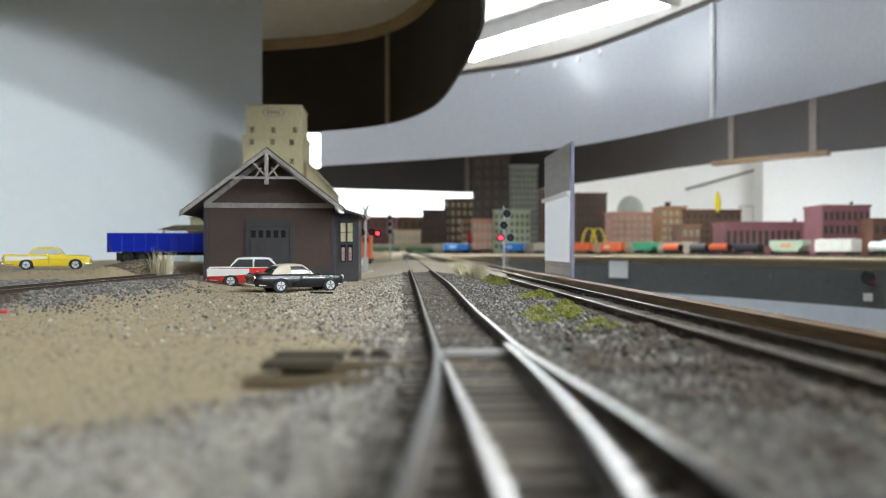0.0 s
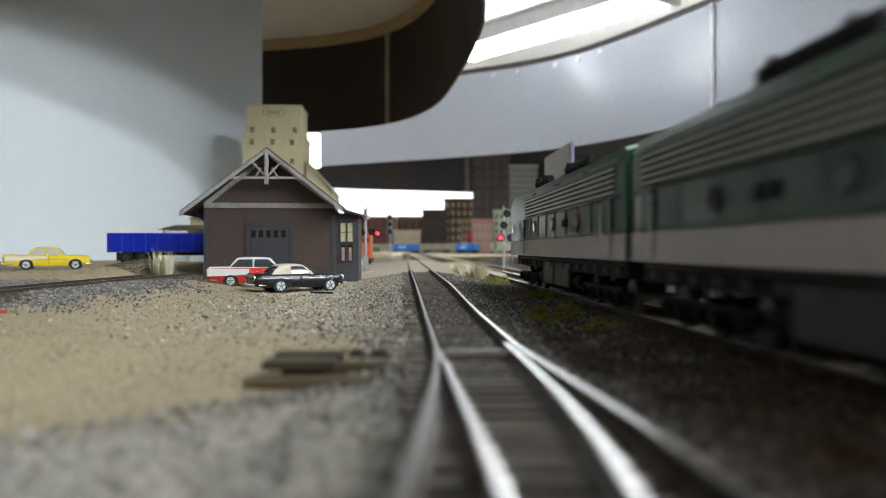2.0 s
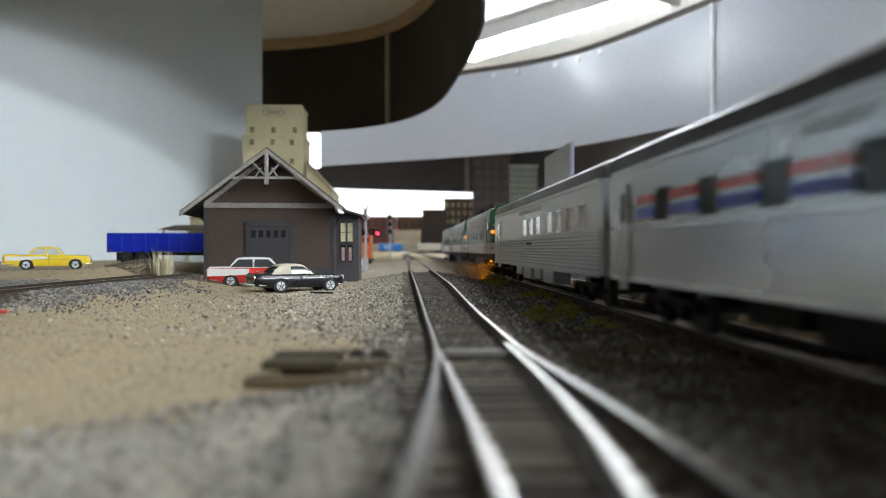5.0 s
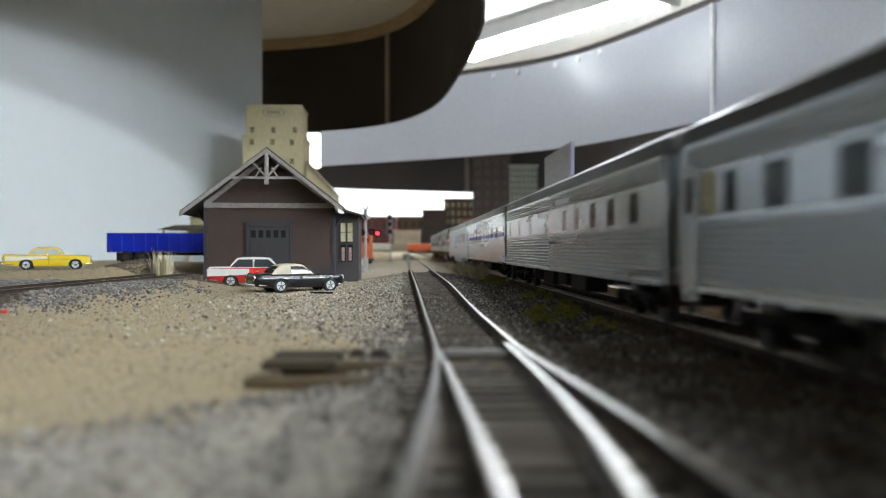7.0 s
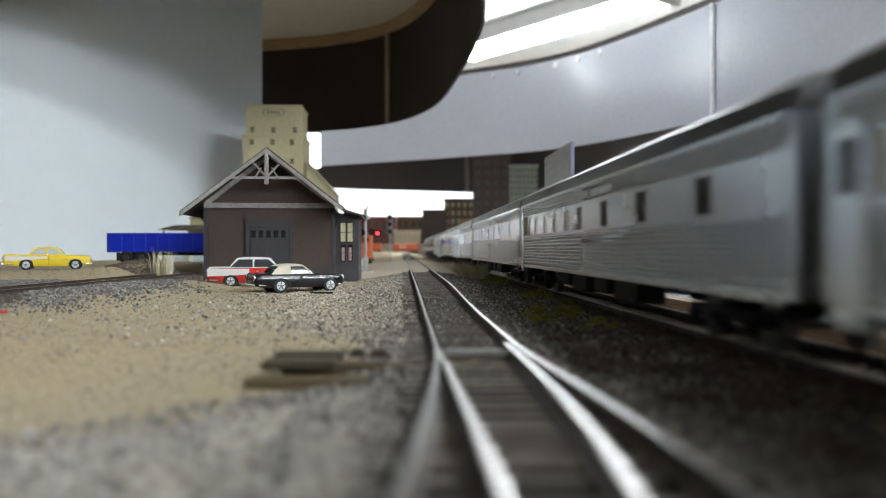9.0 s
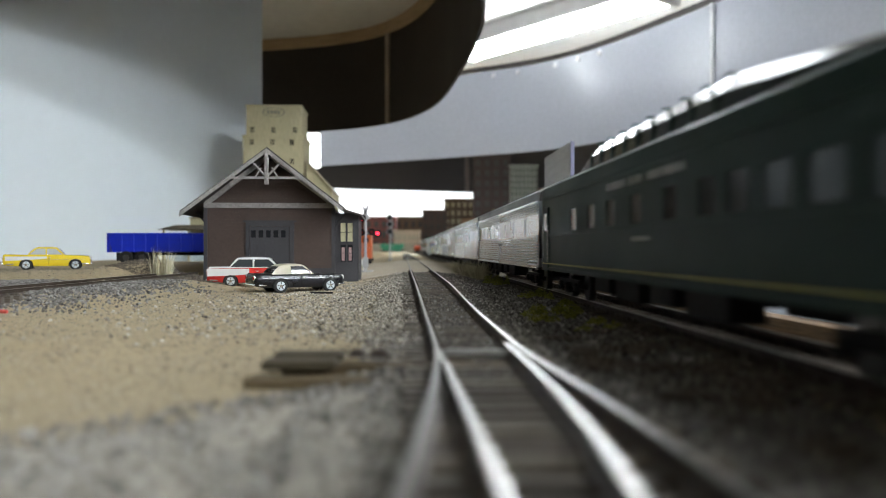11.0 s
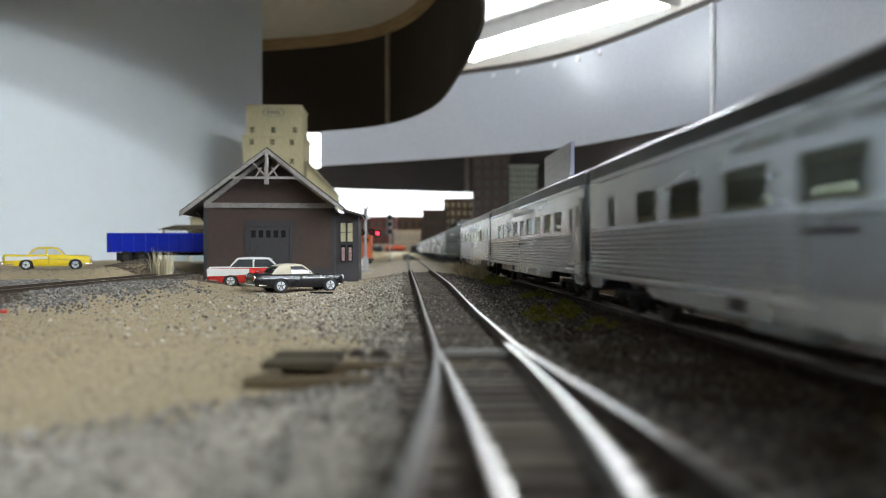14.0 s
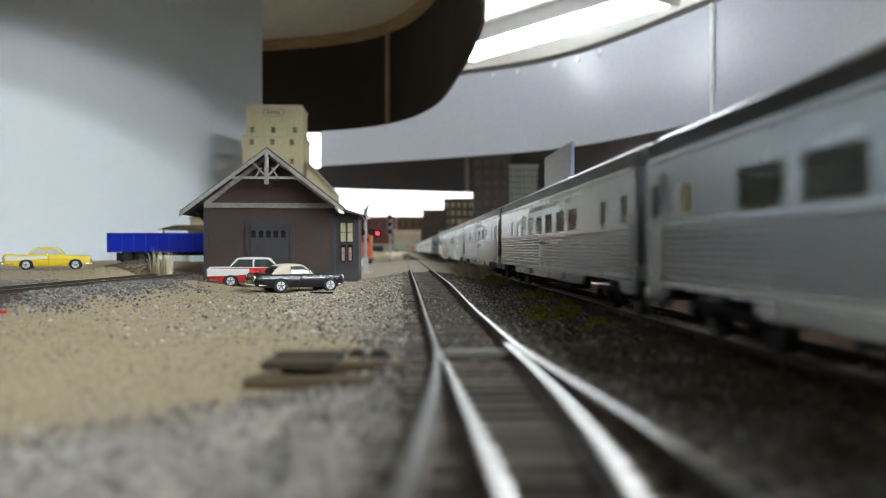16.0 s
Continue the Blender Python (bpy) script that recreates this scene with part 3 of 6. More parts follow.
        for k in range(9):
            y = -0.044 + k * 0.0140
            for s in (-1, 1):
                box(bm, s * 0.0139 - 0.0003, s * 0.0139 + 0.0003, y - 0.0006, y + 0.0006, CROWN - 0.004, CROWN + 0.0036)
            box(bm, -0.0115, 0.0115, y - 0.0006, y + 0.0006, CROWN + 0.0064, CROWN + 0.0070)
        part("dome_frame", bm, M[skin], dm)
    return car


def win_row(a, b, n, w):
    return [(a + (b - a) * i / max(1, n - 1), w) for i in range(n)]


# ---- diesel locomotives ----
M["tank_grey"] = mat("dull_grey_tank_paint", (0.045, 0.045, 0.047), 0.5, var=0.2, grain=300, stain=60, bump=0.05)
M["pale_green"] = mat("green_gloss_strip", (0.05, 0.085, 0.065), 0.3, var=0.1, bump=0)
LOCO_LEN = 0.240


def body_ring(y, half, top, bot, round_=1.0):
    """A cross-section of the locomotive's shell."""
    pts = [(-half, y, bot), (-half, y, bot + (top - bot) * 0.80)]
    for i in range(1, 8):
        a = math.pi * i / 8
        pts.append((-half * math.cos(a) ** 1 if i != 4 else 0, y, bot + (top - bot) * (0.85 + 0.15 * math.sin(a) ** 0.6)))
    pts += [(half, y, bot + (top - bot) * 0.80), (half, y, bot)]
    return pts


def locomotive(booster=False):
    """A streamlined diesel with its nose towards +y; a booster unit has two flat ends."""
    eng = thing("diesel_locomotive", "dark green flat-ended booster diesel with a pale grey lower band" if booster else "dark green rounded-nose diesel locomotive with a pale grey lower band", "locomotive", group="locomotives of the train")
    h = LOCO_LEN / 2
    top = 0.0503
    bm = bm_new()
    rows = [(-h, HALF * 0.97, top - 0.0012), (-h + 0.003, HALF, top), (h - 0.047, HALF, top), (h - 0.044, HALF, top + 0.0003), (h - 0.030, HALF * 0.985, top - 0.0002), (h - 0.0275, HALF * 0.975, 0.0385),
            (h - 0.0225, HALF * 0.95, 0.0368), (h - 0.014, HALF * 0.87, 0.0350), (h - 0.007, HALF * 0.70, 0.0325), (h - 0.002, HALF * 0.45, 0.0290), (h, HALF * 0.25, 0.0250)]
    if booster:
        rows = rows[:2] + [(h - 0.003, HALF, top), (h, HALF * 0.97, top - 0.0012)]
    loft(bm, [body_ring(y, w, t, 0.0165) for y, w, t in rows])
    shell = part("body_shell", bm, M["green"], eng, smooth=True)
    bm = bm_new()
    side = [(-h, HALF * 0.97 + .0003)] + [(y, w + 0.0003) for y, w, t in rows[1:]]
    loft(bm, [[(-w, y, 0.0162), (-w, y, 0.0238), (w, y, 0.0238), (w, y, 0.0162)] for y, w in side])
    part("grey_band", bm, M["grey"], eng, "pale grey band along the lower side", smooth=True)
    for s in (-1, 1):
        bm = bm_new()
        x = s * HALF
        xa, xb = sorted((x, x + s * 0.0004))
        for k in range(5):
            z = 0.0360 + k * 0.0017
            box(bm, xa, xb, -h + 0.010, h - 0.056, z - 0.0004, z + 0.0004)
        part("side_louvre", bm, M["gill"], eng, "cream horizontal louvre strips")
        part("louvre_recess", box(bm_new(), *sorted((x - s * 0.0004, x + s * 0.00012)), -h + 0.010, h - 0.056, 0.0351, 0.0436), M["under"], eng, "dark plate standing in for shade between the louvres")
        bm = bm_new()
        for z in (0.0248, 0.0345):
            box(bm, xa, xb - s * 0.0001 if s > 0 else xb, -h + 0.004, h - 0.03, z - 0.00025, z + 0.00025)
        for y in np.arange(-h + 0.018, h - 0.06, 0.021):
            box(bm, xa, x + s * 0.0002 if s > 0 else xb, y - 0.0002, y + 0.0002, 0.0240, 0.0348)
        part("panel_batten", bm, M["green"], eng)
        for y in (-0.060, -0.012, 0.034):
            bm = bm_new()
            cyl(bm, (x - s * 0.0002, y, 0.0295), (x + s * 0.0006, y, 0.0295), 0.0030, 18)
            pw = part("porthole", bm, M["trim"], eng, smooth=True)
            bm = bm_new()
            cyl(bm, (x + s * 0.0003, y, 0.0295), (x + s * 0.0007, y, 0.0295), 0.0023, 18)
            part("pane", bm, M["glass"], pw)
        bm = bm_new()
        for y in (-0.040, -0.034):
            box(bm, xa, xb, y - 0.0016, y + 0.0016, 0.0278, 0.0308)
        part("air_intake", bm, M["under"], eng)
        for y in (-h + 0.016, h - 0.050):
            dr = part("side_door", box(bm_new(), *sorted((x, x + s * 0.0006)), y - 0.0040, y + 0.0040, 0.0168, 0.0345, 0.0002), M["green"], eng)
            part("door_lower", box(bm_new(), *sorted((x, x + s * 0.0008)), y - 0.0038, y + 0.0038, 0.0170, 0.0236), M["grey"], dr)
            bm = bm_new()
            for q in (-0.0056, 0.0056):
                cyl(bm, (x + s * 0.0012, y + q, 0.017), (x + s * 0.0012, y + q, 0.033), 0.00025, 6)
            part("grab_rail", bm, M["chrome"], dr)
        # cab side window, numberboard and the steps
        if not booster:
            part("cab_side_window", box(bm_new(), *sorted((x - s * 0.0006, x + s * 0.0005)), h - 0.0415, h - 0.0325, 0.0330, 0.0392, 0.0003), M["glass"], eng)
            nb = Matrix.Translation((s * 0.0142, h - 0.0135, 0.0313)) @ Matrix.Rotation(radians(-s * 27), 4, "Z")
            bm = box(bm_new(), -0.0022, 0.0022, -0.0044, 0.0044, -0.0011, 0.0013, 0.0003)
            bm.transform(nb)
            nb_ob = part("number_board", bm, M["amber"], eng, "glowing amber number board")
            bm = bm_new()
            for k in range(4):      # the number, as plain bars
                for side in (-1, 1):
                    box(bm, side * 0.0022 - 0.0001, side * 0.0022 + 0.0001, -0.0032 + k * 0.0017, -0.0022 + k * 0.0017, -0.0007, 0.0009)
            bm.transform(nb)
            part("number_bars", bm, M["under"], nb_ob)
            bm = box(bm_new(), -0.0024, 0.0024, -0.0048, 0.0048, -0.0017, -0.0011)
            box(bm, -0.0024, 0.0024, -0.0048, 0.0048, 0.0013, 0.0018)
            bm.transform(nb)
            part("board_frame", bm, M["green"], nb_ob)
            part("grab_iron", cyl(bm_new(), (s * 0.0155, h - 0.0150, 0.0185), (s * 0.0120, h - 0.0080, 0.0185), 0.0003, 6), M["chrome"], eng)
            for q in range(3):
                part("nose_step", box(bm_new(), *sorted((s * 0.0150, s * 0.0170)), h - 0.0235, h - 0.0185, 0.0195 + q * 0.0055, 0.0207 + q * 0.0055, 0.0002), M["trim"], eng)
            bm = box(bm_new(), -0.0048, 0.0048, -0.0016, 0.0010, -0.0030, 0.0030, 0.0006)
            bm.transform(Matrix.Translation((s * 0.0068, h - 0.0283, 0.0442)) @ Matrix.Rotation(radians(-10), 4, "X"))
            part("windscreen", bm, M["glass"], eng)
        yy = h - (0.018 if booster else 0.0445)
        part("ground_lamp", box(bm_new(), s * 0.0140 - 0.0005, s * 0.0140 + 0.0005, yy - 0.0007, yy + 0.0007, 0.0108, 0.0112), M["amber" if booster else "amber_hot"], eng, "tiny warm ground lamp")
    if booster:
        part("end_door", box(bm_new(), -0.005, 0.005, h - 0.0004, h + 0.0008, 0.0115, 0.0385, 0.0003), M["trim"], eng)
        for s in (-1, 1):
            part("corner_rail", cyl(bm_new(), (s * 0.0160, h + 0.0006, 0.0115), (s * 0.0160, h + 0.0006, 0.0370), 0.0003, 6), M["chrome"], eng)
            part("end_window", box(bm_new(), *sorted((s * (HALF - 0.0004), s * (HALF + 0.0004))), h - 0.0145, h - 0.0085, 0.0280, 0.0330, 0.0003), M["glass"], eng)
    else:
        bm = prism(bm_new(), [(-0.0105, h - 0.0268), (0.0105, h - 0.0268), (0.0085, h - 0.0120), (0.0, h - 0.0060), (-0.0085, h - 0.0120)], 2, 0.0, 0.0022)
        bm.transform(Matrix.Translation((0, h - 0.0268, 0.0376)) @ Matrix.Rotation(radians(-12.5), 4, "X") @ Matrix.Translation((0, -h + 0.0268, 0)))
        part("nose_flash", bm, M["grey"], eng, "pale grey panel on top of the nose")
        part("headlight", cyl(bm_new(), (0, h - 0.0045, 0.0288), (0, h - 0.0002, 0.0288), 0.0026, 14), M["grey"], eng, smooth=True)
    # roof gear
    for y in (-0.085, -0.062, -0.005, 0.018):
        bm = bm_new()
        cyl(bm, (0, y, top - 0.001), (0, y, top + 0.0016), 0.0085, 20)
        cyl(bm, (0, y, top + 0.0016), (0, y, top + 0.0022), 0.0075, 20)
        part("roof_fan", bm, M["green"], eng, smooth=True)
    for y0, y1 in ((-0.052, -0.014), (0.030, 0.060)):
        bm = bm_new()
        for s in (-1, 1):
            cyl(bm, (s * 0.0108, y0, top + 0.0012), (s * 0.0108, y1, top + 0.0012), 0.0022, 14)
            for q, e in ((y0, -0.0008), (y1, 0.0008)):
                cyl(bm, (s * 0.0108, q, top + 0.0012), (s * 0.0108, q + e, top + 0.0012), 0.0022, 14, 0.0012)
            for q in (y0 + 0.006, y1 - 0.006):
                box(bm, s * 0.0108 - 0.0024, s * 0.0108 + 0.0024, q - 0.0006, q + 0.0006, top - 0.0022, top + 0.0036)
        part("roof_tank", bm, M["under"], eng, "dark round roof reservoir", smooth=True)
    bm = bm_new()
    for s in () if booster else (-1, 1):
        box(bm, s * 0.004 - 0.0006, s * 0.004 + 0.0006, h - 0.058, h - 0.036, top + 0.0012, top + 0.0024)
        cyl(bm, (s * 0.004, h - 0.036, top + 0.0018), (s * 0.004, h - 0.031, top + 0.0018), 0.0007, 8, 0.0018)
    if booster:
        bm.free()
    else:
        part("air_horn", bm, M["green"], eng)
        for s in (-1, 1):
            part("roof_hatch", box(bm_new(), s * 0.008 - 0.003, s * 0.008 + 0.003, h - 0.052, h - 0.040, top - 0.001, top + 0.0022, 0.0006), M["green"], eng)
    bm = bm_new()
    box(bm, -0.0140, 0.0140, -0.034, 0.034, 0.0035, 0.0150, 0.001)
    box(bm, -0.0148, 0.0148, -h + 0.004, h - 0.012, 0.0110, 0.0164)
    for s in (-1, 1):
        for y in (-0.040, 0.040):
            cyl(bm, (s * 0.011, y - 0.005, 0.0072), (s * 0.011, y + 0.005, 0.0072), 0.0028, 12)
    part("fuel_tank", bm, M["under"], eng)
    for s in (-1, 1):
        for y0, y1 in ((-0.033, -0.004), (-0.001, 0.022)):
            part("tank_panel", box(bm_new(), *sorted((s * 0.0138, s * 0.0152)), y0, y1, 0.0045, 0.0138, 0.0005), M["tank_grey"], eng, "dull grey tank side")
        bm = bm_new()
        cyl(bm, (s * 0.0150, -h + 0.006, 0.0150), (s * 0.0150, h - 0.030, 0.0150), 0.0005, 6)
        for y in np.arange(-h + 0.012, h - 0.030, 0.014):
            box(bm, s * 0.0145 - 0.0010, s * 0.0145 + 0.0010, y, y + 0.0035, 0.0118, 0.0140)
        part("side_piping", bm, M["trim"], eng)
        bm = bm_new()
        for z in (0.0240, 0.0345, 0.0448):
            cyl(bm, (s * (HALF + 0.0005), -h + 0.004, z), (s * (HALF + 0.0005), h - 0.045, z), 0.00028, 6)
        part("rub_strip", bm, M["pale_green"], eng)
    for s in (-1, 1):
        truck(eng, s * 0.078, 3, 0.046)
        part("coupler", box(bm_new(), -0.0016, 0.0016, *sorted((s * (h - 0.002), s * (h + 0.0035))), 0.006, 0.0095), M["under"], eng)
    if not booster:
        part("pilot", prism(bm_new(), [(-0.013, h - 0.022), (0.013, h - 0.022), (0.009, h - 0.004), (0, h + 0.001), (-0.009, h - 0.004)], 2, 0.0030, 0.0162), M["under"], eng)
    return eng


SPEED = 0.274
HEAD = -0.076      # the train's front at the start, along the track


def train_rows(front, length, flip=False):
    rows = []
    for t in (0.0, 0.1, 0.5, *[float(i) for i in range(1, 16)], 15.5, 15.9, 16.0):
        y = front - length / 2 + SPEED * t
        rows.append((t, pose(MAIN_X + LEAN * y, y, 0.0001, 0, 0, TURN + (180 if flip else 0))))
    return rows


MOVES = []


def make_train():
    s = HEAD
    units = [locomotive(True), locomotive()]
    units.append(copy_thing(units[1], pose(0, 0, 0)))
    for ob, flip in zip(units, (False, True, True)):
        MOVES.append((ob, train_rows(s, 0.247, flip)))
        s -= 0.247
    sleeper = [(y, 0.0092) for y in (-0.108, -0.064, -0.0248, 0.0095, 0.0325, 0.0555, 0.0785, 0.1025)] + [(0.1212, 0.0055)]
    emblem = (0.1290, 0.1340, 0.0268, 0.0348, "curtain")
    stripe = []
    edges = [-0.142] + [q for k in range(8) for q in (-0.108 + k * 0.0297 - 0.0062, -0.108 + k * 0.0297 + 0.0062)] + [0.120]
    for k in range(0, len(edges), 2):
        stripe += [(edges[k], edges[k + 1], 0.0308, 0.0330, "red"), (edges[k], edges[k + 1], 0.0274, 0.0298, "blue")]
    plans = [
        ("baggage_car", "silver streamlined car with a few square windows", [(y, 0.0125) for y in (-0.118, -0.098, -0.075, -0.055, -0.0245, -0.0045, 0.015)], "silverpaint", True, (0.1187,), (), "glass", "silverpaint"),
        ("coach", "bright steel coach with a red and blue window stripe", win_row(-0.108, 0.100, 8, 0.0110), "silver", False, (0.132,), stripe, "glass", "under"),
        ("coach", "stainless steel fluted coach with a black roof", [(y, 0.0088) for y in (-0.1195, -0.0955, -0.072, -0.048, -0.0255, 0.0115, 0.055, 0.094)] + [(0.1325, 0.004)], "silver", True, (), (), "glass", "under"),
        ("sleeping_car", "stainless steel sleeping car with widely spaced windows", sleeper, "silver", True, (0.1415,), (emblem,), "glass", "under"),
        ("sleeping_car", "stainless steel sleeping car with widely spaced windows", sleeper, "silver", True, (0.1415,), (emblem,), "glass", "under"),
        ("sleeping_car", "stainless steel sleeping car with widely spaced windows", sleeper, "silver", True, (0.1415,), (emblem,), "glass", "under"),
        ("dome_car", "dark green dome car with a glazed dome", [(y, 0.0095) for y in (-0.112, -0.095, -0.079, -0.063, -0.048, -0.025, 0.003, 0.029, 0.0545, 0.0825)], "pullman", False, (0.135, -0.137), (), "glass", "under"),
        ("dining_car", "stainless steel dining car with broad pale windows", [(y, 0.0205) for y in (0.0835, 0.059, 0.035, 0.011, -0.014, -0.039, -0.0625, -0.108)] + [(-0.1315, 0.008)], "silver", True, (0.125,), ((-0.0885, -0.0775, 0.0262, 0.0342, "plyedge"),), "glass_clear", "silverpaint"),
        ("coach", "stainless steel coach with broad windows and black roof", win_row(-0.100, 0.097, 9, 0.0160) + [(-0.1255, 0.006)], "silver", True, (-0.140,), (), "glass_clear", "under"),
        ("lounge_car", "stainless steel lounge car with wide windows and a yellow emblem", [(0.121, 0.006), (0.087, 0.017), (0.0587, 0.020), (0.027, 0.020), (-0.0035, 0.020), (-0.0367, 0.021), (-0.067, 0.021), (-0.101, 0.009), (-0.1195, 0.0125)], "silver", True, (-0.1415,), ((-0.1335, -0.1285, 0.0268, 0.0348, "curtain"),), "glass_clear", "silverpaint"),
        ("coach", "stainless steel coach with narrow end windows", [(0.099, 0.006), (0.077, 0.006), (0.055, 0.016), (0.031, 0.016), (0.007, 0.016), (-0.017, 0.016), (-0.043, 0.017), (-0.0655, 0.016), (-0.1116, 0.006), (-0.136, 0.006)], "silver", True, (), (), "glass_clear", "under"),
        ("coach", "stainless steel coach with large square windows", [(0.0825 - 0.0245 * k, 0.0195) for k in range(8)], "silver", True, (0.1385,), ((0.1165, 0.1215, 0.0275, 0.0335, "curtain"),), "glass_clear", "under"),
    ]
    for name, label, wins, skin, fl, doors, signs, pane, boxes in plans:
        car = passenger_car(name, label, wins, skin, fl, "pullman" if skin == "pullman" else "roof", doors, name == "dome_car", signs, pane, boxes, pane == "glass_clear")
        MOVES.append((car, train_rows(s, 0.305)))
        s -= 0.305


make_train()


# ---- ballast, sand and plants ----
def octa_stuff(name, spots, material, label, category, parent=None):
    """Loose grains as one object. spots: (x, y, z, radius)."""
    rng = np.random.default_rng(len(name) * 7 + len(spots))
    n = len(spots)
    s = np.array(spots, dtype=np.float32)
    base = np.array([(1, 0, 0), (-1, 0, 0), (0, 1, 0), (0, -1, 0), (0, 0, 1), (0, 0, -1)], dtype=np.float32)
    tri = np.array([(0, 2, 4), (2, 1, 4), (1, 3, 4), (3, 0, 4), (2, 0, 5), (1, 2, 5), (3, 1, 5), (0, 3, 5)])
    a = rng.uniform(0, 2 * np.pi, n)
    b = rng.uniform(-0.6, 0.6, n)
    v = base[None] * rng.uniform(0.6, 1.25, (n, 6, 1)) * s[:, None, 3:4]
    ca, sa, cb, sb = (f[:, None] for f in (np.cos(a), np.sin(a), np.cos(b), np.sin(b)))
    x, y, z = v[..., 0].copy(), v[..., 1].copy(), v[..., 2].copy()
    y, z = y * cb - z * sb, y * sb + z * cb
    x, y = x * ca - y * sa, x * sa + y * ca
    v = np.stack((x, y, z * 0.85), -1) + s[:, None, :3]
    f = (tri[None] + (np.arange(n) * 6)[:, None, None]).reshape(-1, 3)
    me = bpy.data.meshes.new(name)
    me.from_pydata(v.reshape(-1, 3).tolist(), [], f.tolist())
    me.materials.append(material)
    ob = new(name, me)
    if parent is not None:
        ob.parent = parent
        ob["kind"] = "stuff"
        return ob
    return tagged(ob, label, category, kind="stuff")


def ballast_left(y):
    """Left border of the grey ballast beside the siding."""
    return yard_line(y) - (0.0215 + 0.060 * sm(0.155, 0.07, y))


def ballast_right(y):
    return edge_x(y) - 0.022 - 0.016 * sm(0.65, 0.9, y)


def clear_of_rails(x, y):
    if y < SWITCH_Y:
        lines = [fork(y, k) + s * GAUGE / 2 for k in (-1, 1) for s in (-1, 1)]
    else:
        lines = [yard_line(y) + s * GAUGE / 2 for s in (-1, 1)]
    lines += [main_line(y) + s * GAUGE / 2 for s in (-1, 1)]
    return all(abs(x - l) > 0.0019 for l in lines)


def make_ballast():
    rng = random.Random(4)
    # bed of fine grey ballast
    verts, faces = [], []
    ys = list(np.arange(-0.3, 1.3, 0.006)) + list(np.arange(1.3, 4.0, 0.03))
    n = 46
    for y in ys:
        a = ballast_left(y) + 0.004 * noise.noise((y * 45, 0, 0)) + 0.003 * noise.noise((y * 160, 7, 0))
        b = ballast_right(y) + 0.003 * noise.noise((y * 60, 3, 0))
        for i in range(n):
            x = a + (b - a) * i / (n - 1)
            rim = min(1.0, i / 3, (n - 1 - i) / 3)
            verts.append((x, y, ground_z(x, y) + 0.0007 * rim - 0.0003 - (0.0006 if min(abs(x - yard_line(y)), abs(x - main_line(y))) < 0.0165 else 0) + 0.00035 * noise.noise((x * 420, y * 420, 0)) - 0.004 * sm(0.56, 0.68, y + 0.05 * noise.noise((x * 40, y * 25, 6))) + (0.6 * near_lift(y) if abs(x - yard_line(y)) < 0.03 else 0)))
    for j in range(len(ys) - 1):
        for i in range(n - 1):
            q = j * n + i
            faces.append((q, q + 1, q + n + 1, q + n))
    me = bpy.data.meshes.new("ballast_bed")
    me.from_pydata(verts, [], faces)
    me.polygons.foreach_set("use_smooth", [True] * len(me.polygons))
    me.materials.append(M["bed"])
    me.materials.append(M["shaded_bed"])
    for q in me.polygons:      # darker bed from siding to main track stands in for the train's shadow
        c = q.center
        if c.x > yard_line(c.y) - 0.012 + 0.006 * noise.noise((c.x * 90, c.y * 90, 4)):
            q.material_index = 1
    tagged(new("ballast_bed", me), "fine grey ballast between and beside the tracks", "ballast", kind="structure")
    spots = []
    for _ in range(95000):
        y = 0.03 + 1.3 * rng.random() ** 1.5
        a, b = ballast_left(y) - 0.003, ballast_right(y) + 0.003
        x = a + (b - a) * rng.random()
        if not clear_of_rails(x, y) or y > 0.50 + 0.22 * rng.random():
            continue
        on = min(abs(x - yard_line(y)), abs(x - main_line(y))) < 0.015
        r = rng.uniform(0.0004, 0.0011) * (0.6 if on else 1) * (0.62 + 0.38 * sm(0.10, 0.22, y))
        lift = 0.6 * near_lift(y) if abs(x - yard_line(y)) < 0.03 else 0
        spots.append((x, y, ground_z(x, y) + ((0.0004 if x < 0.045 + LEAN * y else -0.0001) if on else 0.0003) + lift + rng.uniform(0, 0.0003), r))
    right = [q for q in spots if q[0] > yard_line(q[1]) - 0.010 + 0.006 * noise.noise((q[0] * 90, q[1] * 90, 4)) + 0.003 * rng.gauss(0, 1)]
    chosen = set(right)
    loose = [(q, q[1] > 0.19 + 0.03 * rng.gauss(0, 1)) for q in spots if q not in chosen]
    octa_stuff("ballast_stones", [q for q, far in loose if not far], M["gravel"], "loose grey ballast stones beside the turnout", "ballast")
    octa_stuff("sandy_ballast_stones", [q for q, far in loose if far], M["pale_gravel"], "pale sandy ballast stones beside the siding", "ballast")
    octa_stuff("cinder_stones", right, M["shaded_gravel"], "dark ballast between the tracks, coloured as train shadow", "ballast")
    spots = []
    for _ in range(34):      # darker clods lying in the ballast close by
        cx, cy = rng.uniform(0.030, 0.062), rng.uniform(0.075, 0.24)
        for _ in range(90):
            px, py = cx + rng.gauss(0, 0.0022), cy + rng.gauss(0, 0.0030)
            if clear_of_rails(px, py):
                spots.append((px, py, ground_z(px, py) + 0.0006 + rng.uniform(0, 0.0007), rng.uniform(0.0003, 0.0009)))
    octa_stuff("dark_clods", spots, M["scrub"], "dark earth clods among the ballast", "clods")
    spots = []
    for _ in range(8500):      # pale gravel fading into the sand beside the depot
        y = 0.18 + 0.62 * rng.random()
        x = ballast_left(y) + 0.004 - abs(rng.gauss(0, 0.036)) * sm(0.17, 0.34, y)
        if x < -0.21 or y > 0.50 + 0.3 * rng.random() ** 2 or (y > 0.57 and x < -0.05):
            continue
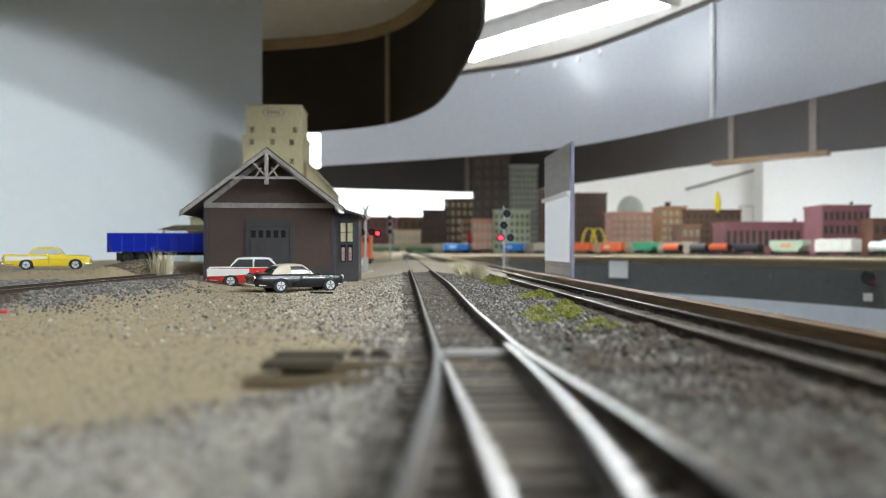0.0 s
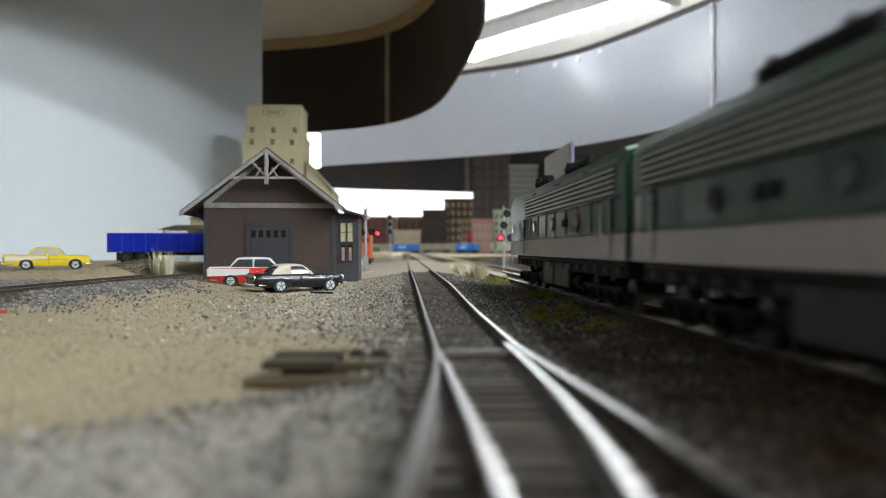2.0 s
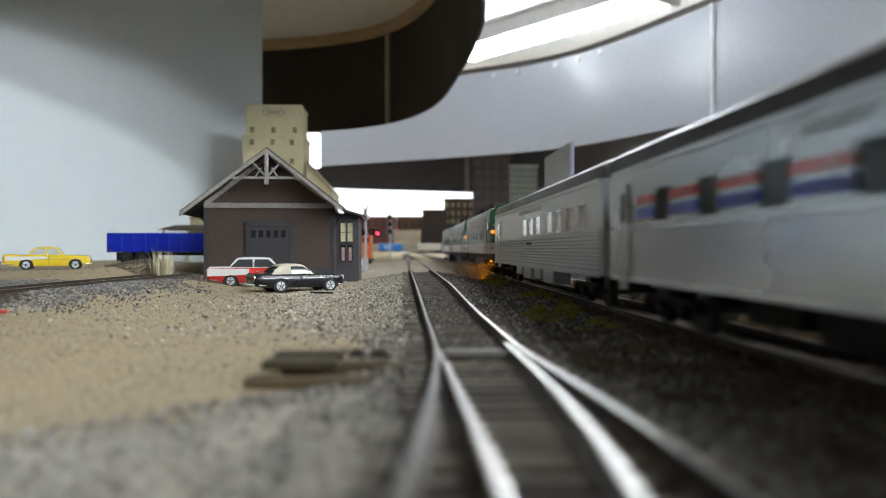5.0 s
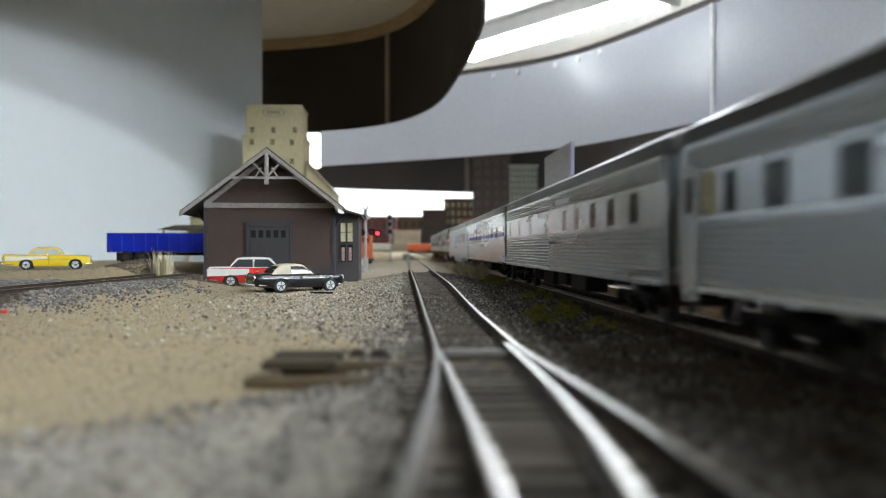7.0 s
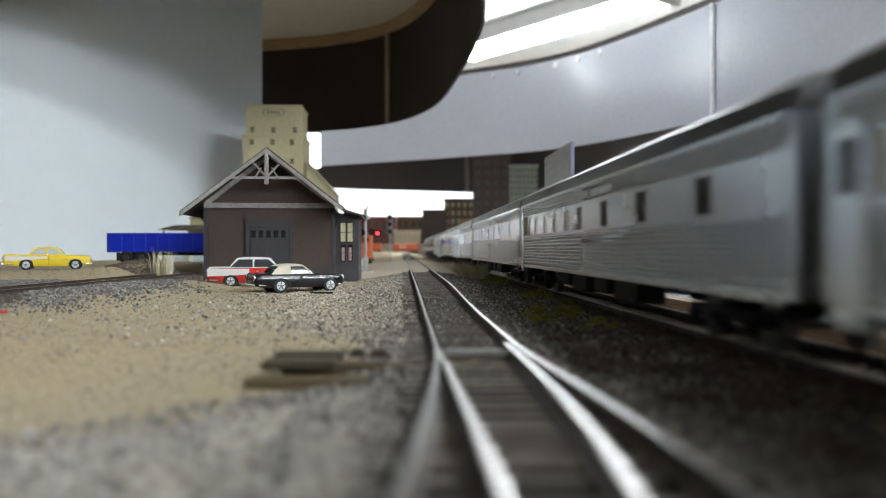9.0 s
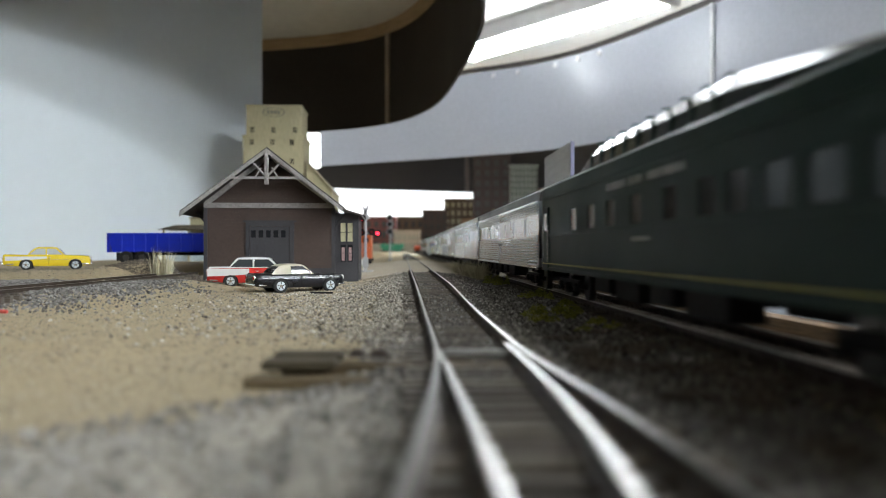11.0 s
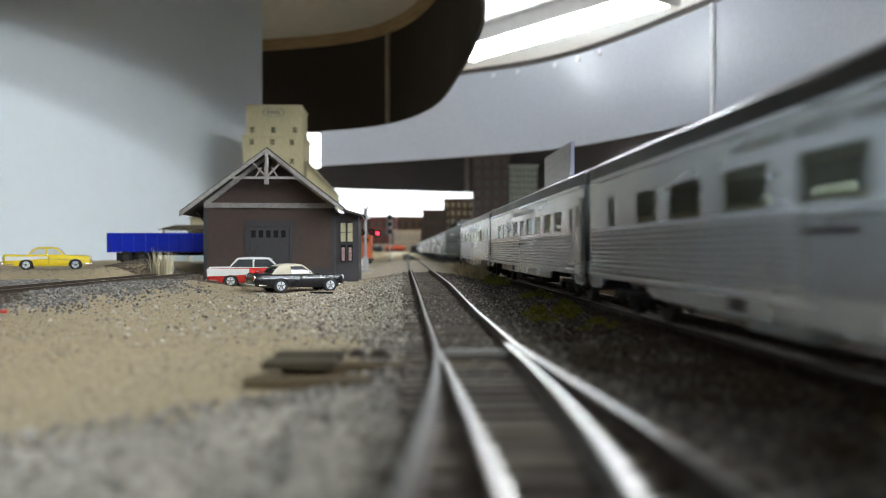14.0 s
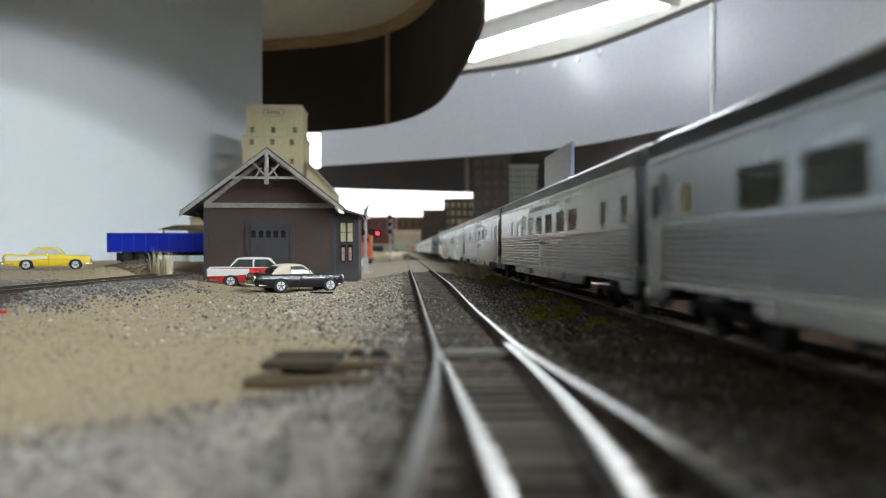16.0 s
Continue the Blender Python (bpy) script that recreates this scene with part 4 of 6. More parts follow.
        spots.append((x, y, ground_z(x, y) + 0.0001, rng.uniform(0.00025, 0.0008)))
    for _ in range(2600):      # coarser pebbles, thinning out over the sand
        y = 0.20 + 0.36 * rng.random()
        x = ballast_left(y) + 0.006 - abs(rng.gauss(0, 0.040))
        if x > -0.19 and rng.random() < sm(0.17, 0.30, y) and not (y > 0.43 and x < -0.045):
            spots.append((x, y, ground_z(x, y) + 0.0003, rng.uniform(0.0004, 0.0010)))
    bank = []
    for _ in range(17000):      # gravel bank of the track on the left
        x, y = -0.27 + 0.15 * rng.random(), 0.295 + 0.17 * rng.random()
        if abs(x + 0.182) < 0.0105 or sm(-0.122, -0.165, x + 0.012 * noise.noise((x * 60, y * 60, 2))) * sm(0.290, 0.325, y + 0.012 * noise.noise((x * 50, y * 50, 8))) < rng.random() * 0.9:
            continue
        bank.append((x, y, ground_z(x, y) + 0.0003, rng.uniform(0.0005, 0.0010)))
    octa_stuff("bank_stones", bank, M["bank"], "coarse grey stones banked along the branch track", "gravel")
    octa_stuff("gravel_stones", spots, M["pale_gravel"], "scattered grey gravel on the sand", "gravel")
    spots = []
    for _ in range(46000):
        y = 0.05 + 0.6 * rng.random() ** 1.1
        x = ballast_left(y) - 0.35 * rng.random() ** 1.2
        spots.append((x, y, ground_z(x, y) + 0.0001, rng.uniform(0.00018, 0.00048) * (2.0 if rng.random() < 0.02 else 1)))
    octa_stuff("sand_grains", spots, M["sand"], "tan sand grains on the ground", "sand")


M["pale_gravel"] = island_mat("pale_gravel_grains", [(0.03, 0.026, 0.022), (0.44, 0.40, 0.335), (0.20, 0.18, 0.15), (0.66, 0.62, 0.545), (0.36, 0.32, 0.26), (0.10, 0.088, 0.074), (0.52, 0.47, 0.39), (0.30, 0.265, 0.215)])
M["bed"] = mat("fine_grey_ballast", (0.36, 0.325, 0.272), 0.95, var=0.4, grain=1300, stain=60, bump=0.8, col2=(0.19, 0.18, 0.165))
M["shaded_bed"] = mat("train_shaded_ballast", (0.105, 0.095, 0.083), 0.95, var=0.45, grain=1300, stain=70, bump=0.8, col2=(0.05, 0.045, 0.04))
M["shaded_gravel"] = island_mat("shaded_gravel_grains", [(0.018, 0.016, 0.014), (0.22, 0.205, 0.185), (0.085, 0.076, 0.067), (0.44, 0.42, 0.385), (0.035, 0.03, 0.027), (0.16, 0.147, 0.132), (0.05, 0.045, 0.04)])
M["bank"] = island_mat("bank_grains", [(0.02, 0.018, 0.017), (0.24, 0.225, 0.21), (0.10, 0.093, 0.086), (0.36, 0.345, 0.33), (0.05, 0.045, 0.042), (0.18, 0.17, 0.158)])
make_ballast()


def grade_crossing():
    """Packed sand over the tracks past the depot, coloured paler for strong light."""
    ys, xs = np.arange(0.62, 1.30, 0.012), np.arange(-0.16, 0.115, 0.006)
    verts = []
    for y in ys:
        for x in xs:
            u = x + LEAN * y
            edge = sm(0.62, 0.70, y + 0.03 * noise.noise((x * 30, y * 30, 2))) * (1 - sm(0.10, 0.13, x))
            verts.append((u, y, ground_z(u, y) - 0.0012 + 0.0032 * edge + 0.0003 * noise.noise((x * 150, y * 150, 9))))
    n = len(xs)
    faces = [(j * n + i, j * n + i + 1, (j + 1) * n + i + 1, (j + 1) * n + i) for j in range(len(ys) - 1) for i in range(n - 1)]
    me = bpy.data.meshes.new("grade_crossing")
    me.from_pydata(verts, [], faces)
    me.materials.append(mat("brightened_sand", (0.50, 0.44, 0.34), 0.95, var=0.2, grain=700, stain=18, bump=0.5, col2=(0.44, 0.35, 0.23)))
    me.polygons.foreach_set("use_smooth", [True] * len(me.polygons))
    tagged(new("grade_crossing", me), "packed sand crossing over the tracks, paled for strong light", "crossing", kind="structure")


grade_crossing()


def grass_tuft(x, y, height, radius, n, name="grass_tuft", label="tuft of pale dry grass fibres"):
    rng = random.Random(int(x * 1e5) + n)
    verts, faces = [], []
    z = ground_z(x, y) - 0.0005
    for _ in range(n):
        a, r = rng.uniform(0, 6.283), radius * math.sqrt(rng.random())
        bx, by = x + r * math.cos(a), y + r * math.sin(a)
        h = height * rng.uniform(0.5, 1.05)
        lx, ly = (bx - x) * 0.9 + rng.gauss(0, 0.0022), (by - y) * 0.9 + rng.gauss(0, 0.0022)
        w = 0.00022
        o = len(verts)
        c, s = math.cos(a + 1.2) * w, math.sin(a + 1.2) * w
        verts += [(bx - c, by - s, z), (bx + c, by + s, z), (bx + lx * 0.4 + c, by + ly * 0.4 + s, z + h * 0.6), (bx + lx * 0.4 - c, by + ly * 0.4 - s, z + h * 0.6), (bx + lx, by + ly, z + h)]
        faces += [(o, o + 1, o + 2, o + 3), (o + 3, o + 2, o + 4)]
    me = bpy.data.meshes.new(name)
    me.from_pydata(verts, [], faces)
    me.materials.append(M["straw"])
    return tagged(new(name, me), label, "grass", group="dry grass tufts")


for x, y, hh, r, n in ((0.0145, 0.68, 0.0135, 0.0065, 220), (0.0265, 0.61, 0.0140, 0.006, 240), (0.0205, 0.64, 0.010, 0.006, 130), (0.012, 0.80, 0.010, 0.010, 60), (-0.1845, 0.545, 0.021, 0.0035, 150), (-0.190, 0.545, 0.022, 0.004, 36)):
    grass_tuft(x, y, hh, r, n)


def clump(name, x, y, rx, ry, height, n, material, label, category):
    rng = random.Random(n + int(1e4 * y))
    spots = []
    for _ in range(n):
        a, r = rng.uniform(0, 6.283), math.sqrt(rng.random())
        px, py = x + rx * r * math.cos(a), y + ry * r * math.sin(a)
        hump = max(0.12, (1 - r) * (0.6 + 0.6 * noise.noise((px * 300, py * 300, 1))))
        spots.append((px, py, ground_z(px, py) + 0.0005 + height * hump * rng.random(), rng.uniform(0.0003, 0.0007)))
    return octa_stuff(name, spots, material, label, category)


mr = random.Random(21)
for x, y, rx, ry, hh, n, lumps in ((0.0350, 0.51, 0.010, 0.026, 0.0065, 210, 6), (0.0430, 0.375, 0.008, 0.020, 0.0035, 150, 6), (0.0335, 0.275, 0.005, 0.014, 0.002, 90, 5), (0.0410, 0.290, 0.007, 0.018, 0.0035, 170, 7), (0.0440, 0.240, 0.006, 0.012, 0.0022, 110, 5), (0.0530, 0.33, 0.005, 0.012, 0.002, 70, 4)):
    spots = []
    for _ in range(lumps):
        cx, cy, cr = x + mr.uniform(-rx, rx), y + mr.uniform(-ry, ry), mr.uniform(0.0018, 0.0045)
        for _ in range(n):
            a, r = mr.uniform(0, 6.283), math.sqrt(mr.random())
            px, py = cx + cr * r * math.cos(a), cy + cr * 1.6 * r * math.sin(a)
            spots.append((px, py, ground_z(px, py) + 0.0004 + hh * (1 - r * r) * mr.random(), mr.uniform(0.0002, 0.00055)))
    octa_stuff("moss_patch", spots, M["moss"], "lumpy yellow-green moss on the ballast", "moss")
clump("scrub_mound", -0.196, 0.568, 0.036, 0.034, 0.005, 4200, M["scrub"], "dark brown scrub on a dirt mound", "scrub")
clump("scrub_mound", -0.163, 0.520, 0.034, 0.028, 0.004, 2600, M["scrub"], "dark flock standing in for the shadow beside the depot", "scrub")

# ---- track on the raised ground ----
track_left = thing("track_left", "weathered branch track on a raised bed", "railway track", kind="structure")
lp = [Vector((-0.182, y)) for y in np.arange(0.10, 0.60, 0.02)]
for s in (-1, 1):
    lay_rail(track_left, offset_path(lp, s * GAUGE / 2), 0.0034)
lay_ties(track_left, lambda y: -0.182, 0.12, 0.58, picked=(0.12, 0.58), z=0.0034)

# ---- turnout timbers and gear ----
tint("dark_timber", (0.058, 0.045, 0.024), 0.8, grain=700, stain=60, bump=0.3, streak=(0.3, 3, 3))
tint("brown_timber", (0.125, 0.09, 0.046), 0.8, grain=700, stain=60, bump=0.3, streak=(0.3, 3, 3))
for y, x0, x1, z1 in ((0.1400, -0.0335, 0.0150, -0.0024), (0.1550, -0.0300, 0.0190, -0.0020)):
    tb = thing("switch_timber", "long weathered timber under the turnout points", "railway sleeper", pose(0, y, 0), group="switch timbers")
    part("beam", box(bm_new(), x0, x1, -0.0026, 0.0026, -0.0055, z1, 0.0003), M["brown_timber"], tb)
    for x in (-0.0115, -0.0045, 0.0075, 0.0165):
        part("bolt_plate", box(bm_new(), x - 0.0012, x + 0.0012, -0.0014, 0.0014, z1, z1 + 0.0003), M["rail"], tb)
pl = thing("timber_block", "dark wooden block lying on the long switch timbers", "wood block", pose(-0.0232, 0.1490, -0.0010))
part("plank", box(bm_new(), -0.0085, 0.0045, -0.0065, -0.0005, -0.0006, 0.0010, 0.0004), M["dark_timber"], pl)
part("plank", box(bm_new(), -0.0078, 0.0050, 0.0005, 0.0060, 0.0000, 0.0015, 0.0004), M["dark_timber"], pl)
for x, w in ((-0.0165, 0.0017), (-0.0123, 0.0020)):
    cl = thing("rail_brace", "small dark metal brace on the switch timber", "rail brace", pose(x, 0.1585, -0.0012), group="rail braces")
    part("foot", box(bm_new(), -w, w, -0.0020, 0.0020, 0, 0.0007, 0.0002), M["rail"], cl)
    part("lug", box(bm_new(), -w * 0.7, w * 0.7, -0.0010, 0.0012, 0.0007, 0.0014, 0.0003), M["rail"], cl)
bar = thing("throw_bar", "pale throw bar standing in for glints on the sleepers", "throw bar", pose(0.0068, 0.1640, -0.0012))
part("bar", box(bm_new(), -0.0076, 0.0066, -0.0013, 0.0013, -0.0006, 0.0006, 0.0002), M["concrete"], bar)
for x in (-0.0066, 0.0052):
    part("pin", cyl(bm_new(), (x, 0, 0.0006), (x, 0, 0.0010), 0.0006, 10), M["rail"], bar)
sw2 = thing("switch_lock", "low dark lock box beside the points", "switch machine", pose(0.0310, 0.1800, -0.0042))
part("case", box(bm_new(), -0.0032, 0.0032, -0.003, 0.003, 0, 0.0020, 0.0005), M["tie"], sw2)
part("lid", box(bm_new(), -0.0026, 0.0026, -0.0024, 0.0024, 0.0020, 0.0025, 0.0002), M["tie"], sw2)
bm = cyl(bm_new(), (-0.1720, 0.300, ground_z(-0.172, 0.30) + 0.0012), (-0.1600, 0.301, ground_z(-0.16, 0.301) + 0.0008), 0.0007, 8)
tagged(part("red_rod", bm, tint("red_paint", (0.45, 0.06, 0.04), 0.5)), "short red plastic rod on the gravel", "rod")
tagged(part("black_stick", box(bm_new(), -0.0700, -0.0580, 0.432, 0.4332, -0.0040, -0.0030), M["under"]), "small black strip lying on the sand", "strip")


# ---- depot ----
def depot():
    d = thing("railway_depot", "brown wooden railway depot with grey trim and gabled roof", "depot", pose(-0.1222, 0.578, -0.0045, 0, 0, 4))
    W, D, H, R = 0.0445, 0.170, 0.0535, 0.0885
    bm = prism(bm_new(), [(-W, 0), (W, 0), (W, H), (0, R - 0.001), (-W, H)], 1, 0, D)
    wall = part("wall", bm, M["brown"], d)
    for k in range(30):      # clapboards of the front
        z = 0.0115 + k * 0.0024
        x = W - 0.002 if z < H else (R - z - 0.003) / (R - H) * W
        if x > 0.002 and not H - 0.002 < z < H + 0.002:
            part("clapboard", box(bm_new(), -x, x, -0.0004, 0.0002, z, z + 0.0021), M["brown"], wall)
    bm = bm_new()
    box(bm, -W - 0.0004, W + 0.0004, -0.0008, 0.001, 0, 0.0105)
    for s in (-1, 1):
        box(bm, s * W - 0.0012, s * W + 0.0012, -0.0010, 0.0015, 0, H)
    part("wainscot", bm, M["trim"], wall, "dark grey board skirting")
    bm = bm_new()
    box(bm, -W - 0.001, W + 0.001, -0.0016, 0.0006, H - 0.0005, H + 0.0030)
    sl = math.atan2(R - H, W)
    for s in (-1, 1):
        b = box(bm_new(), 0, math.hypot(W, R - H) * 0.98, -0.0016, 0.0006, -0.0016, 0.0016)
        b.transform(Matrix.Translation((-s * W * 1.0, 0, H + 0.002)) @ (Matrix.Rotation(-sl, 4, "Y") if s > 0 else Matrix.Rotation(math.pi + sl, 4, "Y")))
        me = bpy.data.meshes.new("tmp")
        b.to_mesh(me), b.free()
        bm.from_mesh(me)
        bpy.data.meshes.remove(me)
    part("gable_trim", bm, M["pale"], d, "weathered pale gable boards")
    # roof, overhanging the gable by 18 mm
    ov, th = 0.016, 0.0018
    L, Rr, E = (-0.0585, 0.0495), (0, 0.0935), (0.0520, 0.0530)
    for a, b, nm in ((L, Rr, "roof"), (E, Rr, "roof")):
        bm = prism(bm_new(), [(a[0], a[1]), (b[0], b[1]), (b[0], b[1] - th), (a[0], a[1] - th)], 1, -ov, D + 0.014)
        rf = part(nm, bm, M["shingle"], d, "dark shingled roof slope")
        bm = prism(bm_new(), [(a[0], a[1] - 0.0003), (b[0], b[1] - 0.0003), (b[0], b[1] - 0.0033), (a[0], a[1] - 0.0033)], 1, -ov - 0.0012, -ov + 0.0002)
        part("barge_board", bm, M["pale"], rf, "worn pale barge board")
        n = 13
        for k in range(n):
            t0, t1 = k / n, (k + 1.1) / n
            p = [(a[0] + (b[0] - a[0]) * t, a[1] + (b[1] - a[1]) * t) for t in (t0, t1)]
            bm = prism(bm_new(), [(p[0][0], p[0][1] + 0.0009), (p[1][0], p[1][1] + 0.0003), (p[1][0], p[1][1]), (p[0][0], p[0][1])], 1, -ov, D + 0.014)
            part("shingle_course", bm, M["shingle"], rf)
    bm = prism(bm_new(), [(0.0520, 0.0528), (0.0520, 0.0510), (0.0645, 0.0475), (0.0645, 0.0490)], 1, 0.002, 0.090)
    part("bay_roof", bm, M["shingle"], d)
    # king-post truss in the gable
    tr = part("truss_post", box(bm_new(), -0.0013, 0.0013, -ov - 0.0016, -ov + 0.001, 0.0685, 0.0915, 0.0003), M["pale"], d, "pale king post")
    part("truss_tie", box(bm_new(), -0.0245, 0.0245, -ov - 0.0012, -ov + 0.0006, 0.0722, 0.0738), M["pale"], tr)
    for s in (-1, 1):
        bm = bm_new()
        cyl(bm, (s * 0.001, -ov, 0.0745), (s * 0.0105, -ov, 0.0845), 0.0008, 6)
        cyl(bm, (s * 0.0075, -ov, 0.0735), (s * 0.0035, -ov, 0.0800), 0.0006, 6)
        part("truss_brace", bm, M["pale"], tr)
    for y in (0.01, 0.05, 0.09, 0.13, 0.165):
        for s in (-1, 1):
            bm = cyl(bm_new(), (s * W, y, 0.040), (s * 0.053, y, 0.0505), 0.0008, 6)
            part("eave_bracket", bm, M["trim"], d)
    # freight door
    dr = part("door", box(bm_new(), -0.0135, 0.0140, -0.0011, 0.0005, 0.0, 0.0400, 0.0002), M["trim"], d, "dark grey panelled freight door")
    bm = bm_new()
    box(bm, -0.0165, -0.0138, -0.0018, 0.0005, 0, 0.0415)
    box(bm, 0.0143, 0.0170, -0.0018, 0.0005, 0, 0.0415)
    box(bm, -0.0165, 0.0170, -0.0018, 0.0005, 0.0402, 0.0430)
    box(bm, -0.0182, 0.0187, -0.0024, 0.0005, 0.0430, 0.0442)
    part("door_frame", bm, M["trim"], dr)
    bm = bm_new()
    for k in range(5):
        box(bm, -0.0130 + k * 0.0054, -0.0084 + k * 0.0054, -0.0014, -0.0009, 0.004, 0.0295)
    part("door_panel", bm, M["trim"], dr)
    for k in range(5):
        x = -0.0112 + k * 0.0052
        p = part("door_pane", box(bm_new(), x - 0.0016, x + 0.0016, -0.00135, -0.0008, 0.0322, 0.0375), M["darkwin"], dr)
        bm = bm_new()
        for z in (0.0320, 0.0375):
            box(bm, x - 0.0019, x + 0.0019, -0.0017, -0.0010, z - 0.0002, z + 0.0002)
        part("glazing_bar", bm, M["trim"], p)
    # bay with a tall window
    bay = part("bay", box(bm_new(), W, 0.0620, 0.010, 0.080, 0, 0.0500), M["trim"], d, "dark grey bay beside the platform")
    for k in range(2):
        x = 0.0510 + k * 0.0050
        for z0, z1, c in ((0.0295, 0.0428, "curtain"), (0.0150, 0.0272, "darkwin")):
            w = part("bay_window", box(bm_new(), x - 0.0019, x + 0.0019, 0.0094, 0.0103, z0, z1), M[c], bay, "yellowed blind" if c == "curtain" else "dark lower sash")
            if c == "darkwin":
                part("sash_card", box(bm_new(), x - 0.0011, x + 0.0011, 0.0092, 0.0095, z0 + 0.0008, z1 - 0.002), tint("pink_grey_card", (0.42, 0.27, 0.26), 0.7), w)
            bm = bm_new()
            for a in (x - 0.0021, x + 0.0021):
                box(bm, a - 0.0003, a + 0.0003, 0.0088, 0.0101, z0 - 0.0005, z1 + 0.0005)
            for zz in (z0 - 0.0004, (z0 + z1) / 2, z1 + 0.0004):
                box(bm, x - 0.0021, x + 0.0021, 0.0090, 0.0101, zz - 0.0002, zz + 0.0002)
            part("sash", bm, M["trim"], w)
    return d


depot()


# ---- motor cars ----
def auto(name, label, m, body, L, W, H, wheel_at, roof_at, upper=None, top="tan", hard=True, fins=1.0, pane_mat="carglass"):
    """A 1950s car with its front towards +x. roof_at: rear foot, rear top, front top and front foot of the cabin, as shares of the length."""
    a = thing(name, label, "car", m)
    zb, zbelt = 0.0028, H * 0.645
    hw = W / 2
    st = [(-0.500, 0.0020, 0.80, 0.86), (-0.494, 0.0012, 0.88, 0.95 * fins), (-0.475, 0.0008, 0.945, 1.0 * fins), (-0.42, 0.0003, 0.985, 1.0 + (fins - 1) * 0.8), (-0.30, 0, 1.0, 1.0 + (fins - 1) * 0.3), (-0.15, 0, 1.0, 1.0), (0.0, 0, 0.99, 1.0), (0.15, 0, 0.985, 1.0),
          (0.30, 0, 0.975, 0.99), (0.42, 0.0003, 0.955, 0.965), (0.475, 0.0008, 0.91, 0.93), (0.494, 0.0012, 0.84, 0.88), (0.500, 0.0020, 0.74, 0.78)]
    rings = []
    for u, lo, w, top_ in st:
        b_, z1, z0 = hw * w, zbelt * top_, zb + lo
        hh = z1 - z0
        half = [(0.90, 0), (0.975, 0.12), (1.0, 0.38), (0.995, 0.62), (0.965, 0.84), (0.90, 0.955), (0.78, 1.0), (0.40, 1.02 - (fins - 1) * 0.6 * (u < -0.3))]
        rings.append([(u * L, -b_ * p, z0 + hh * q) for p, q in half] + [(u * L, 0, z0 + hh * (1.03 - (fins - 1) * 0.6 * (u < -0.3)))] + [(u * L, b_ * p, z0 + hh * q) for p, q in reversed(half)])
    part("body", loft(bm_new(), rings), M[body], a, smooth=True)
    r0, r1, r2, r3 = (r * L for r in roof_at)
    rise = H - zbelt
    mid = (r1 + r2) / 2
    def foot(f):      # half-width of the cabin's side at a share of its height
        return hw * (0.86 - 0.16 * f ** 1.3)
    rings = []
    for x, f in ((r0, 0.02), (r0 * 0.62 + r1 * 0.38, 0.48), (r0 * 0.25 + r1 * 0.75, 0.82), (r1, 0.95), (r1 * 0.6 + mid * 0.4, 1.0), (mid, 1.02), (r2 * 0.6 + mid * 0.4, 1.0), (r2, 0.95), (r2 * 0.75 + r3 * 0.25, 0.80), (r2 * 0.38 + r3 * 0.62, 0.44), (r3, 0.02)):
        half = [(foot(0), 0.0 - 0.02), (foot(f * 0.45), f * 0.45), (foot(f * 0.80), f * 0.80), (foot(f * 0.80) * 0.90, f * 0.94), (foot(f) * 0.55, f * 0.99)]
        rings.append([(x, -p, zbelt + rise * q) for p, q in half] + [(x, 0, zbelt + rise * f)] + [(x, p, zbelt + rise * q) for p, q in reversed(half)])
    cab = part("cabin", loft(bm_new(), rings), M[top], a, smooth=True)
    def pane(s, x0, x1, x2, x3):
        pts = [(x0, 0.06), (x0 * 0.5 + x1 * 0.5, 0.42), (x1, 0.76), (x2, 0.76), (x2 * 0.5 + x3 * 0.5, 0.42), (x3, 0.06)]
        lo = [(x, s * (foot(f) + 0.00022), zbelt + rise * f) for x, f in pts]
        b = loft(bm_new(), [lo, [(p[0], p[1] - s * 0.0006, p[2]) for p in lo]])
        w = part("side_window", b, M[pane_mat], cab, "dark side window" if pane_mat == "carglass" else "pale clear side window")
        b = bm_new()
        for p, q in zip(lo, lo[1:]):
            cyl(b, (p[0], p[1] + s * 0.0001, p[2]), (q[0], q[1] + s * 0.0001, q[2]), 0.0001, 5)
        part("window_trim", b, M["chrome"], w)
    for s in (-1, 1):
        if hard:
            pane(s, r0 * 0.80 + r1 * 0.20, r1 + 0.0006, mid - 0.0004, mid - 0.0004)
            pane(s, mid + 0.0005, mid + 0.0005, r2 - 0.0004, r3 * 0.86 + r2 * 0.14 - 0.0006)
        else:
            pane(s, mid - 0.0010, mid - 0.0010, r2 - 0.0002, r3 * 0.84 + r2 * 0.16 - 0.0006)
    for xa, xb, nm in ((r3, r2, "windscreen"), (r0, r1, "rear_window")):
        sg = 1 if nm == "windscreen" else -1
        lo = []
        for f, k in ((0.10, 0.10), (0.48, 0.42), (0.76, 0.74)):
            lo.append((xa + (xb - xa) * k + sg * 0.0004, foot(f) * 0.90, zbelt + rise * f))
        ring = [(x, -y, z) for x, y, z in lo] + [(x, y, z) for x, y, z in reversed(lo)]
        b = loft(bm_new(), [ring, [(p[0] - sg * 0.0007, p[1], p[2]) for p in ring]])
        part(nm, b, M[pane_mat], cab)
    if upper:      # second colour over the rear flank and deck
        x0, x1, z0, z1, drop, col = upper
        for s in (-1, 1):
            b = prism(bm_new(), [(x0 * L, z0 * zbelt), ((x0 * 0.4 + x1 * 0.6) * L, (z0 + drop * 0.4) * zbelt), (x1 * L, (z0 + drop) * zbelt), (x1 * L, z1 * zbelt), (x0 * L, z1 * zbelt)], 1, *sorted((s * hw * 0.96, s * (hw * 1.0 + 0.0002))))
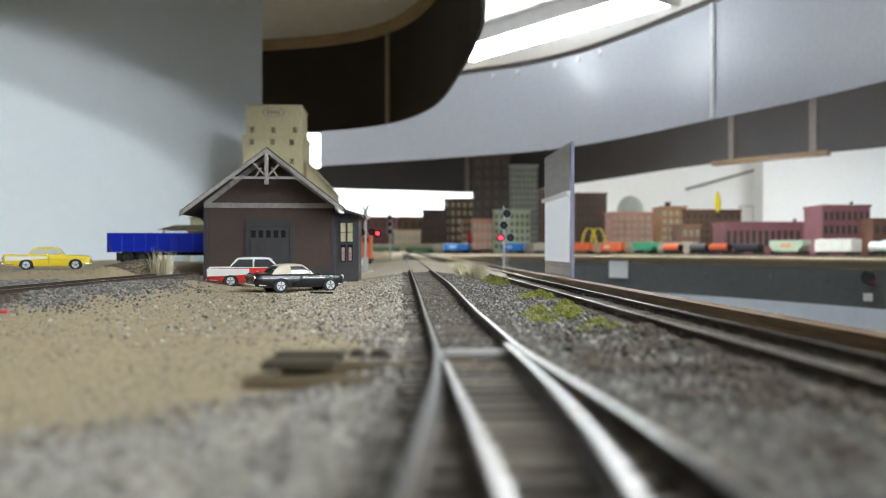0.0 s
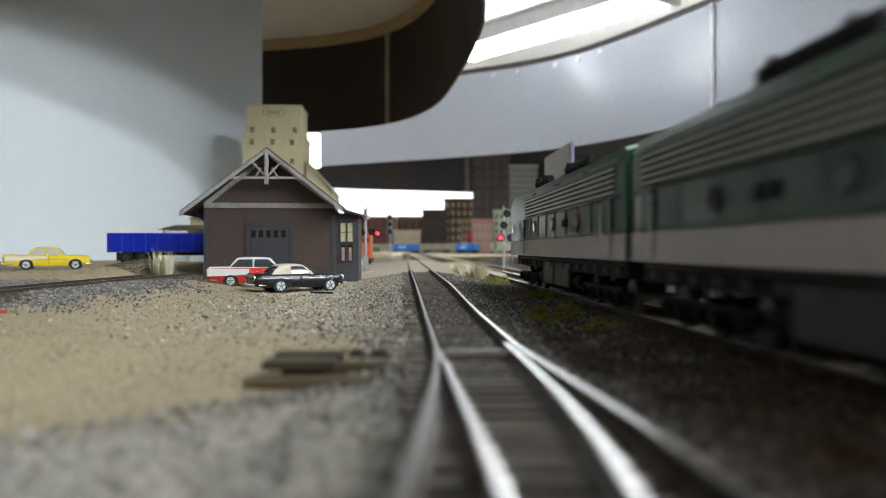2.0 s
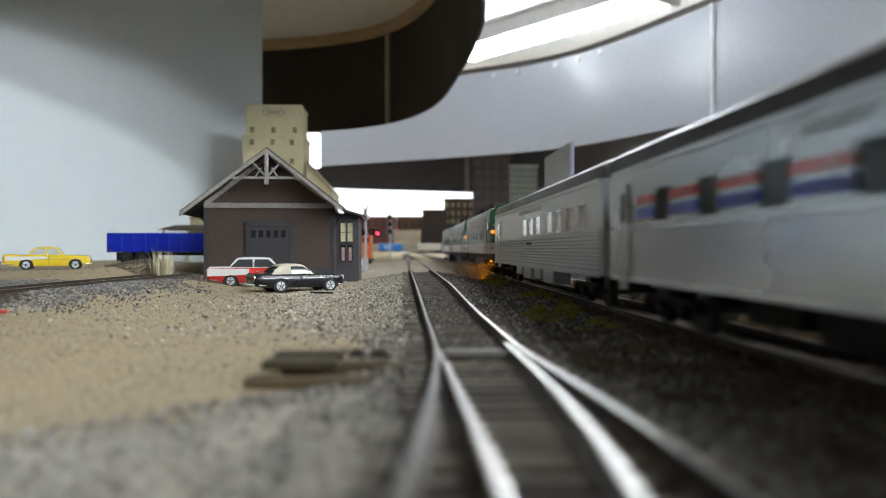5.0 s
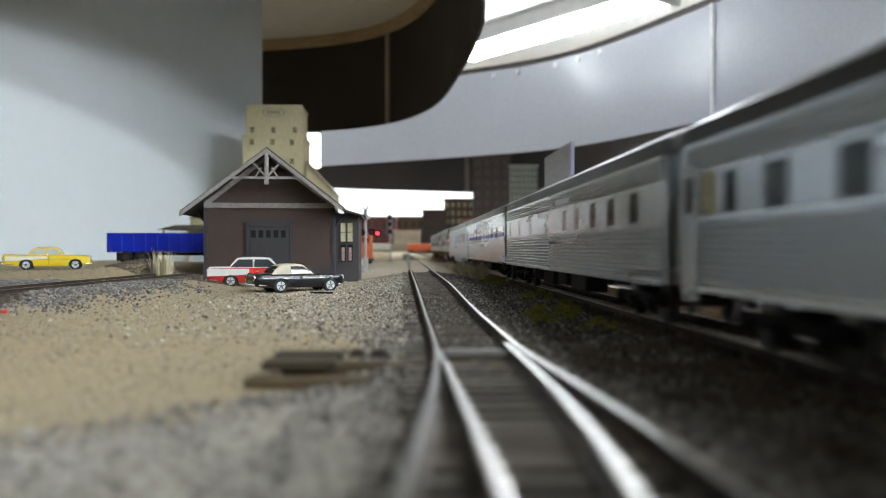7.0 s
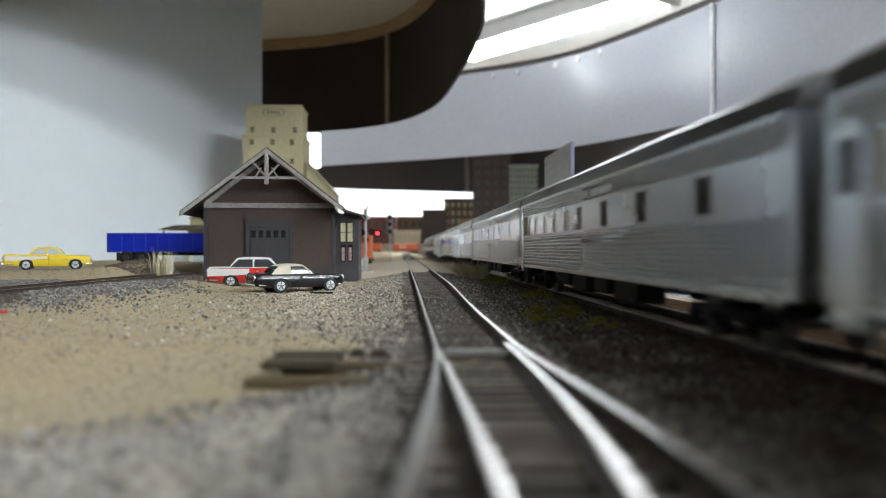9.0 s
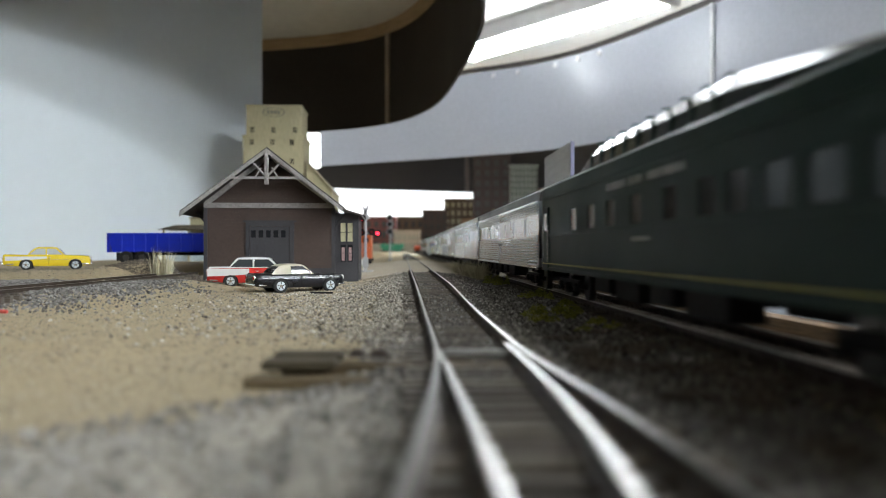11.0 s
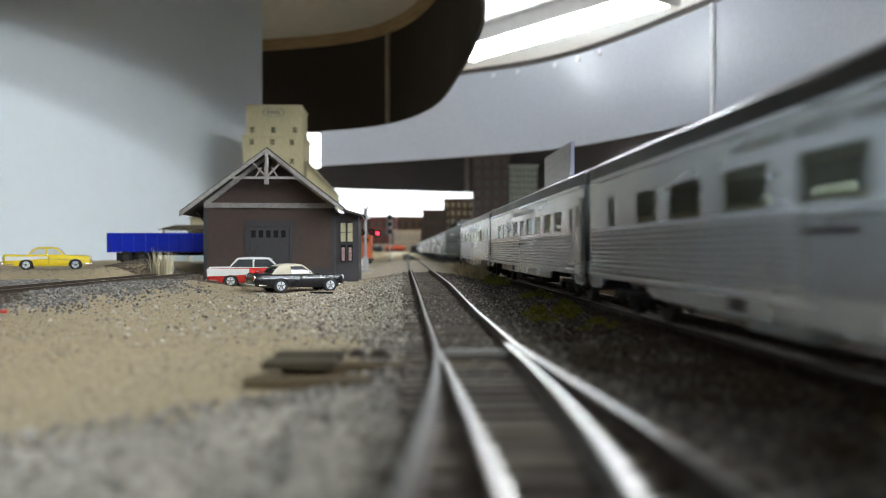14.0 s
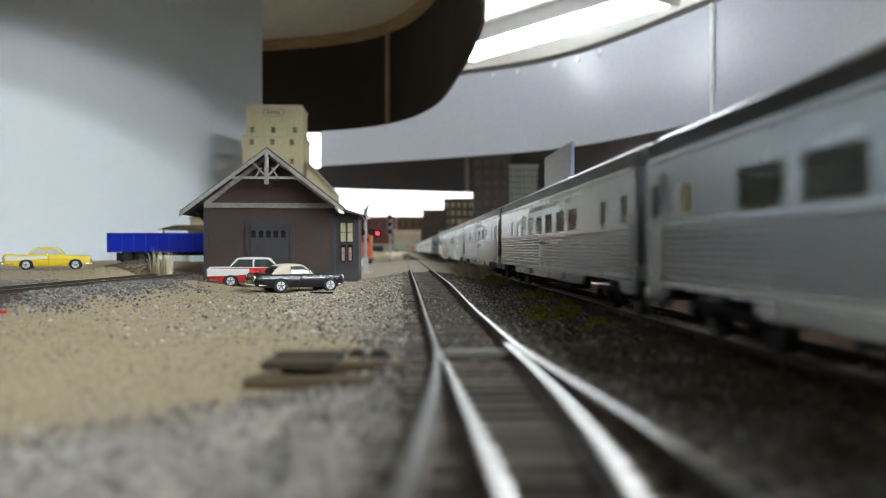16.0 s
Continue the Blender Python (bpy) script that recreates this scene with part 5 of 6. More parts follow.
            part("flank_panel", b, M[col], a, "two-tone side panel")
        if col == "carwhite" and body == "red":
            part("boot_lid", box(bm_new(), -0.480 * L, r0 + 0.0012, -hw * 0.88, hw * 0.88, zbelt * 0.90, zbelt * 1.05, 0.0006), M[col], a, "white boot lid", smooth=True)
    rw = 0.0038
    for x in wheel_at:
        for s in (-1, 1):
            b = bm_new()
            arc = [(x * L + rw * 1.22 * math.cos(math.pi * i / 10), rw * 0.95 + rw * 1.18 * math.sin(math.pi * i / 10)) for i in range(11)] + [(x * L - rw * 1.22, zb), (x * L + rw * 1.22, zb)]
            prism(b, arc, 1, *sorted((s * hw * 0.90, s * (hw * 1.0 + 0.00012))))
            part("wheel_arch", b, M["under"], a, "dark patch standing in for the shaded wheel opening")
            b = cyl(bm_new(), (x * L, s * (hw - 0.0024), rw), (x * L, s * (hw + 0.0003), rw), rw, 26)
            w = part("wheel", b, M["rubber"], a, smooth=True)
            b = cyl(bm_new(), (x * L, s * (hw + 0.0002), rw), (x * L, s * (hw + 0.0005), rw), rw * 0.68, 20, rw * 0.60)
            part("hubcap", b, M["silverpaint"], w, "bright wheel cover", smooth=True)
            b = cyl(bm_new(), (x * L, s * (hw + 0.0004), rw), (x * L, s * (hw + 0.0008), rw), rw * 0.22, 10)
            part("hub", b, M["chrome"], w)
            for k in range(5):
                t = 2 * math.pi * k / 5
                b = box(bm_new(), -rw * 0.05, rw * 0.05, -0.0001, 0.0001, rw * 0.25, rw * 0.60)
                b.transform(Matrix.Translation((x * L, s * (hw + 0.00058), rw)) @ Matrix.Rotation(t, 4, "Y"))
                part("hub_slot", b, M["under"], w)
    for s in (-1, 1):
        u = s * 0.505 * L
        b = box(bm_new(), u - 0.0006, u + 0.0006, -hw * 0.86, hw * 0.86, 0.0036, 0.0050, 0.0005)
        for q in (-1, 1):
            box(b, u - s * 0.0045 - 0.0022, u - s * 0.0045 + 0.0030, *sorted((q * hw * 0.90, q * hw * 0.97)), 0.0038, 0.0048, 0.0003)
        part("bumper", b, M["chrome"], a, "chrome bumper", smooth=True)
    part("grille", box(bm_new(), 0.490 * L, 0.504 * L, -hw * 0.55, hw * 0.55, 0.0054, 0.0074, 0.0003), M["chrome"], a, "chrome grille")
    for s in (-1, 1):
        b = cyl(bm_new(), (0.480 * L, s * hw * 0.66, zbelt * 0.80), (0.505 * L, s * hw * 0.66, zbelt * 0.80), 0.0013, 14)
        part("headlight", b, M["carwhite"], a, smooth=True)
        b = cyl(bm_new(), (-0.485 * L, s * hw * 0.72, zbelt * 0.80), (-0.507 * L, s * hw * 0.72, zbelt * 0.80), 0.0010, 12)
        part("tail_light", b, tint("tail_lamp_red", (0.5, 0.02, 0.02), 0.2), a, smooth=True)
        b = cyl(bm_new(), (-0.49 * L, s * hw * 0.72, zbelt * 0.80), (-0.503 * L, s * hw * 0.72, zbelt * 0.80), 0.0016, 14)
        part("lamp_ring", b, M["chrome"], a, smooth=True)
        if upper:
            b = box(bm_new(), -0.10 * L, 0.44 * L, *sorted((s * hw * 0.98, s * (hw * 0.995 + 0.0002))), zbelt * 0.70, zbelt * 0.70 + 0.00018)
            part("side_trim", b, M["chrome"], a, "thin chrome side strip")
        b = cyl(bm_new(), (0.02 * L, s * hw, zbelt * 0.82), (0.045 * L, s * hw, zbelt * 0.82), 0.0002, 6)
        part("door_handle", b, M["chrome"], a)
        b = box(bm_new(), r2 * 0.2 - 0.0001, r2 * 0.2 + 0.0001, *sorted((s * hw * 0.98, s * (hw + 0.00006))), zb + 0.0012, zbelt * 0.95)
        part("door_seam", b, M["under"], a)
    return a


M["palepane"] = mat("pale_car_window", (0.46, 0.49, 0.50), 0.15, var=0.05, bump=0)
M["carglass"] = mat("car_window_glass", (0.05, 0.055, 0.06), 0.08, var=0.05, bump=0)
auto("convertible_car", "black two-seat car with a cream soft top", pose(-0.0835, 0.4624, ground_z(-0.0835, 0.4624), 0, 0, 30), "black", 0.0520, 0.0200, 0.0158, (-0.225, 0.330), (-0.31, -0.20, 0.035, 0.150), None, "tan", False, 1.04)
auto("sedan_car", "red and white two-tone 1950s sedan", pose(-0.1195, 0.521, ground_z(-0.1195, 0.521), 0, 0, 9), "red", 0.0575, 0.0210, 0.0188, (-0.245, 0.31), (-0.265, -0.175, 0.16, 0.27), (-0.49, -0.05, 0.56, 0.95, 0.10, "carwhite"), "carwhite", True, 1.0)
auto("coupe_car", "yellow 1950s hardtop car with white rear flanks", pose(-0.2890, 0.600, ground_z(-0.289, 0.60), 0, 0, 21), "yellow", 0.0575, 0.0208, 0.0168, (-0.235, 0.325), (-0.225, -0.125, 0.10, 0.195), (-0.47, 0.0, 0.62, 0.90, 0.16, "carwhite"), "yellow", True, 1.06, "palepane")


# ---- dump trailer ----
def trailer():
    t = thing("dump_trailer", "blue ribbed dump trailer with black wheels", "trailer", pose(-0.2265, 0.74, ground_z(-0.2315, 0.74), 0, 0, 2))
    bm = bm_new()
    prism(bm, [(-0.070, 0.0265), (0.070, 0.0265), (0.068, 0.0108), (-0.066, 0.0108)], 1, -0.0135, -0.0128)
    prism(bm, [(-0.070, 0.0265), (0.070, 0.0265), (0.068, 0.0108), (-0.066, 0.0108)], 1, 0.0128, 0.0135)
    box(bm, -0.066, 0.068, -0.0128, 0.0128, 0.0108, 0.0116)
    box(bm, 0.0690, 0.0700, -0.0128, 0.0128, 0.0116, 0.0265)
    b = part("tub", bm, M["blue"], t)
    bm = bm_new()
    for s in (-1, 1):
        box(bm, -0.071, 0.071, s * 0.0138 - 0.0007, s * 0.0138 + 0.0007, 0.0262, 0.0276, 0.0003)
    part("top_rail", bm, M["blue"], b)
    for k in range(13):
        x = -0.0585 + k * 0.0103
        for s in (-1, 1):
            part("rib", box(bm_new(), x - 0.0009, x + 0.0009, s * 0.0139 - 0.0006, s * 0.0139 + 0.0006, 0.0112, 0.0262, 0.0002), M["blue"], b)
    part("tailgate", box(bm_new(), -0.0712, -0.0698, -0.0134, 0.0134, 0.0105, 0.0270, 0.0003), M["blue"], b)
    part("chassis", box(bm_new(), -0.060, 0.066, -0.0055, 0.0055, 0.0078, 0.0107), M["under"], t)
    for x in (-0.0545, -0.0405, 0.058):
        for s in (-1, 1):
            w = part("wheel", cyl(bm_new(), (x, s * 0.0085, 0.0058), (x, s * 0.0138, 0.0058), 0.0058, 20), M["rubber"], t, smooth=True)
            part("rim", cyl(bm_new(), (x, s * 0.0137, 0.0058), (x, s * 0.0141, 0.0058), 0.0028, 14), M["wheel"], w, smooth=True)
    for s in (-1, 1):
        part("mudguard", box(bm_new(), -0.0625, -0.0610, s * 0.011 - 0.003, s * 0.011 + 0.003, 0.003, 0.0105), M["under"], t)
    return t


trailer()


# ---- grain elevator and shed ----
def small_window(parent, x, y, z, w=0.006, h=0.009, pane="darkwin"):
    p = part("window", box(bm_new(), x - w / 2, x + w / 2, y - 0.0006, y + 0.001, z - h / 2, z + h / 2), M[pane], parent, "small dark window")
    bm = bm_new()
    for q in (-w / 2, 0, w / 2):
        box(bm, x + q - 0.0004, x + q + 0.0004, y - 0.0011, y + 0.0005, z - h / 2, z + h / 2)
    for q in (-h / 2, 0, h / 2):
        box(bm, x - w / 2 - 0.0006, x + w / 2 + 0.0006, y - 0.0011, y + 0.0005, z + q - 0.0004, z + q + 0.0004)
    part("window_bars", bm, M["cream"], p)


def elevator():
    e = thing("grain_elevator", "tall cream grain elevator with small windows", "grain elevator", pose(-0.2485, 1.20, ground_z(-0.2455, 1.2) - 0.001, 0, 0, 3))
    tower = part("lower_tower", box(bm_new(), -0.0435, 0.0435, 0, 0.090, 0, 0.1820, 0.0008), M["cream"], e)
    head = part("headhouse", box(bm_new(), -0.0400, 0.0400, 0.004, 0.085, 0.1820, 0.2250, 0.0006), M["cream"], e)
    part("ledge", box(bm_new(), -0.0448, 0.0448, -0.0015, 0.091, 0.1795, 0.1825), M["cream"], head)
    part("parapet", box(bm_new(), -0.0412, 0.0412, 0.0025, 0.0865, 0.2250, 0.2275), M["cream"], head)
    for x in (-0.031, -0.0005, 0.031):
        small_window(head, x, 0.004, 0.1905, 0.0065, 0.0085)
    for z in (0.1720, 0.1440, 0.1150):
        for x in (-0.031, -0.001, 0.027):
            small_window(tower, x, 0.0, z, 0.0065, 0.0085)
    for k in range(15):
        x = -0.0445 + k * 0.00636
        part("batten", box(bm_new(), x - 0.0003, x + 0.0003, -0.0005, 0.0005, 0.002, 0.180), M["cream"], tower)
    bm = bm_new()
    n = 28
    loft(bm, [[(c * math.cos(2 * math.pi * i / n), yy, 0.2165 + c * 0.42 * math.sin(2 * math.pi * i / n)) for i in range(n)] for c, yy in ((0.0165, 0.0036), (0.0165, 0.0030), (0.0150, 0.0030), (0.0150, 0.0036))], cap=False)
    part("emblem_ring", bm, tint("faded_grey_print", (0.25, 0.24, 0.20), 0.8), head, "faded oval emblem")
    bm = bm_new()
    for k in range(4):
        box(bm, -0.0095 + k * 0.005, -0.006 + k * 0.005, 0.0030, 0.0038, 0.2140, 0.2190)
    part("emblem_bars", bm, M["faded_grey_print"], head)
    ann = part("annex", prism(bm_new(), [(0.0475, 0), (0.0475, 0.1440), (0.0850, 0.1020), (0.0850, 0)], 1, 0.006, 0.14), M["cream"], e, "lean-to annex with vertical boards")
    for k in range(9):
        x = 0.0495 + k * 0.0042
        part("batten", box(bm_new(), x - 0.0003, x + 0.0003, 0.0054, 0.0064, 0.002, 0.1435 - (x - 0.0475) * 1.12), M["cream"], ann)
    part("annex_roof", prism(bm_new(), [(0.0475, 0.1462), (0.0475, 0.1440), (0.0870, 0.0998), (0.0870, 0.1020)], 1, 0.002, 0.144), tint("tan_roof", (0.36, 0.30, 0.19), 0.8), ann)
    return e


elevator()


def shed():
    s = thing("loading_shed", "cream loading shed with a dark open roof", "shed", pose(-0.300, 1.02, ground_z(-0.30, 1.02)))
    part("office", box(bm_new(), -0.018, 0.035, 0.01, 0.06, 0, 0.0545, 0.0005), M["cream"], s)
    part("office_roof", prism(bm_new(), [(-0.021, 0.0540), (0.0085, 0.0610), (0.038, 0.0540)], 1, 0.006, 0.064), M["tan_roof"], s)
    part("shed_roof", prism(bm_new(), [(-0.052, 0.0395), (0.040, 0.0395), (0.035, 0.0450), (-0.030, 0.0450)], 1, -0.010, 0.055), tint("dark_roof_board", (0.10, 0.085, 0.06), 0.8), s)
    for x in (-0.046, -0.015, 0.015, 0.035):
        part("post", box(bm_new(), x - 0.0012, x + 0.0012, -0.006, -0.0036, 0, 0.0395), M["cream"], s)
    part("counter", box(bm_new(), -0.040, 0.034, -0.002, 0.008, 0, 0.018), tint("pale_blue_tank", (0.45, 0.52, 0.54), 0.6), s)
    return s


shed()


# ---- signals ----
def lamp_head(parent, x, z, lit, y=0.0):
    b = cyl(bm_new(), (x, y - 0.0006, z), (x, y + 0.0003, z), 0.0034, 18)
    hd = part("lamp_disc", b, M["under"], parent, smooth=True)
    part("lens", cyl(bm_new(), (x, y - 0.0012, z), (x, y - 0.0006, z), 0.0017, 14), M["red_lamp"] if lit else tint("dark_red_lens", (0.12, 0.02, 0.02), 0.2), hd, "lit red lens" if lit else "unlit red lens")
    part("hood", cyl(bm_new(), (x, y - 0.0030, z + 0.0016), (x, y - 0.0006, z + 0.0016), 0.0006, 8), M["under"], hd)


def crossing_signal():
    s = thing("crossing_signal", "silver level-crossing signal with lit red lamps", "railway signal", pose(-0.0738, 0.78, ground_z(-0.0738, 0.78)))
    part("base", cyl(bm_new(), (0, 0, 0), (0, 0, 0.0035), 0.0085, 20, 0.0075), M["concrete"], s, "round concrete base")
    part("mast", cyl(bm_new(), (0, 0, 0.0035), (0, 0, 0.0580), 0.0014, 10), M["mast"], s)
    part("relay_box", box(bm_new(), -0.0026, 0.0026, -0.0022, 0.0022, 0.006, 0.016, 0.0004), M["mast"], s)
    for ang in (50, -50):
        b = box(bm_new(), -0.0012, 0.0012, -0.0006, 0.0, -0.0075, 0.0075)
        b.transform(Matrix.Translation((0, -0.0016, 0.0590)) @ Matrix.Rotation(radians(ang * 0.5), 4, "Y"))
        part("crossbuck_blade", b, M["mast"], s)
    a1 = part("upper_arm", box(bm_new(), -0.0050, 0.0050, -0.0008, 0.0004, 0.0527, 0.0537), M["mast"], s)
    lamp_head(a1, -0.0028, 0.0530, True, -0.002)
    a2 = part("lower_arm", box(bm_new(), -0.0065, 0.0130, -0.0008, 0.0004, 0.0383, 0.0393), M["mast"], s)
    lamp_head(a2, 0.0118, 0.0386, True, -0.002)
    lamp_head(a2, 0.0060, 0.0400, False, -0.001)
    lamp_head(a2, -0.0036, 0.0395, False, -0.001)
    return s


def block_signal(x, y, top, lit, heads, label):
    s = thing("block_signal", label, "railway signal", pose(x, y, ground_z(x, y)), group="block signals")
    part("base", box(bm_new(), -0.004, 0.004, -0.004, 0.004, 0, 0.003, 0.0004), M["concrete"], s)
    part("mast", cyl(bm_new(), (0, 0, 0.003), (0, 0, top), 0.0011, 8), M["mast"], s)
    bm = bm_new()
    for k in range(int(top / 0.006)):
        z = 0.006 + k * 0.006
        cyl(bm, (0.0018, 0.0012, z), (0.0056, 0.0012, z), 0.00025, 5)
    for q in (0.0018, 0.0056):
        cyl(bm, (q, 0.0012, 0.003), (q, 0.0012, top - 0.006), 0.0003, 5)
    part("ladder", bm, M["mast"], s)
    for k, (hx, hz) in enumerate(heads):
        hd = part("signal_head", cyl(bm_new(), (hx, -0.0022, hz), (hx, -0.0010, hz), 0.0058, 20), M["under"], s, "round black target", smooth=True)
        part("head_rim", loft(bm_new(), [[(hx + r * math.cos(2 * math.pi * i / 20), yy, hz + r * math.sin(2 * math.pi * i / 20)) for i in range(20)] for r, yy in ((0.0060, -0.0024), (0.0052, -0.0024))], cap=False), M["mast"], hd)
        on = lit is not None and k == lit
        part("lens", cyl(bm_new(), (hx, -0.0031, hz), (hx, -0.0022, hz), 0.0026, 16), M["red_lamp"] if on else tint("dark_lens", (0.05, 0.05, 0.05), 0.15), hd, "lit red lens" if on else "unlit lens")
    return s


crossing_signal()
block_signal(-0.104, 1.60, 0.093, None, [(0, 0.0850), (0, 0.0715), (0, 0.0575)], "tall block signal with three dark round heads")
block_signal(0.0785, 1.06, 0.088, 0, [(-0.0040, 0.0470), (0.0085, 0.0470), (0.0000, 0.0630), (0.0040, 0.0780)], "silver block signal with one red lamp lit")


def orange_engine():
    e = thing("switcher_locomotive", "orange and black diesel switcher standing on a far siding", "locomotive", pose(-0.1145, 1.06, ground_z(-0.1145, 1.06)))
    part("hood", box(bm_new(), -0.0085, 0.0085, 0.0, 0.075, 0.0105, 0.032, 0.002), M["orange"], e)
    cabp = part("cab", box(bm_new(), -0.0150, 0.0150, 0.075, 0.100, 0.0105, 0.043, 0.001), M["orange"], e)
    for x in (-0.0075, 0.0075):
        part("cab_window", box(bm_new(), x - 0.004, x + 0.004, 0.0744, 0.0755, 0.033, 0.039), M["darkwin"], cabp)
    part("frame", box(bm_new(), -0.0160, 0.0160, -0.004, 0.106, 0.007, 0.0105, 0.0005), M["under"], e)
    part("pilot_stripe", box(bm_new(), -0.0155, 0.0155, -0.0048, -0.004, 0.0025, 0.0105), M["carwhite"], e)
    part("radiator_grille", box(bm_new(), -0.006, 0.006, -0.0006, 0.0002, 0.014, 0.026), M["under"], e)
    for y in (0.02, 0.08):
        truck(e, y, 2, 0.028)
    bm = bm_new()
    for s in (-1, 1):
        cyl(bm, (s * 0.0135, -0.003, 0.0105), (s * 0.0135, -0.003, 0.025), 0.0003, 6)
        cyl(bm, (s * 0.0135, -0.003, 0.025), (s * 0.0135, 0.075, 0.025), 0.0003, 6)
    part("handrail", bm, M["carwhite"], e)


orange_engine()

# ---- deck edge, acrylic sign holder ----
lip = [Vector((edge_x(y) + 0.003 * noise.noise((y * 6, 1, 1)) * 0.3, y)) for y in np.arange(-1.0, 2.4, 0.05)]
tagged(part("deck_edge", ribbon(bm_new(), lip, -0.075, -0.0045, 0.009), M["plyedge"], smooth=False), "brown wooden edge board of the layout deck", "deck edge", kind="structure")
spots = []
rr = random.Random(9)
for _ in range(2600):
    y = 0.1 + 1.0 * rr.random() ** 1.4
    spots.append((edge_x(y) - 0.0105 + 0.003 * rr.gauss(0, 1), y, ground_z(edge_x(y) - 0.011, y) + 0.0008 + 0.0010 * noise.noise((y * 55, 0, 0)), rr.uniform(0.0008, 0.0022)))
octa_stuff("putty_bead", spots, tint("tan_putty", (0.20, 0.165, 0.115), 0.9, grain=700), "rough tan plaster along the deck edge", "plaster")

M["paper"] = mat("translucent_white_paper", (0.86, 0.87, 0.88), 0.6, var=0.02, bump=0)
nt = M["paper"].node_tree
tl, mx = nt.nodes.new("ShaderNodeBsdfTranslucent"), nt.nodes.new("ShaderNodeMixShader")
tl.inputs[0].default_value, mx.inputs[0].default_value = (0.9, 0.91, 0.92, 1), 0.6
nt.links.new(nt.nodes["Principled BSDF"].outputs[0], mx.inputs[1]), nt.links.new(tl.outputs[0], mx.inputs[2])
nt.links.new(mx.outputs[0], nt.nodes["Material Output"].inputs[0])
holder = thing("sign_holder", "clear acrylic sign holder with white card standing at the deck edge", "sign holder", pose(0.1085, 0.69, -0.0047, 0, 0, 2.8))
ac = part("acrylic_sheet", box(bm_new(), -0.0010, 0.0018, 0, 0.125, 0, 0.1150, 0.0003), M["acrylic"], holder, "clear acrylic sheet")
ac.visible_shadow = False
part("acrylic_rim", box(bm_new(), -0.0011, 0.0019, -0.0012, -0.0002, 0, 0.1150), tint("acrylic_edge_violet", (0.22, 0.22, 0.32), 0.15, var=0.05, bump=0), holder, "dark violet-tinted acrylic edge")
part("white_card", box(bm_new(), -0.0016, -0.0012, 0.004, 0.122, 0.0130, 0.0700), M["paper"], holder, "plain white card")
part("grey_film", box(bm_new(), -0.0016, -0.0012, 0.001, 0.124, 0.0735, 0.1145), tint("brushed_grey_film", (0.30, 0.30, 0.30), 0.45, var=0.1, grain=300, bump=0.05, streak=(1, 1, 8)), holder, "brushed grey film")
part("holder_ledge", box(bm_new(), -0.0045, -0.0012, 0.0, 0.124, 0.0700, 0.0735), M["white"], holder)


# ---- the deck across the aisle ----
front = smooth_curve([(1.16, -0.4), (1.12, 0.2), (1.02, 0.9), (0.90, 1.55), (0.70, 2.05), (0.46, 2.45), (0.22, 2.62), (0.09, 2.52), (edge_x(2.36), 2.36)], 0.05)
bm = prism(bm_new(), [(p.x, p.y) for p in front] + [(edge_x(3.6), 3.6), (edge_x(5.0), 5.0), (edge_x(6.4), 6.4), (3.0, 6.4), (3.0, -0.4)], 2, -0.022, -0.0048)
bmesh.ops.triangulate(bm, faces=[f for f in bm.faces if len(f.verts) > 4])
tagged(part("deck_opposite", bm, M["dirt"]), "tan scenery deck across the aisle", "deck", kind="structure")
tagged(part("fascia", ribbon(bm_new(), front, -0.100, -0.0075, -0.004), M["fascia"], smooth=True), "dark grey painted curved fascia board", "fascia", kind="structure")
tagged(part("fascia_cap", ribbon(bm_new(), front, -0.0073, -0.0015, -0.006), M["ply"], smooth=True), "bare plywood strip along the deck", "trim", kind="structure")
tagged(part("skirt", ribbon(bm_new(), front, -1.10, -0.1005, -0.004), tint("bluish_white_skirt", (0.78, 0.84, 0.93), 0.6, var=0.03, grain=40, bump=0.02), smooth=True), "bluish white skirt board under the fascia", "skirt", kind="structure")


def on_front(x, y, off):
    """The place on the fascia that the line of sight through (x, y) meets, moved off towards the aisle, and its turn."""
    best = min(range(1, len(front) - 1), key=lambda i: abs(front[i].x / front[i].y - x / y) if front[i].y > 0.3 else 9)
    d = (front[best + 1] - front[best - 1]).normalized()
    nrm = Vector((-d.y, d.x))
    if nrm.x > 0:
        nrm = -nrm
    p = front[best] + nrm * off
    return p, math.degrees(math.atan2(-nrm.x, nrm.y)) + 180


p, a = on_front(303, 1450, 0.0075)
tagged(part("notice_card", box(bm_new(), -0.036, 0.036, -0.0008, 0.0008, -0.064, -0.014, 0.0004), tint("bright_white_card_gloss", (0.86, 0.87, 0.88), 0.4, var=0.02, bump=0)), "small white card fixed to the grey fascia", "card").matrix_basis = pose(p.x, p.y, 0, 0, 0, a)
p, a = on_front(744, 1450, 0.0055)
ctl = thing("throttle_socket", "black control knob with red lamp and white plate", "control panel", pose(p.x, p.y, 0, 0, 0, a))
part("knob", cyl(bm_new(), (0, -0.004, -0.038), (0, 0.012, -0.038), 0.014, 20), M["rubber"], ctl, "black round knob", smooth=True)
part("pilot_lamp", cyl(bm_new(), (0.010, -0.004, -0.046), (0.010, 0.010, -0.046), 0.004, 12), tint("dark_red_cap", (0.25, 0.03, 0.03), 0.3), ctl)
part("plate", box(bm_new(), -0.012, 0.010, 0.0, 0.002, -0.086, -0.070, 0.0005), M["white"], ctl)
for px in (396, 471, 566, 676):
    p, a = on_front(px, 1450, 0.005)
    tagged(part("screw_head", cyl(bm_new(), (0, -0.002, -0.045), (0, 0.002, -0.045), 0.0045, 12), M["fascia"]), "painted screw head on the fascia", "screw", group="fascia screws").matrix_basis = pose(p.x, p.y, 0, 0, 0, a)


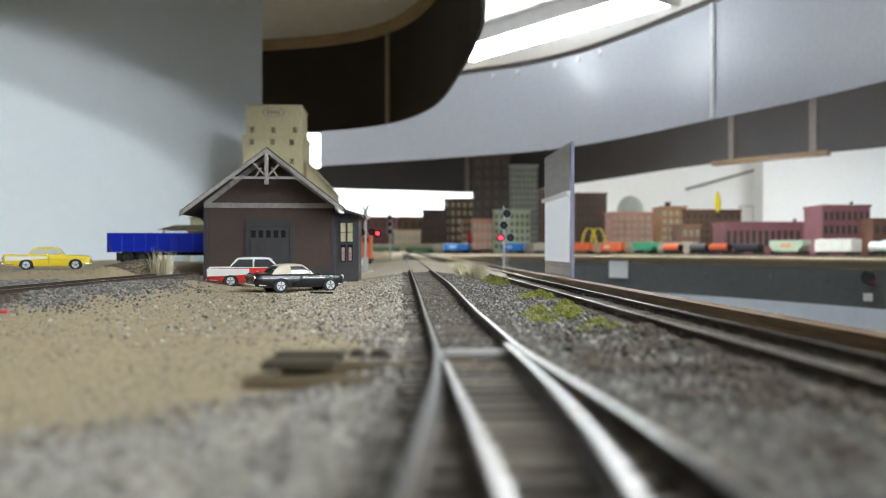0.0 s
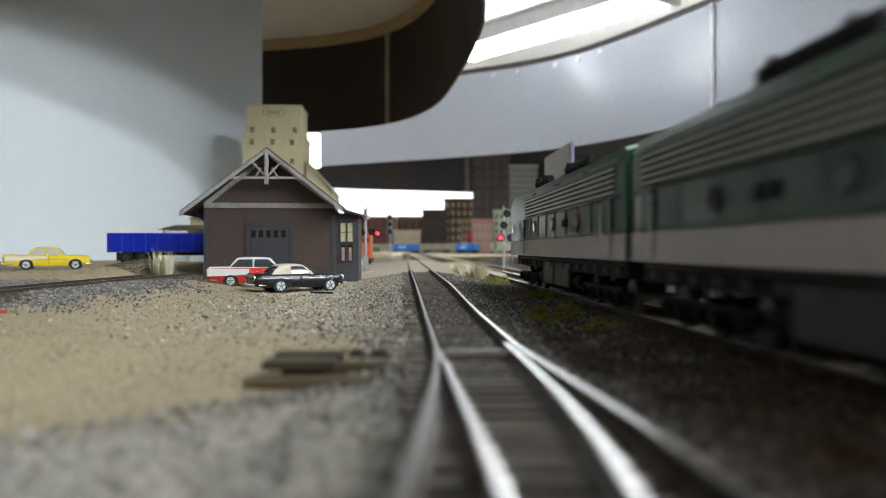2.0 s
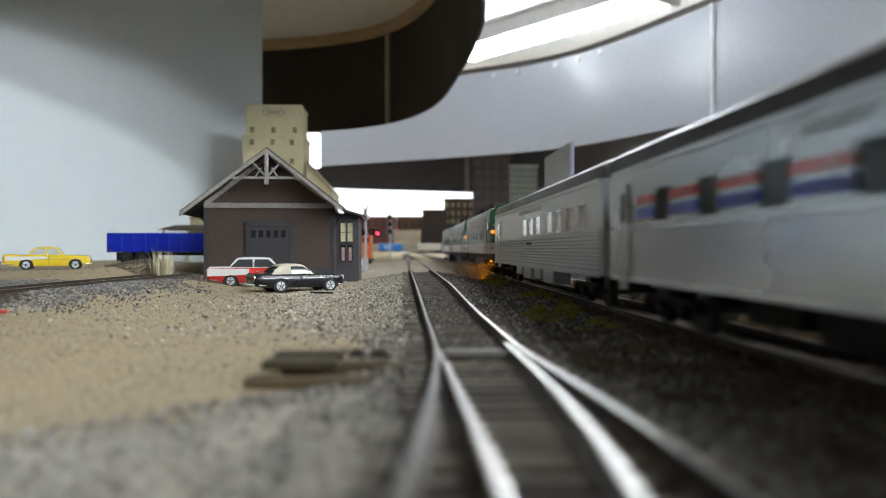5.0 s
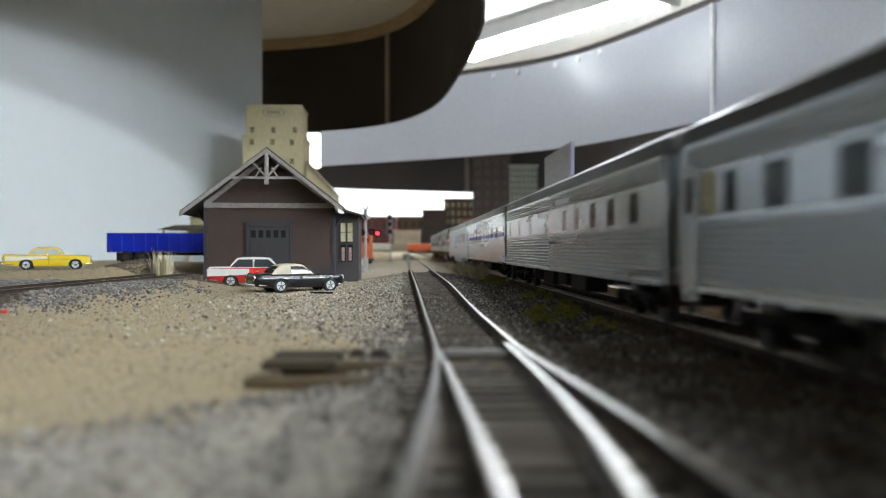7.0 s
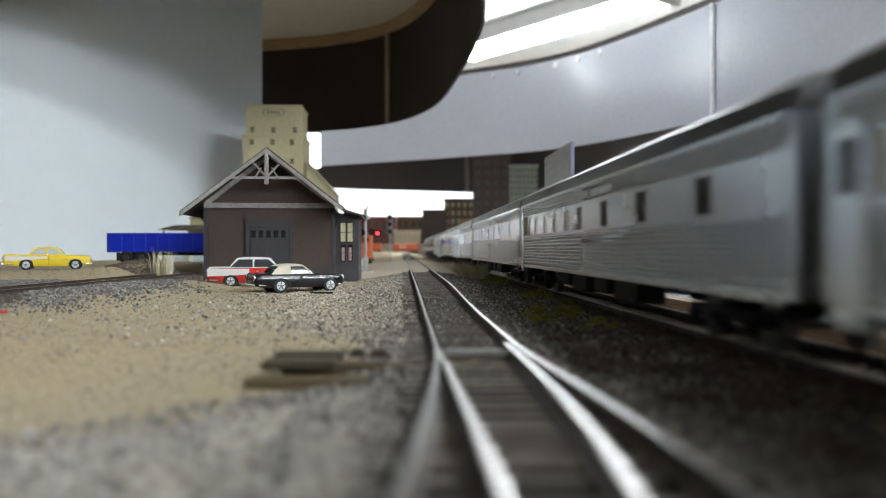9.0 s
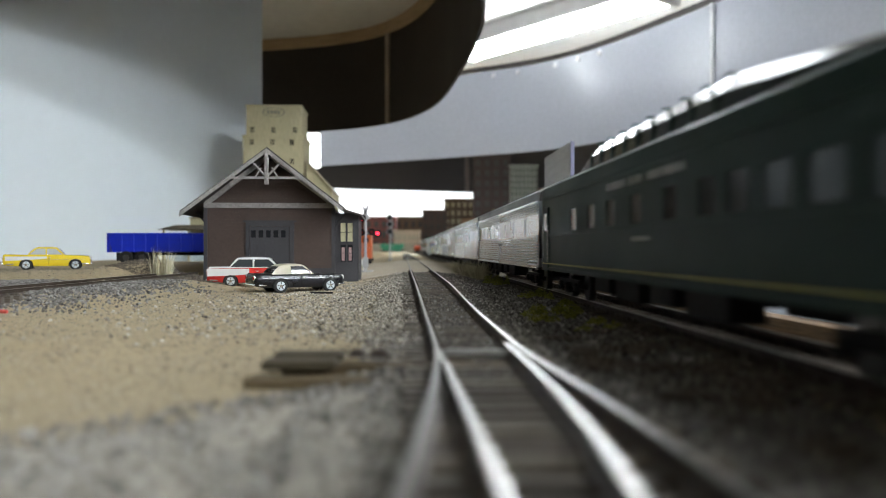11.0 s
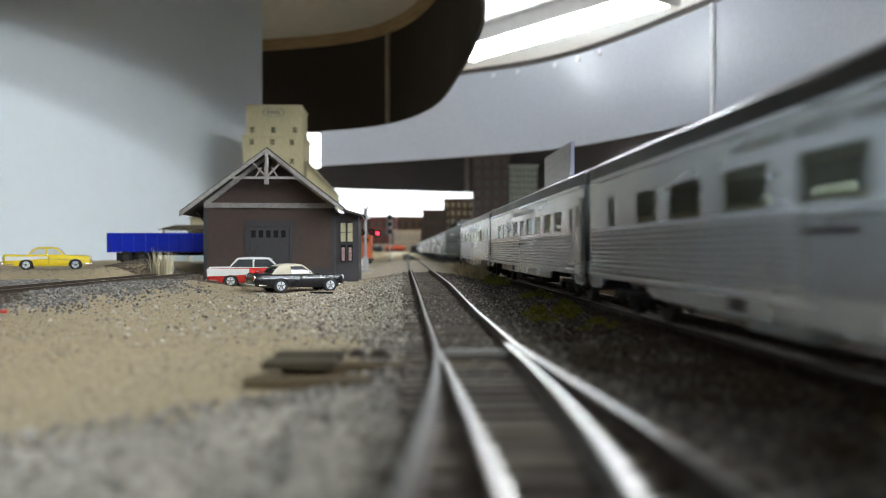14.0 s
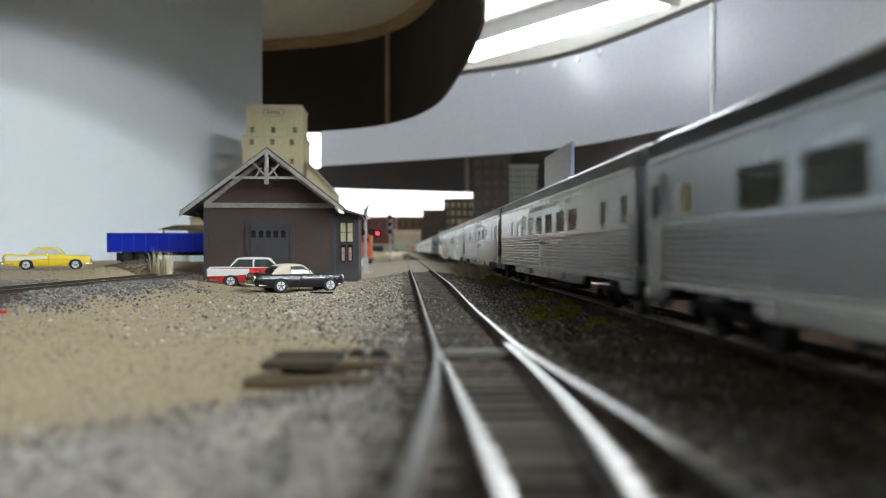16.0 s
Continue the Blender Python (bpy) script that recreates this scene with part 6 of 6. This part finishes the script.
# ---- valance trim ----
def upright(path, ratio, off, w, z0, z1, material, name, label):
    """A batten on a board along path, where the line of sight of that slope meets it."""
    i = min((j for j in range(1, len(path) - 1) if path[j].y > 1.05), key=lambda j: abs(path[j].x / path[j].y - ratio))
    a, b = path[i - 1], path[i + 1]
    d = (b - a).normalized()
    n = Vector((-d.y, d.x)) * off
    c = path[i] + n
    ob = part(name, box(bm_new(), -w, w, -0.003, 0.003, z0, z1, 0.001), material)
    ob.matrix_basis = pose(c.x, c.y, 0, 0, 0, math.degrees(math.atan2(d.y, d.x)))
    return tagged(ob, label, "trim", kind="structure")


M["batten"] = mat("pale_joint_strip", (0.40, 0.34, 0.28), 0.6, var=0.1, grain=150, bump=0.05)
upright(near_edge, -0.0645, 0.008, 0.008, VAL_LOW + 0.002, VAL_TOP, M["batten"], "trim_near", "tan joint strip on the dark valance")
upright(opp_edge, 0.3235, 0.004, 0.006, VAL_LOW + 0.004, VAL_TOP + 0.03, tint("white_joint_strip", (0.75, 0.76, 0.78), 0.4, bump=0), "trim_outer", "white joint strip on the grey valance")
for r in (0.031, 0.356, 0.4525):
    upright(far_edge, r, 0.008, 0.013, VAL_LOW + 0.003, VAL_TOP, tint("shaded_joint_strip", (0.16, 0.13, 0.11), 0.6), "trim_far", "tan joint strip on the dark valance")
tagged(part("rim_near", ribbon(bm_new(), offset_path(near_edge, -0.0055), VAL_TOP - 0.026, VAL_TOP + 0.003, 0.014), M["ply"], smooth=True), "bare plywood rim above the valance", "trim", kind="structure")
tagged(part("rim_far", ribbon(bm_new(), [q for q in far_edge if 0.325 < q.x / q.y < 0.475], VAL_LOW - 0.012, VAL_LOW + 0.006, 0.03), M["plyedge"]), "plywood cleat under the far valance, darkened for shade", "trim", kind="structure")
bolt = mesh_of(cyl(bm_new(), (0, -0.003, 0), (0, 0.003, 0), 0.0085, 14), "bolt", tint("bolt_zinc", (0.68, 0.69, 0.70), 0.3, metal=0.6, bump=0))
for k, r in enumerate((0.060, 0.094, 0.130, 0.165, 0.198, 0.322, 0.333)):
    i = min(range(1, len(opp_edge) - 1), key=lambda j: abs(opp_edge[j].x / opp_edge[j].y - r))
    d = (opp_edge[i + 1] - opp_edge[i - 1]).normalized()
    c = opp_edge[i] + Vector((-d.y, d.x)) * 0.004
    ob = tagged(new("bolt", bolt), "round bolt head along the valance's top edge", "bolt", group="valance bolts")
    ob.matrix_basis = pose(c.x, c.y, 0.629, 0, 0, math.degrees(math.atan2(d.y, d.x)))

# ---- far backdrop, lit from behind the far valance ----
tagged(part("backdrop_far", box(bm_new(), -2.6, 0.32, 6.30, 6.32, -0.02, 0.62), M["wall"]), "white backdrop board behind the city", "backdrop", kind="structure")
for x in (-1.15, 0.0 - 0.05):
    s = thing("strip_light", "glowing strip light hidden behind the far valance", "strip light", pose(x, 5.75, 0.60), group="strip lights")
    part("diffuser", box(bm_new(), -0.5, 0.30, -0.03, 0.03, -0.02, 0.0), M["strip"], s)
    part("housing", box(bm_new(), -0.51, 0.31, -0.035, 0.035, 0.0015, 0.03), M["white"], s)
    for q in (-0.4, 0.2):
        part("hanger", cyl(bm_new(), (q, 0, 0.03), (q, 0, 0.50), 0.004, 8), M["mast"], s)
for r in (-0.08, 0.03, 0.12, 0.27, 0.42):      # unseen strips added under the opposite deck, behind its valance, to light the city
    i = min(range(1, len(opp_edge) - 1), key=lambda j: abs(opp_edge[j].x / opp_edge[j].y - r))
    d = (opp_edge[i + 1] - opp_edge[i - 1]).normalized()
    c = opp_edge[i] - Vector((-d.y, d.x)) * 0.07
    s = thing("strip_light", "glowing strip light under the opposite deck", "strip light", pose(c.x, c.y, 0.612, 0, 0, math.degrees(math.atan2(d.y, d.x))), group="strip lights")
    part("diffuser", box(bm_new(), -0.30, 0.30, -0.026, 0.026, -0.012, 0.0), M["tube_mid"], s)
    part("housing", box(bm_new(), -0.31, 0.31, -0.03, 0.03, 0.0015, 0.036), M["white"], s)
tagged(part("light_panel", box(bm_new(), -0.622, -0.538, 3.60, 3.615, 0.376, 0.53, 0.004), tint("glowing_spot", (0.95, 0.98, 1.0), 0.5, var=0, bump=0, glow=1.6)), "added glowing panel for the bright spot beside the valance", "light panel")
# partition and rail of the room beyond
tagged(part("wall_partition", box(bm_new(), 0.9, 2.50, 6.60, 6.66, -1.1, 1.1), M["room"]), "white painted wall of the room beyond", "wall", kind="structure")
tagged(part("wall_side", box(bm_new(), 2.64, 4.2, 6.45, 6.51, -1.1, 1.1), M["room"]), "pale grey painted wall of the room beyond", "wall", kind="structure")
tagged(part("wall_corner", box(bm_new(), 2.50, 2.64, 6.40, 6.66, -1.1, 1.1, 0.004), M["room"]), "white painted wall corner in the room beyond", "wall", kind="structure")
tagged(part("handrail", cyl(bm_new(), (1.95, 6.592, 0.50), (2.56, 6.592, 0.67), 0.012, 10), tint("grey_rail_paint", (0.25, 0.24, 0.23), 0.5)), "grey sloping handrail on the far wall", "handrail")
fr = thing("picture_frame", "thin-framed pale picture on the wall", "picture", pose(2.44, 6.590, 0.295))
part("frame", box(bm_new(), -0.058, 0.058, 0.0, 0.01, -0.075, 0.075), tint("grey_frame", (0.4, 0.4, 0.42), 0.5), fr)
part("sheet", box(bm_new(), -0.050, 0.050, -0.003, 0.0015, -0.067, 0.067), M["white"], fr)


# ---- city ----
def city_building(label, px0, px1, ytop, d, col, rows, cols, depth=0.16, stripe=None, win=(0.05, 0.045, 0.04), name="city_building", parapet=True, cover=0.55):
    """A model building whose front spans two lines of sight at distance d."""
    x0, x1, z1 = (px0 - 784) / 1450 * d, (px1 - 784) / 1450 * d, 0.0195 + (440 - ytop) / 1450 * d
    w, h = x1 - x0, z1 + 0.0048
    b = thing(name, label, "model building", pose((x0 + x1) / 2, d, -0.0048), group="model city")
    key = "facade_%.2f_%.2f_%.2f" % col
    m = tint(key, col, 0.8, grain=120, stain=14, var=0.2, bump=0.1)
    part("wall", box(bm_new(), -w / 2, w / 2, 0, depth, 0, h), m, b)
    if parapet:
        part("cornice", box(bm_new(), -w / 2 - 0.004, w / 2 + 0.004, -0.005, depth + 0.004, h - 0.004, h + 0.006), m, b)
    if rows and cols:
        cw, rh = w / cols, (h - 0.03) / rows
        me = mesh_of(box(bm_new(), -cw * cover / 2, cw * cover / 2, -0.0015, 0.002, -rh * 0.3, rh * 0.3), "window", tint("city_window_%.2f" % win[0], win, 0.6, bump=0))
        si = mesh_of(box(bm_new(), -cw * cover / 2 - 0.001, cw * cover / 2 + 0.001, -0.004, 0.001, -rh * 0.36, -rh * 0.31), "sill", m)
        for i in range(cols):
            for j in range(rows):
                o = new("window", me)
                o.parent = b
                o.location = (-w / 2 + cw * (i + 0.5), 0, 0.02 + rh * (j + 0.5))
                q = new("sill", si)
                q.parent = o
    if stripe:
        part("shop_sign", box(bm_new(), -w * 0.42, w * 0.42, -0.008, -0.002, 0.03, 0.045), tint("sign_%.2f" % stripe[0], stripe, 0.6), b)
    return b


for args in (
    ("dark red brick warehouse", 632, 700, 384, 5.05, (0.16, 0.05, 0.04), 3, 5),
    ("low cream station building", 697, 743, 408, 4.88, (0.55, 0.45, 0.33), 2, 6),
    ("olive brown brick block", 700, 750, 384, 5.25, (0.13, 0.09, 0.05), 3, 4),
    ("dark brown tenement block", 748, 792, 372, 5.2, (0.08, 0.055, 0.045), 4, 4),
    ("stepped dark brown office block", 786, 838, 352, 5.4, (0.10, 0.075, 0.055), 6, 5),
    ("tan narrow brick tower", 818, 842, 388, 4.95, (0.32, 0.23, 0.15), 4, 3),
    ("tall dark brown skyscraper", 838, 903, 275, 4.50, (0.055, 0.035, 0.028), 9, 4, 0.06),
    ("pinkish brick shop building", 836, 872, 388, 4.47, (0.48, 0.24, 0.18), 3, 4, 0.02),
    ("low red kiosk building", 826, 852, 414, 4.62, (0.50, 0.05, 0.04), 1, 3, 0.05),
    ("grey-green tall office tower", 903, 952, 292, 4.42, (0.20, 0.21, 0.17), 14, 7, 0.06),
    ("pale green office building", 874, 938, 372, 4.36, (0.34, 0.38, 0.25), 5, 7, 0.05),
    ("tall brown brick tower", 948, 1000, 335, 5.2, (0.12, 0.07, 0.05), 8, 5),
    ("dark brown brick loft building", 1018, 1074, 342, 4.6, (0.10, 0.055, 0.04), 7, 6),
    ("pink and cream brick hotel", 1082, 1166, 376, 4.1, (0.47, 0.25, 0.19), 5, 7),
    ("orange-brown brick office block", 1171, 1215, 366, 3.85, (0.36, 0.19, 0.10), 5, 4),
    ("dark brown factory block", 1213, 1312, 372, 3.8, (0.15, 0.08, 0.05), 5, 9),
    ("brown brick shop building", 1207, 1240, 398, 3.62, (0.30, 0.17, 0.12), 2, 3),
    ("long maroon brick mill", 1284, 1440, 394, 3.35, (0.29, 0.13, 0.145), 1, 14),
    ("maroon mill with a sawtooth parapet", 1440, 1470, 400, 3.25, (0.26, 0.07, 0.09), 2, 3),
    ("tall maroon brick mill", 1456, 1540, 364, 3.1, (0.27, 0.115, 0.13), 3, 8),
    ("dark brown brick shed", 1545, 1600, 388, 3.0, (0.17, 0.08, 0.05), 2, 4),
):
    pale = any(q in args[0] for q in ("green", "hotel", "cream", "shop", "office block"))
    city_building(*args, win=(0.09, 0.095, 0.075) if "green" in args[0] else (0.42, 0.40, 0.30) if pale else (0.05, 0.045, 0.04))
# details on the roofs
wt = thing("storage_dome", "grey ribbed dome behind the hotel", "dome", pose(0.995, 4.35, -0.0048))
bm = bm_new()
loft(bm, [[(0.072 * math.cos(2 * math.pi * i / 24) * math.cos(e), 0.072 * math.sin(2 * math.pi * i / 24) * math.cos(e), 0.225 + 0.085 * math.sin(e)) for i in range(24)] for e in (0, 0.35, 0.7, 1.05, 1.35, 1.5)])
part("dome_shell", bm, tint("dull_grey_green", (0.24, 0.26, 0.22), 0.5, var=0.1), wt, smooth=True)
part("drum", cyl(bm_new(), (0, 0, 0), (0, 0, 0.225), 0.072, 24), M["dull_grey_green"], wt, smooth=True)
sg = thing("yellow_roof_sign", "tall yellow flame-shaped roof sign", "sign", pose(1.268, 3.78, 0.190))
part("blade", loft(bm_new(), [[(w * math.cos(2 * math.pi * i / 10), w * 0.4 * math.sin(2 * math.pi * i / 10), z) for i in range(10)] for w, z in ((0.006, 0), (0.013, 0.025), (0.016, 0.05), (0.010, 0.078), (0.002, 0.10))]), tint("sign_yellow", (0.75, 0.60, 0.02), 0.5), sg, smooth=True)
part("stem", cyl(bm_new(), (0, 0, -0.025), (0, 0, 0.002), 0.003, 8), M["under"], sg)
ya = thing("yellow_arch", "yellow double arch sign beside the tracks", "sign", pose(0.745, 4.05, -0.0048))
for k in (-1, 1):
    bm = bm_new()
    pts = [Vector((k * 0.022 + 0.034 * math.cos(math.pi * i / 12), 0, 0.045 + 0.085 * math.sin(math.pi * i / 12))) for i in range(13)]
    pts = [Vector((pts[0].x, 0, 0.0))] + pts + [Vector((pts[-1].x, 0, 0.0))]
    loft(bm, [[(p.x + 0.005 * c, 0.004 * s, p.z) if 0 < i < len(pts) - 1 else (p.x + 0.005 * c, 0.004 * s, p.z) for c, s in ((1, 1), (1, -1), (-1, -1), (-1, 1))] for i, p in enumerate(pts)])
    part("arch", bm, M["sign_yellow"], ya)
bb = thing("round_billboard", "round red and white billboard", "sign", pose(1.07, 3.95, -0.0048))
part("disc", cyl(bm_new(), (0, 0, 0.075), (0, 0.006, 0.075), 0.028, 24), M["white"], bb)
part("ring", cyl(bm_new(), (0, -0.002, 0.075), (0, 0.002, 0.075), 0.019, 24), tint("billboard_orange", (0.62, 0.25, 0.06), 0.6), bb)
part("post", cyl(bm_new(), (0, 0.004, 0), (0, 0.004, 0.055), 0.003, 8), M["under"], bb)
rt = thing("roof_tank", "dark water tank on a roof", "water tank", pose(1.075, 3.92, 0.2110))
part("barrel", cyl(bm_new(), (0, 0, 0.010), (0, 0, 0.034), 0.013, 16), M["under"], rt, smooth=True)
for s in (-1, 1):
    part("leg", cyl(bm_new(), (s * 0.009, 0, 0), (s * 0.009, 0, 0.012), 0.0015, 6), M["under"], rt)
for x, y, z in ((1.575, 3.16, 0.178), (1.46, 3.40, 0.121), (1.72, 3.16, 0.176)):
    v = thing("roof_vent", "small dark roof vent", "roof vent", pose(x, y, z), group="roof vents")
    part("pipe", cyl(bm_new(), (0, 0, 0), (0, 0, 0.018), 0.0035, 10), M["under"], v)
    part("cap", cyl(bm_new(), (0, 0, 0.018), (0, 0, 0.024), 0.0065, 10), M["under"], v)

# ---- freight train across the aisle ----
fpath = smooth_curve([(-3.0, 4.60), (-2.0, 4.64), (-1.25, 4.66), (-0.40, 4.64), (-0.012, 4.56), (0.33, 4.34), (0.635, 3.95), (0.865, 3.55), (1.06, 3.05), (1.19, 2.50), (1.235, 2.0), (1.27, 1.4), (1.32, 0.7), (1.36, 0.0)], 0.02)
cum = [0.0]
for a_, b_ in zip(fpath, fpath[1:]):
    cum.append(cum[-1] + (b_ - a_).length)


def along(u):
    i = min(max(int(np.searchsorted(cum, u)) - 1, 0), len(fpath) - 2)
    t = (u - cum[i]) / (cum[i + 1] - cum[i])
    d = fpath[i + 1] - fpath[i]
    return fpath[i] + d * t, math.degrees(math.atan2(d.y, d.x))


def at_sight(px):
    """Arc length at which the path crosses a line of sight."""
    return min(range(len(fpath)), key=lambda i: abs((px - 784) / 1450 - fpath[i].x / fpath[i].y) if fpath[i].y > 0.5 else 9)


track_far = thing("track_far", "curved main track across the aisle", "railway track", kind="structure")
fp2 = [q for q in fpath]
for s in (-1, 1):
    part("rail", rail_mesh(bm_new(), offset_path(fp2, s * GAUGE / 2), 0.0005), M["rail"], track_far)
bm = bm_new()
u = 0.02
vv, ff = [], []
while u < cum[-1]:
    p, a = along(u)
    m = pose(p.x, p.y, 0.0005, 0, 0, a + 90)
    o = len(vv)
    vv += [m @ v.co for v in TIE.vertices]
    ff += [tuple(i + o for i in f.vertices) for f in TIE.polygons]
    u += 0.0075
bm.free()
me = bpy.data.meshes.new("far_sleepers")
me.from_pydata(vv, [], ff)
me.materials.append(M["tie"])
ob = new("far_sleepers", me)
ob.parent = track_far
ob["kind"] = "stuff"


tagged(part("retaining_wall", ribbon(bm_new(), offset_path([q for q in fpath if q.y > 3.3 and q.x > -1.6], -0.055), -0.006, 0.050, 0.02), tint("beige_concrete", (0.42, 0.36, 0.27), 0.8, grain=120)), "low beige retaining wall behind the freight track", "wall", kind="structure")


def freight_car(style, col, L, extra=None):
    """A freight car lying along x."""
    names = dict(box="boxcar", tank="tank_car", gondola="gondola_car", flat="flat_car", hopper="covered_hopper")
    words = dict(box="boxcar with a ribbed side and sliding door", tank="round tank car with a dome", gondola="open gondola with ribbed sides", flat="low flat car with stakes", hopper="covered hopper with sloped ends")
    c = thing(names[style], col[0] + " " + words[style], "freight car", group="cars of the freight train")
    m = tint("freight_" + col[0].replace(" ", "_"), col[1], 0.5, var=0.15, grain=300, stain=40, bump=0.05)
    h, W = L / 2 - 0.006, 0.0165
    part("underframe", box(bm_new(), -h, h, -0.012, 0.012, 0.0085, 0.0115), M["under"], c)
    if style == "box":
        part("body", box(bm_new(), -h, h, -W, W, 0.0115, 0.0480, 0.0005), m, c)
        part("roof", prism(bm_new(), [(-W - 0.0006, 0.0480), (0, 0.0505), (W + 0.0006, 0.0480)], 0, -h - 0.001, h + 0.001), m, c)
        for s in (-1, 1):
            dr = part("door", box(bm_new(), -0.016, 0.016, *sorted((s * W, s * (W + 0.0012))), 0.0125, 0.0470, 0.0003), m, c)
            bm = bm_new()
            for k in range(9):
                x = -h + 0.006 + k * (2 * h - 0.012) / 8
                if abs(x) > 0.02:
                    box(bm, x - 0.0006, x + 0.0006, *sorted((s * W, s * (W + 0.0008))), 0.012, 0.0475)
            part("side_rib", bm, m, c)
            if extra:
                part("emblem", box(bm_new(), -h * 0.55, h * 0.05, *sorted((s * (W + 0.001), s * (W + 0.0016))), 0.024, 0.038), tint("emblem_%.2f" % extra[0], extra, 0.5), c, "plain painted emblem block")
    elif style == "tank":
        bm = cyl(bm_new(), (-h + 0.003, 0, 0.0260), (h - 0.003, 0, 0.0260), 0.0145, 22)
        part("tank", bm, m, c, smooth=True)
        for s in (-1, 1):
            part("tank_end", cyl(bm_new(), (s * (h - 0.003), 0, 0.0260), (s * h, 0, 0.0260), 0.0145, 22, 0.009), M["under"] if extra else m, c, smooth=True)
        part("dome", cyl(bm_new(), (0, 0, 0.0395), (0, 0, 0.0450), 0.0055, 16), m, c, smooth=True)
        part("saddle", box(bm_new(), -h * 0.7, h * 0.7, -0.010, 0.010, 0.0115, 0.0150), M["under"], c)
    elif style == "gondola":
        bm = bm_new()
        for s in (-1, 1):
            box(bm, -h, h, *sorted((s * W, s * (W - 0.001))), 0.0115, 0.0300)
            box(bm, *sorted((s * h, s * (h - 0.001))), -W, W, 0.0115, 0.0300)
        part("body", bm, m, c)
        part("load", box(bm_new(), -h + 0.002, h - 0.002, -W + 0.0015, W - 0.0015, 0.0118, 0.0255, 0.003), tint("coal_load", (0.03, 0.03, 0.03), 0.9), c, "dark heaped load")
        bm = bm_new()
        for s in (-1, 1):
            for k in range(11):
                x = -h + 0.004 + k * (2 * h - 0.008) / 10
                box(bm, x - 0.0008, x + 0.0008, *sorted((s * W, s * (W + 0.001))), 0.0115, 0.0300)
        part("side_rib", bm, m, c)
    elif style == "hopper":
        part("body", prism(bm_new(), [(-h, 0.0460), (h, 0.0460), (h, 0.030), (h * 0.72, 0.0115), (-h * 0.72, 0.0115), (-h, 0.030)], 1, -W, W), m, c)
        part("roof", box(bm_new(), -h, h, -W * 0.8, W * 0.8, 0.0462, 0.0485, 0.001), m, c)
        if extra:
            for s in (-1, 1):
                part("emblem", box(bm_new(), -h * 0.3, h * 0.35, *sorted((s * W, s * (W + 0.0008))), 0.024, 0.038), tint("emblem_%.2f" % extra[0], extra, 0.5), c, "plain painted emblem block")
        bm = bm_new()
        for s in (-1, 1):
            for k in range(9):
                x = -h * 0.7 + k * h * 1.4 / 8
                box(bm, x - 0.0005, x + 0.0005, *sorted((s * W, s * (W + 0.0006))), 0.012, 0.0455)
        part("side_rib", bm, m, c)
    else:
        part("bed", box(bm_new(), -h, h, -W, W, 0.0115, 0.0150, 0.0004), m, c)
        for k in range(7):
            x = -h + 0.006 + k * (2 * h - 0.012) / 6
            part("stake", box(bm_new(), x - 0.001, x + 0.001, -W - 0.001, -W + 0.001, 0.0115, 0.0200), m, c)
    for s in (-1, 1):
        t = truck(c, 0, 2, 0.022)
        t.matrix_basis = pose(s * (h - 0.018), 0, 0, 0, 0, 90)
        part("coupler", box(bm_new(), *sorted((s * h, s * (h + 0.006))), -0.0015, 0.0015, 0.007, 0.010), M["under"], c)
    return c


BLUE, ORANGE, GREEN = ("bright blue", (0.03, 0.20, 0.62)), ("orange", (0.72, 0.14, 0.04)), ("mid green", (0.05, 0.30, 0.16))
consist = [
    (648, "gondola", ("dark green", (0.09, 0.20, 0.08)), 0.20, None), (690, "gondola", ("dark green", (0.09, 0.20, 0.08)), 0.16, None), (742, "gondola", ("dark green", (0.09, 0.20, 0.08)), 0.165, None),
    (807, "box", BLUE, 0.16, (0.45, 0.62, 0.8)), (862, "flat", ("rusty brown", (0.25, 0.12, 0.06)), 0.17, None), (909, "box", BLUE, 0.14, (0.45, 0.62, 0.8)),
    (964, "box", ("cream", (0.62, 0.58, 0.46)), 0.15, None), (1030, "box", ORANGE, 0.16, None), (1084, "box", ORANGE, 0.15, (0.8, 0.55, 0.45)), (1141, "hopper", GREEN, 0.142, None),
    (1190, "tank", ("orange red", (0.60, 0.10, 0.03)), 0.115, (1,)), (1236, "tank", ("dark grey", (0.06, 0.06, 0.07)), 0.115, (1,)), (1274, "tank", ("orange red", (0.60, 0.10, 0.03)), 0.125, (1,)),
    (1326, "tank", ("black", (0.03, 0.03, 0.035)), 0.16, None), (1396, "hopper", ("pale green", (0.42, 0.50, 0.38)), 0.185, (0.62, 0.28, 0.16)), (1482, "box", ("off-white", (0.66, 0.65, 0.60)), 0.190, None),
    (1562, "tank", ("white", (0.65, 0.67, 0.68)), 0.12, None),
]
for px, style, col, L, extra in consist:
    c = freight_car(style, col, L, extra)
    u0 = cum[at_sight(px)]
    rows = []
    for t in [0.0, 0.1] + [0.5 * k for k in range(1, 32)] + [15.9, 16.0]:
        p, a = along(u0 - 0.152 * t)
        rows.append((t, pose(p.x, p.y, 0.0006, 0, 0, a)))
    MOVES.append((c, rows))


def motions():
    for ob, rows in MOVES:
        walk(ob, rows)


motions()
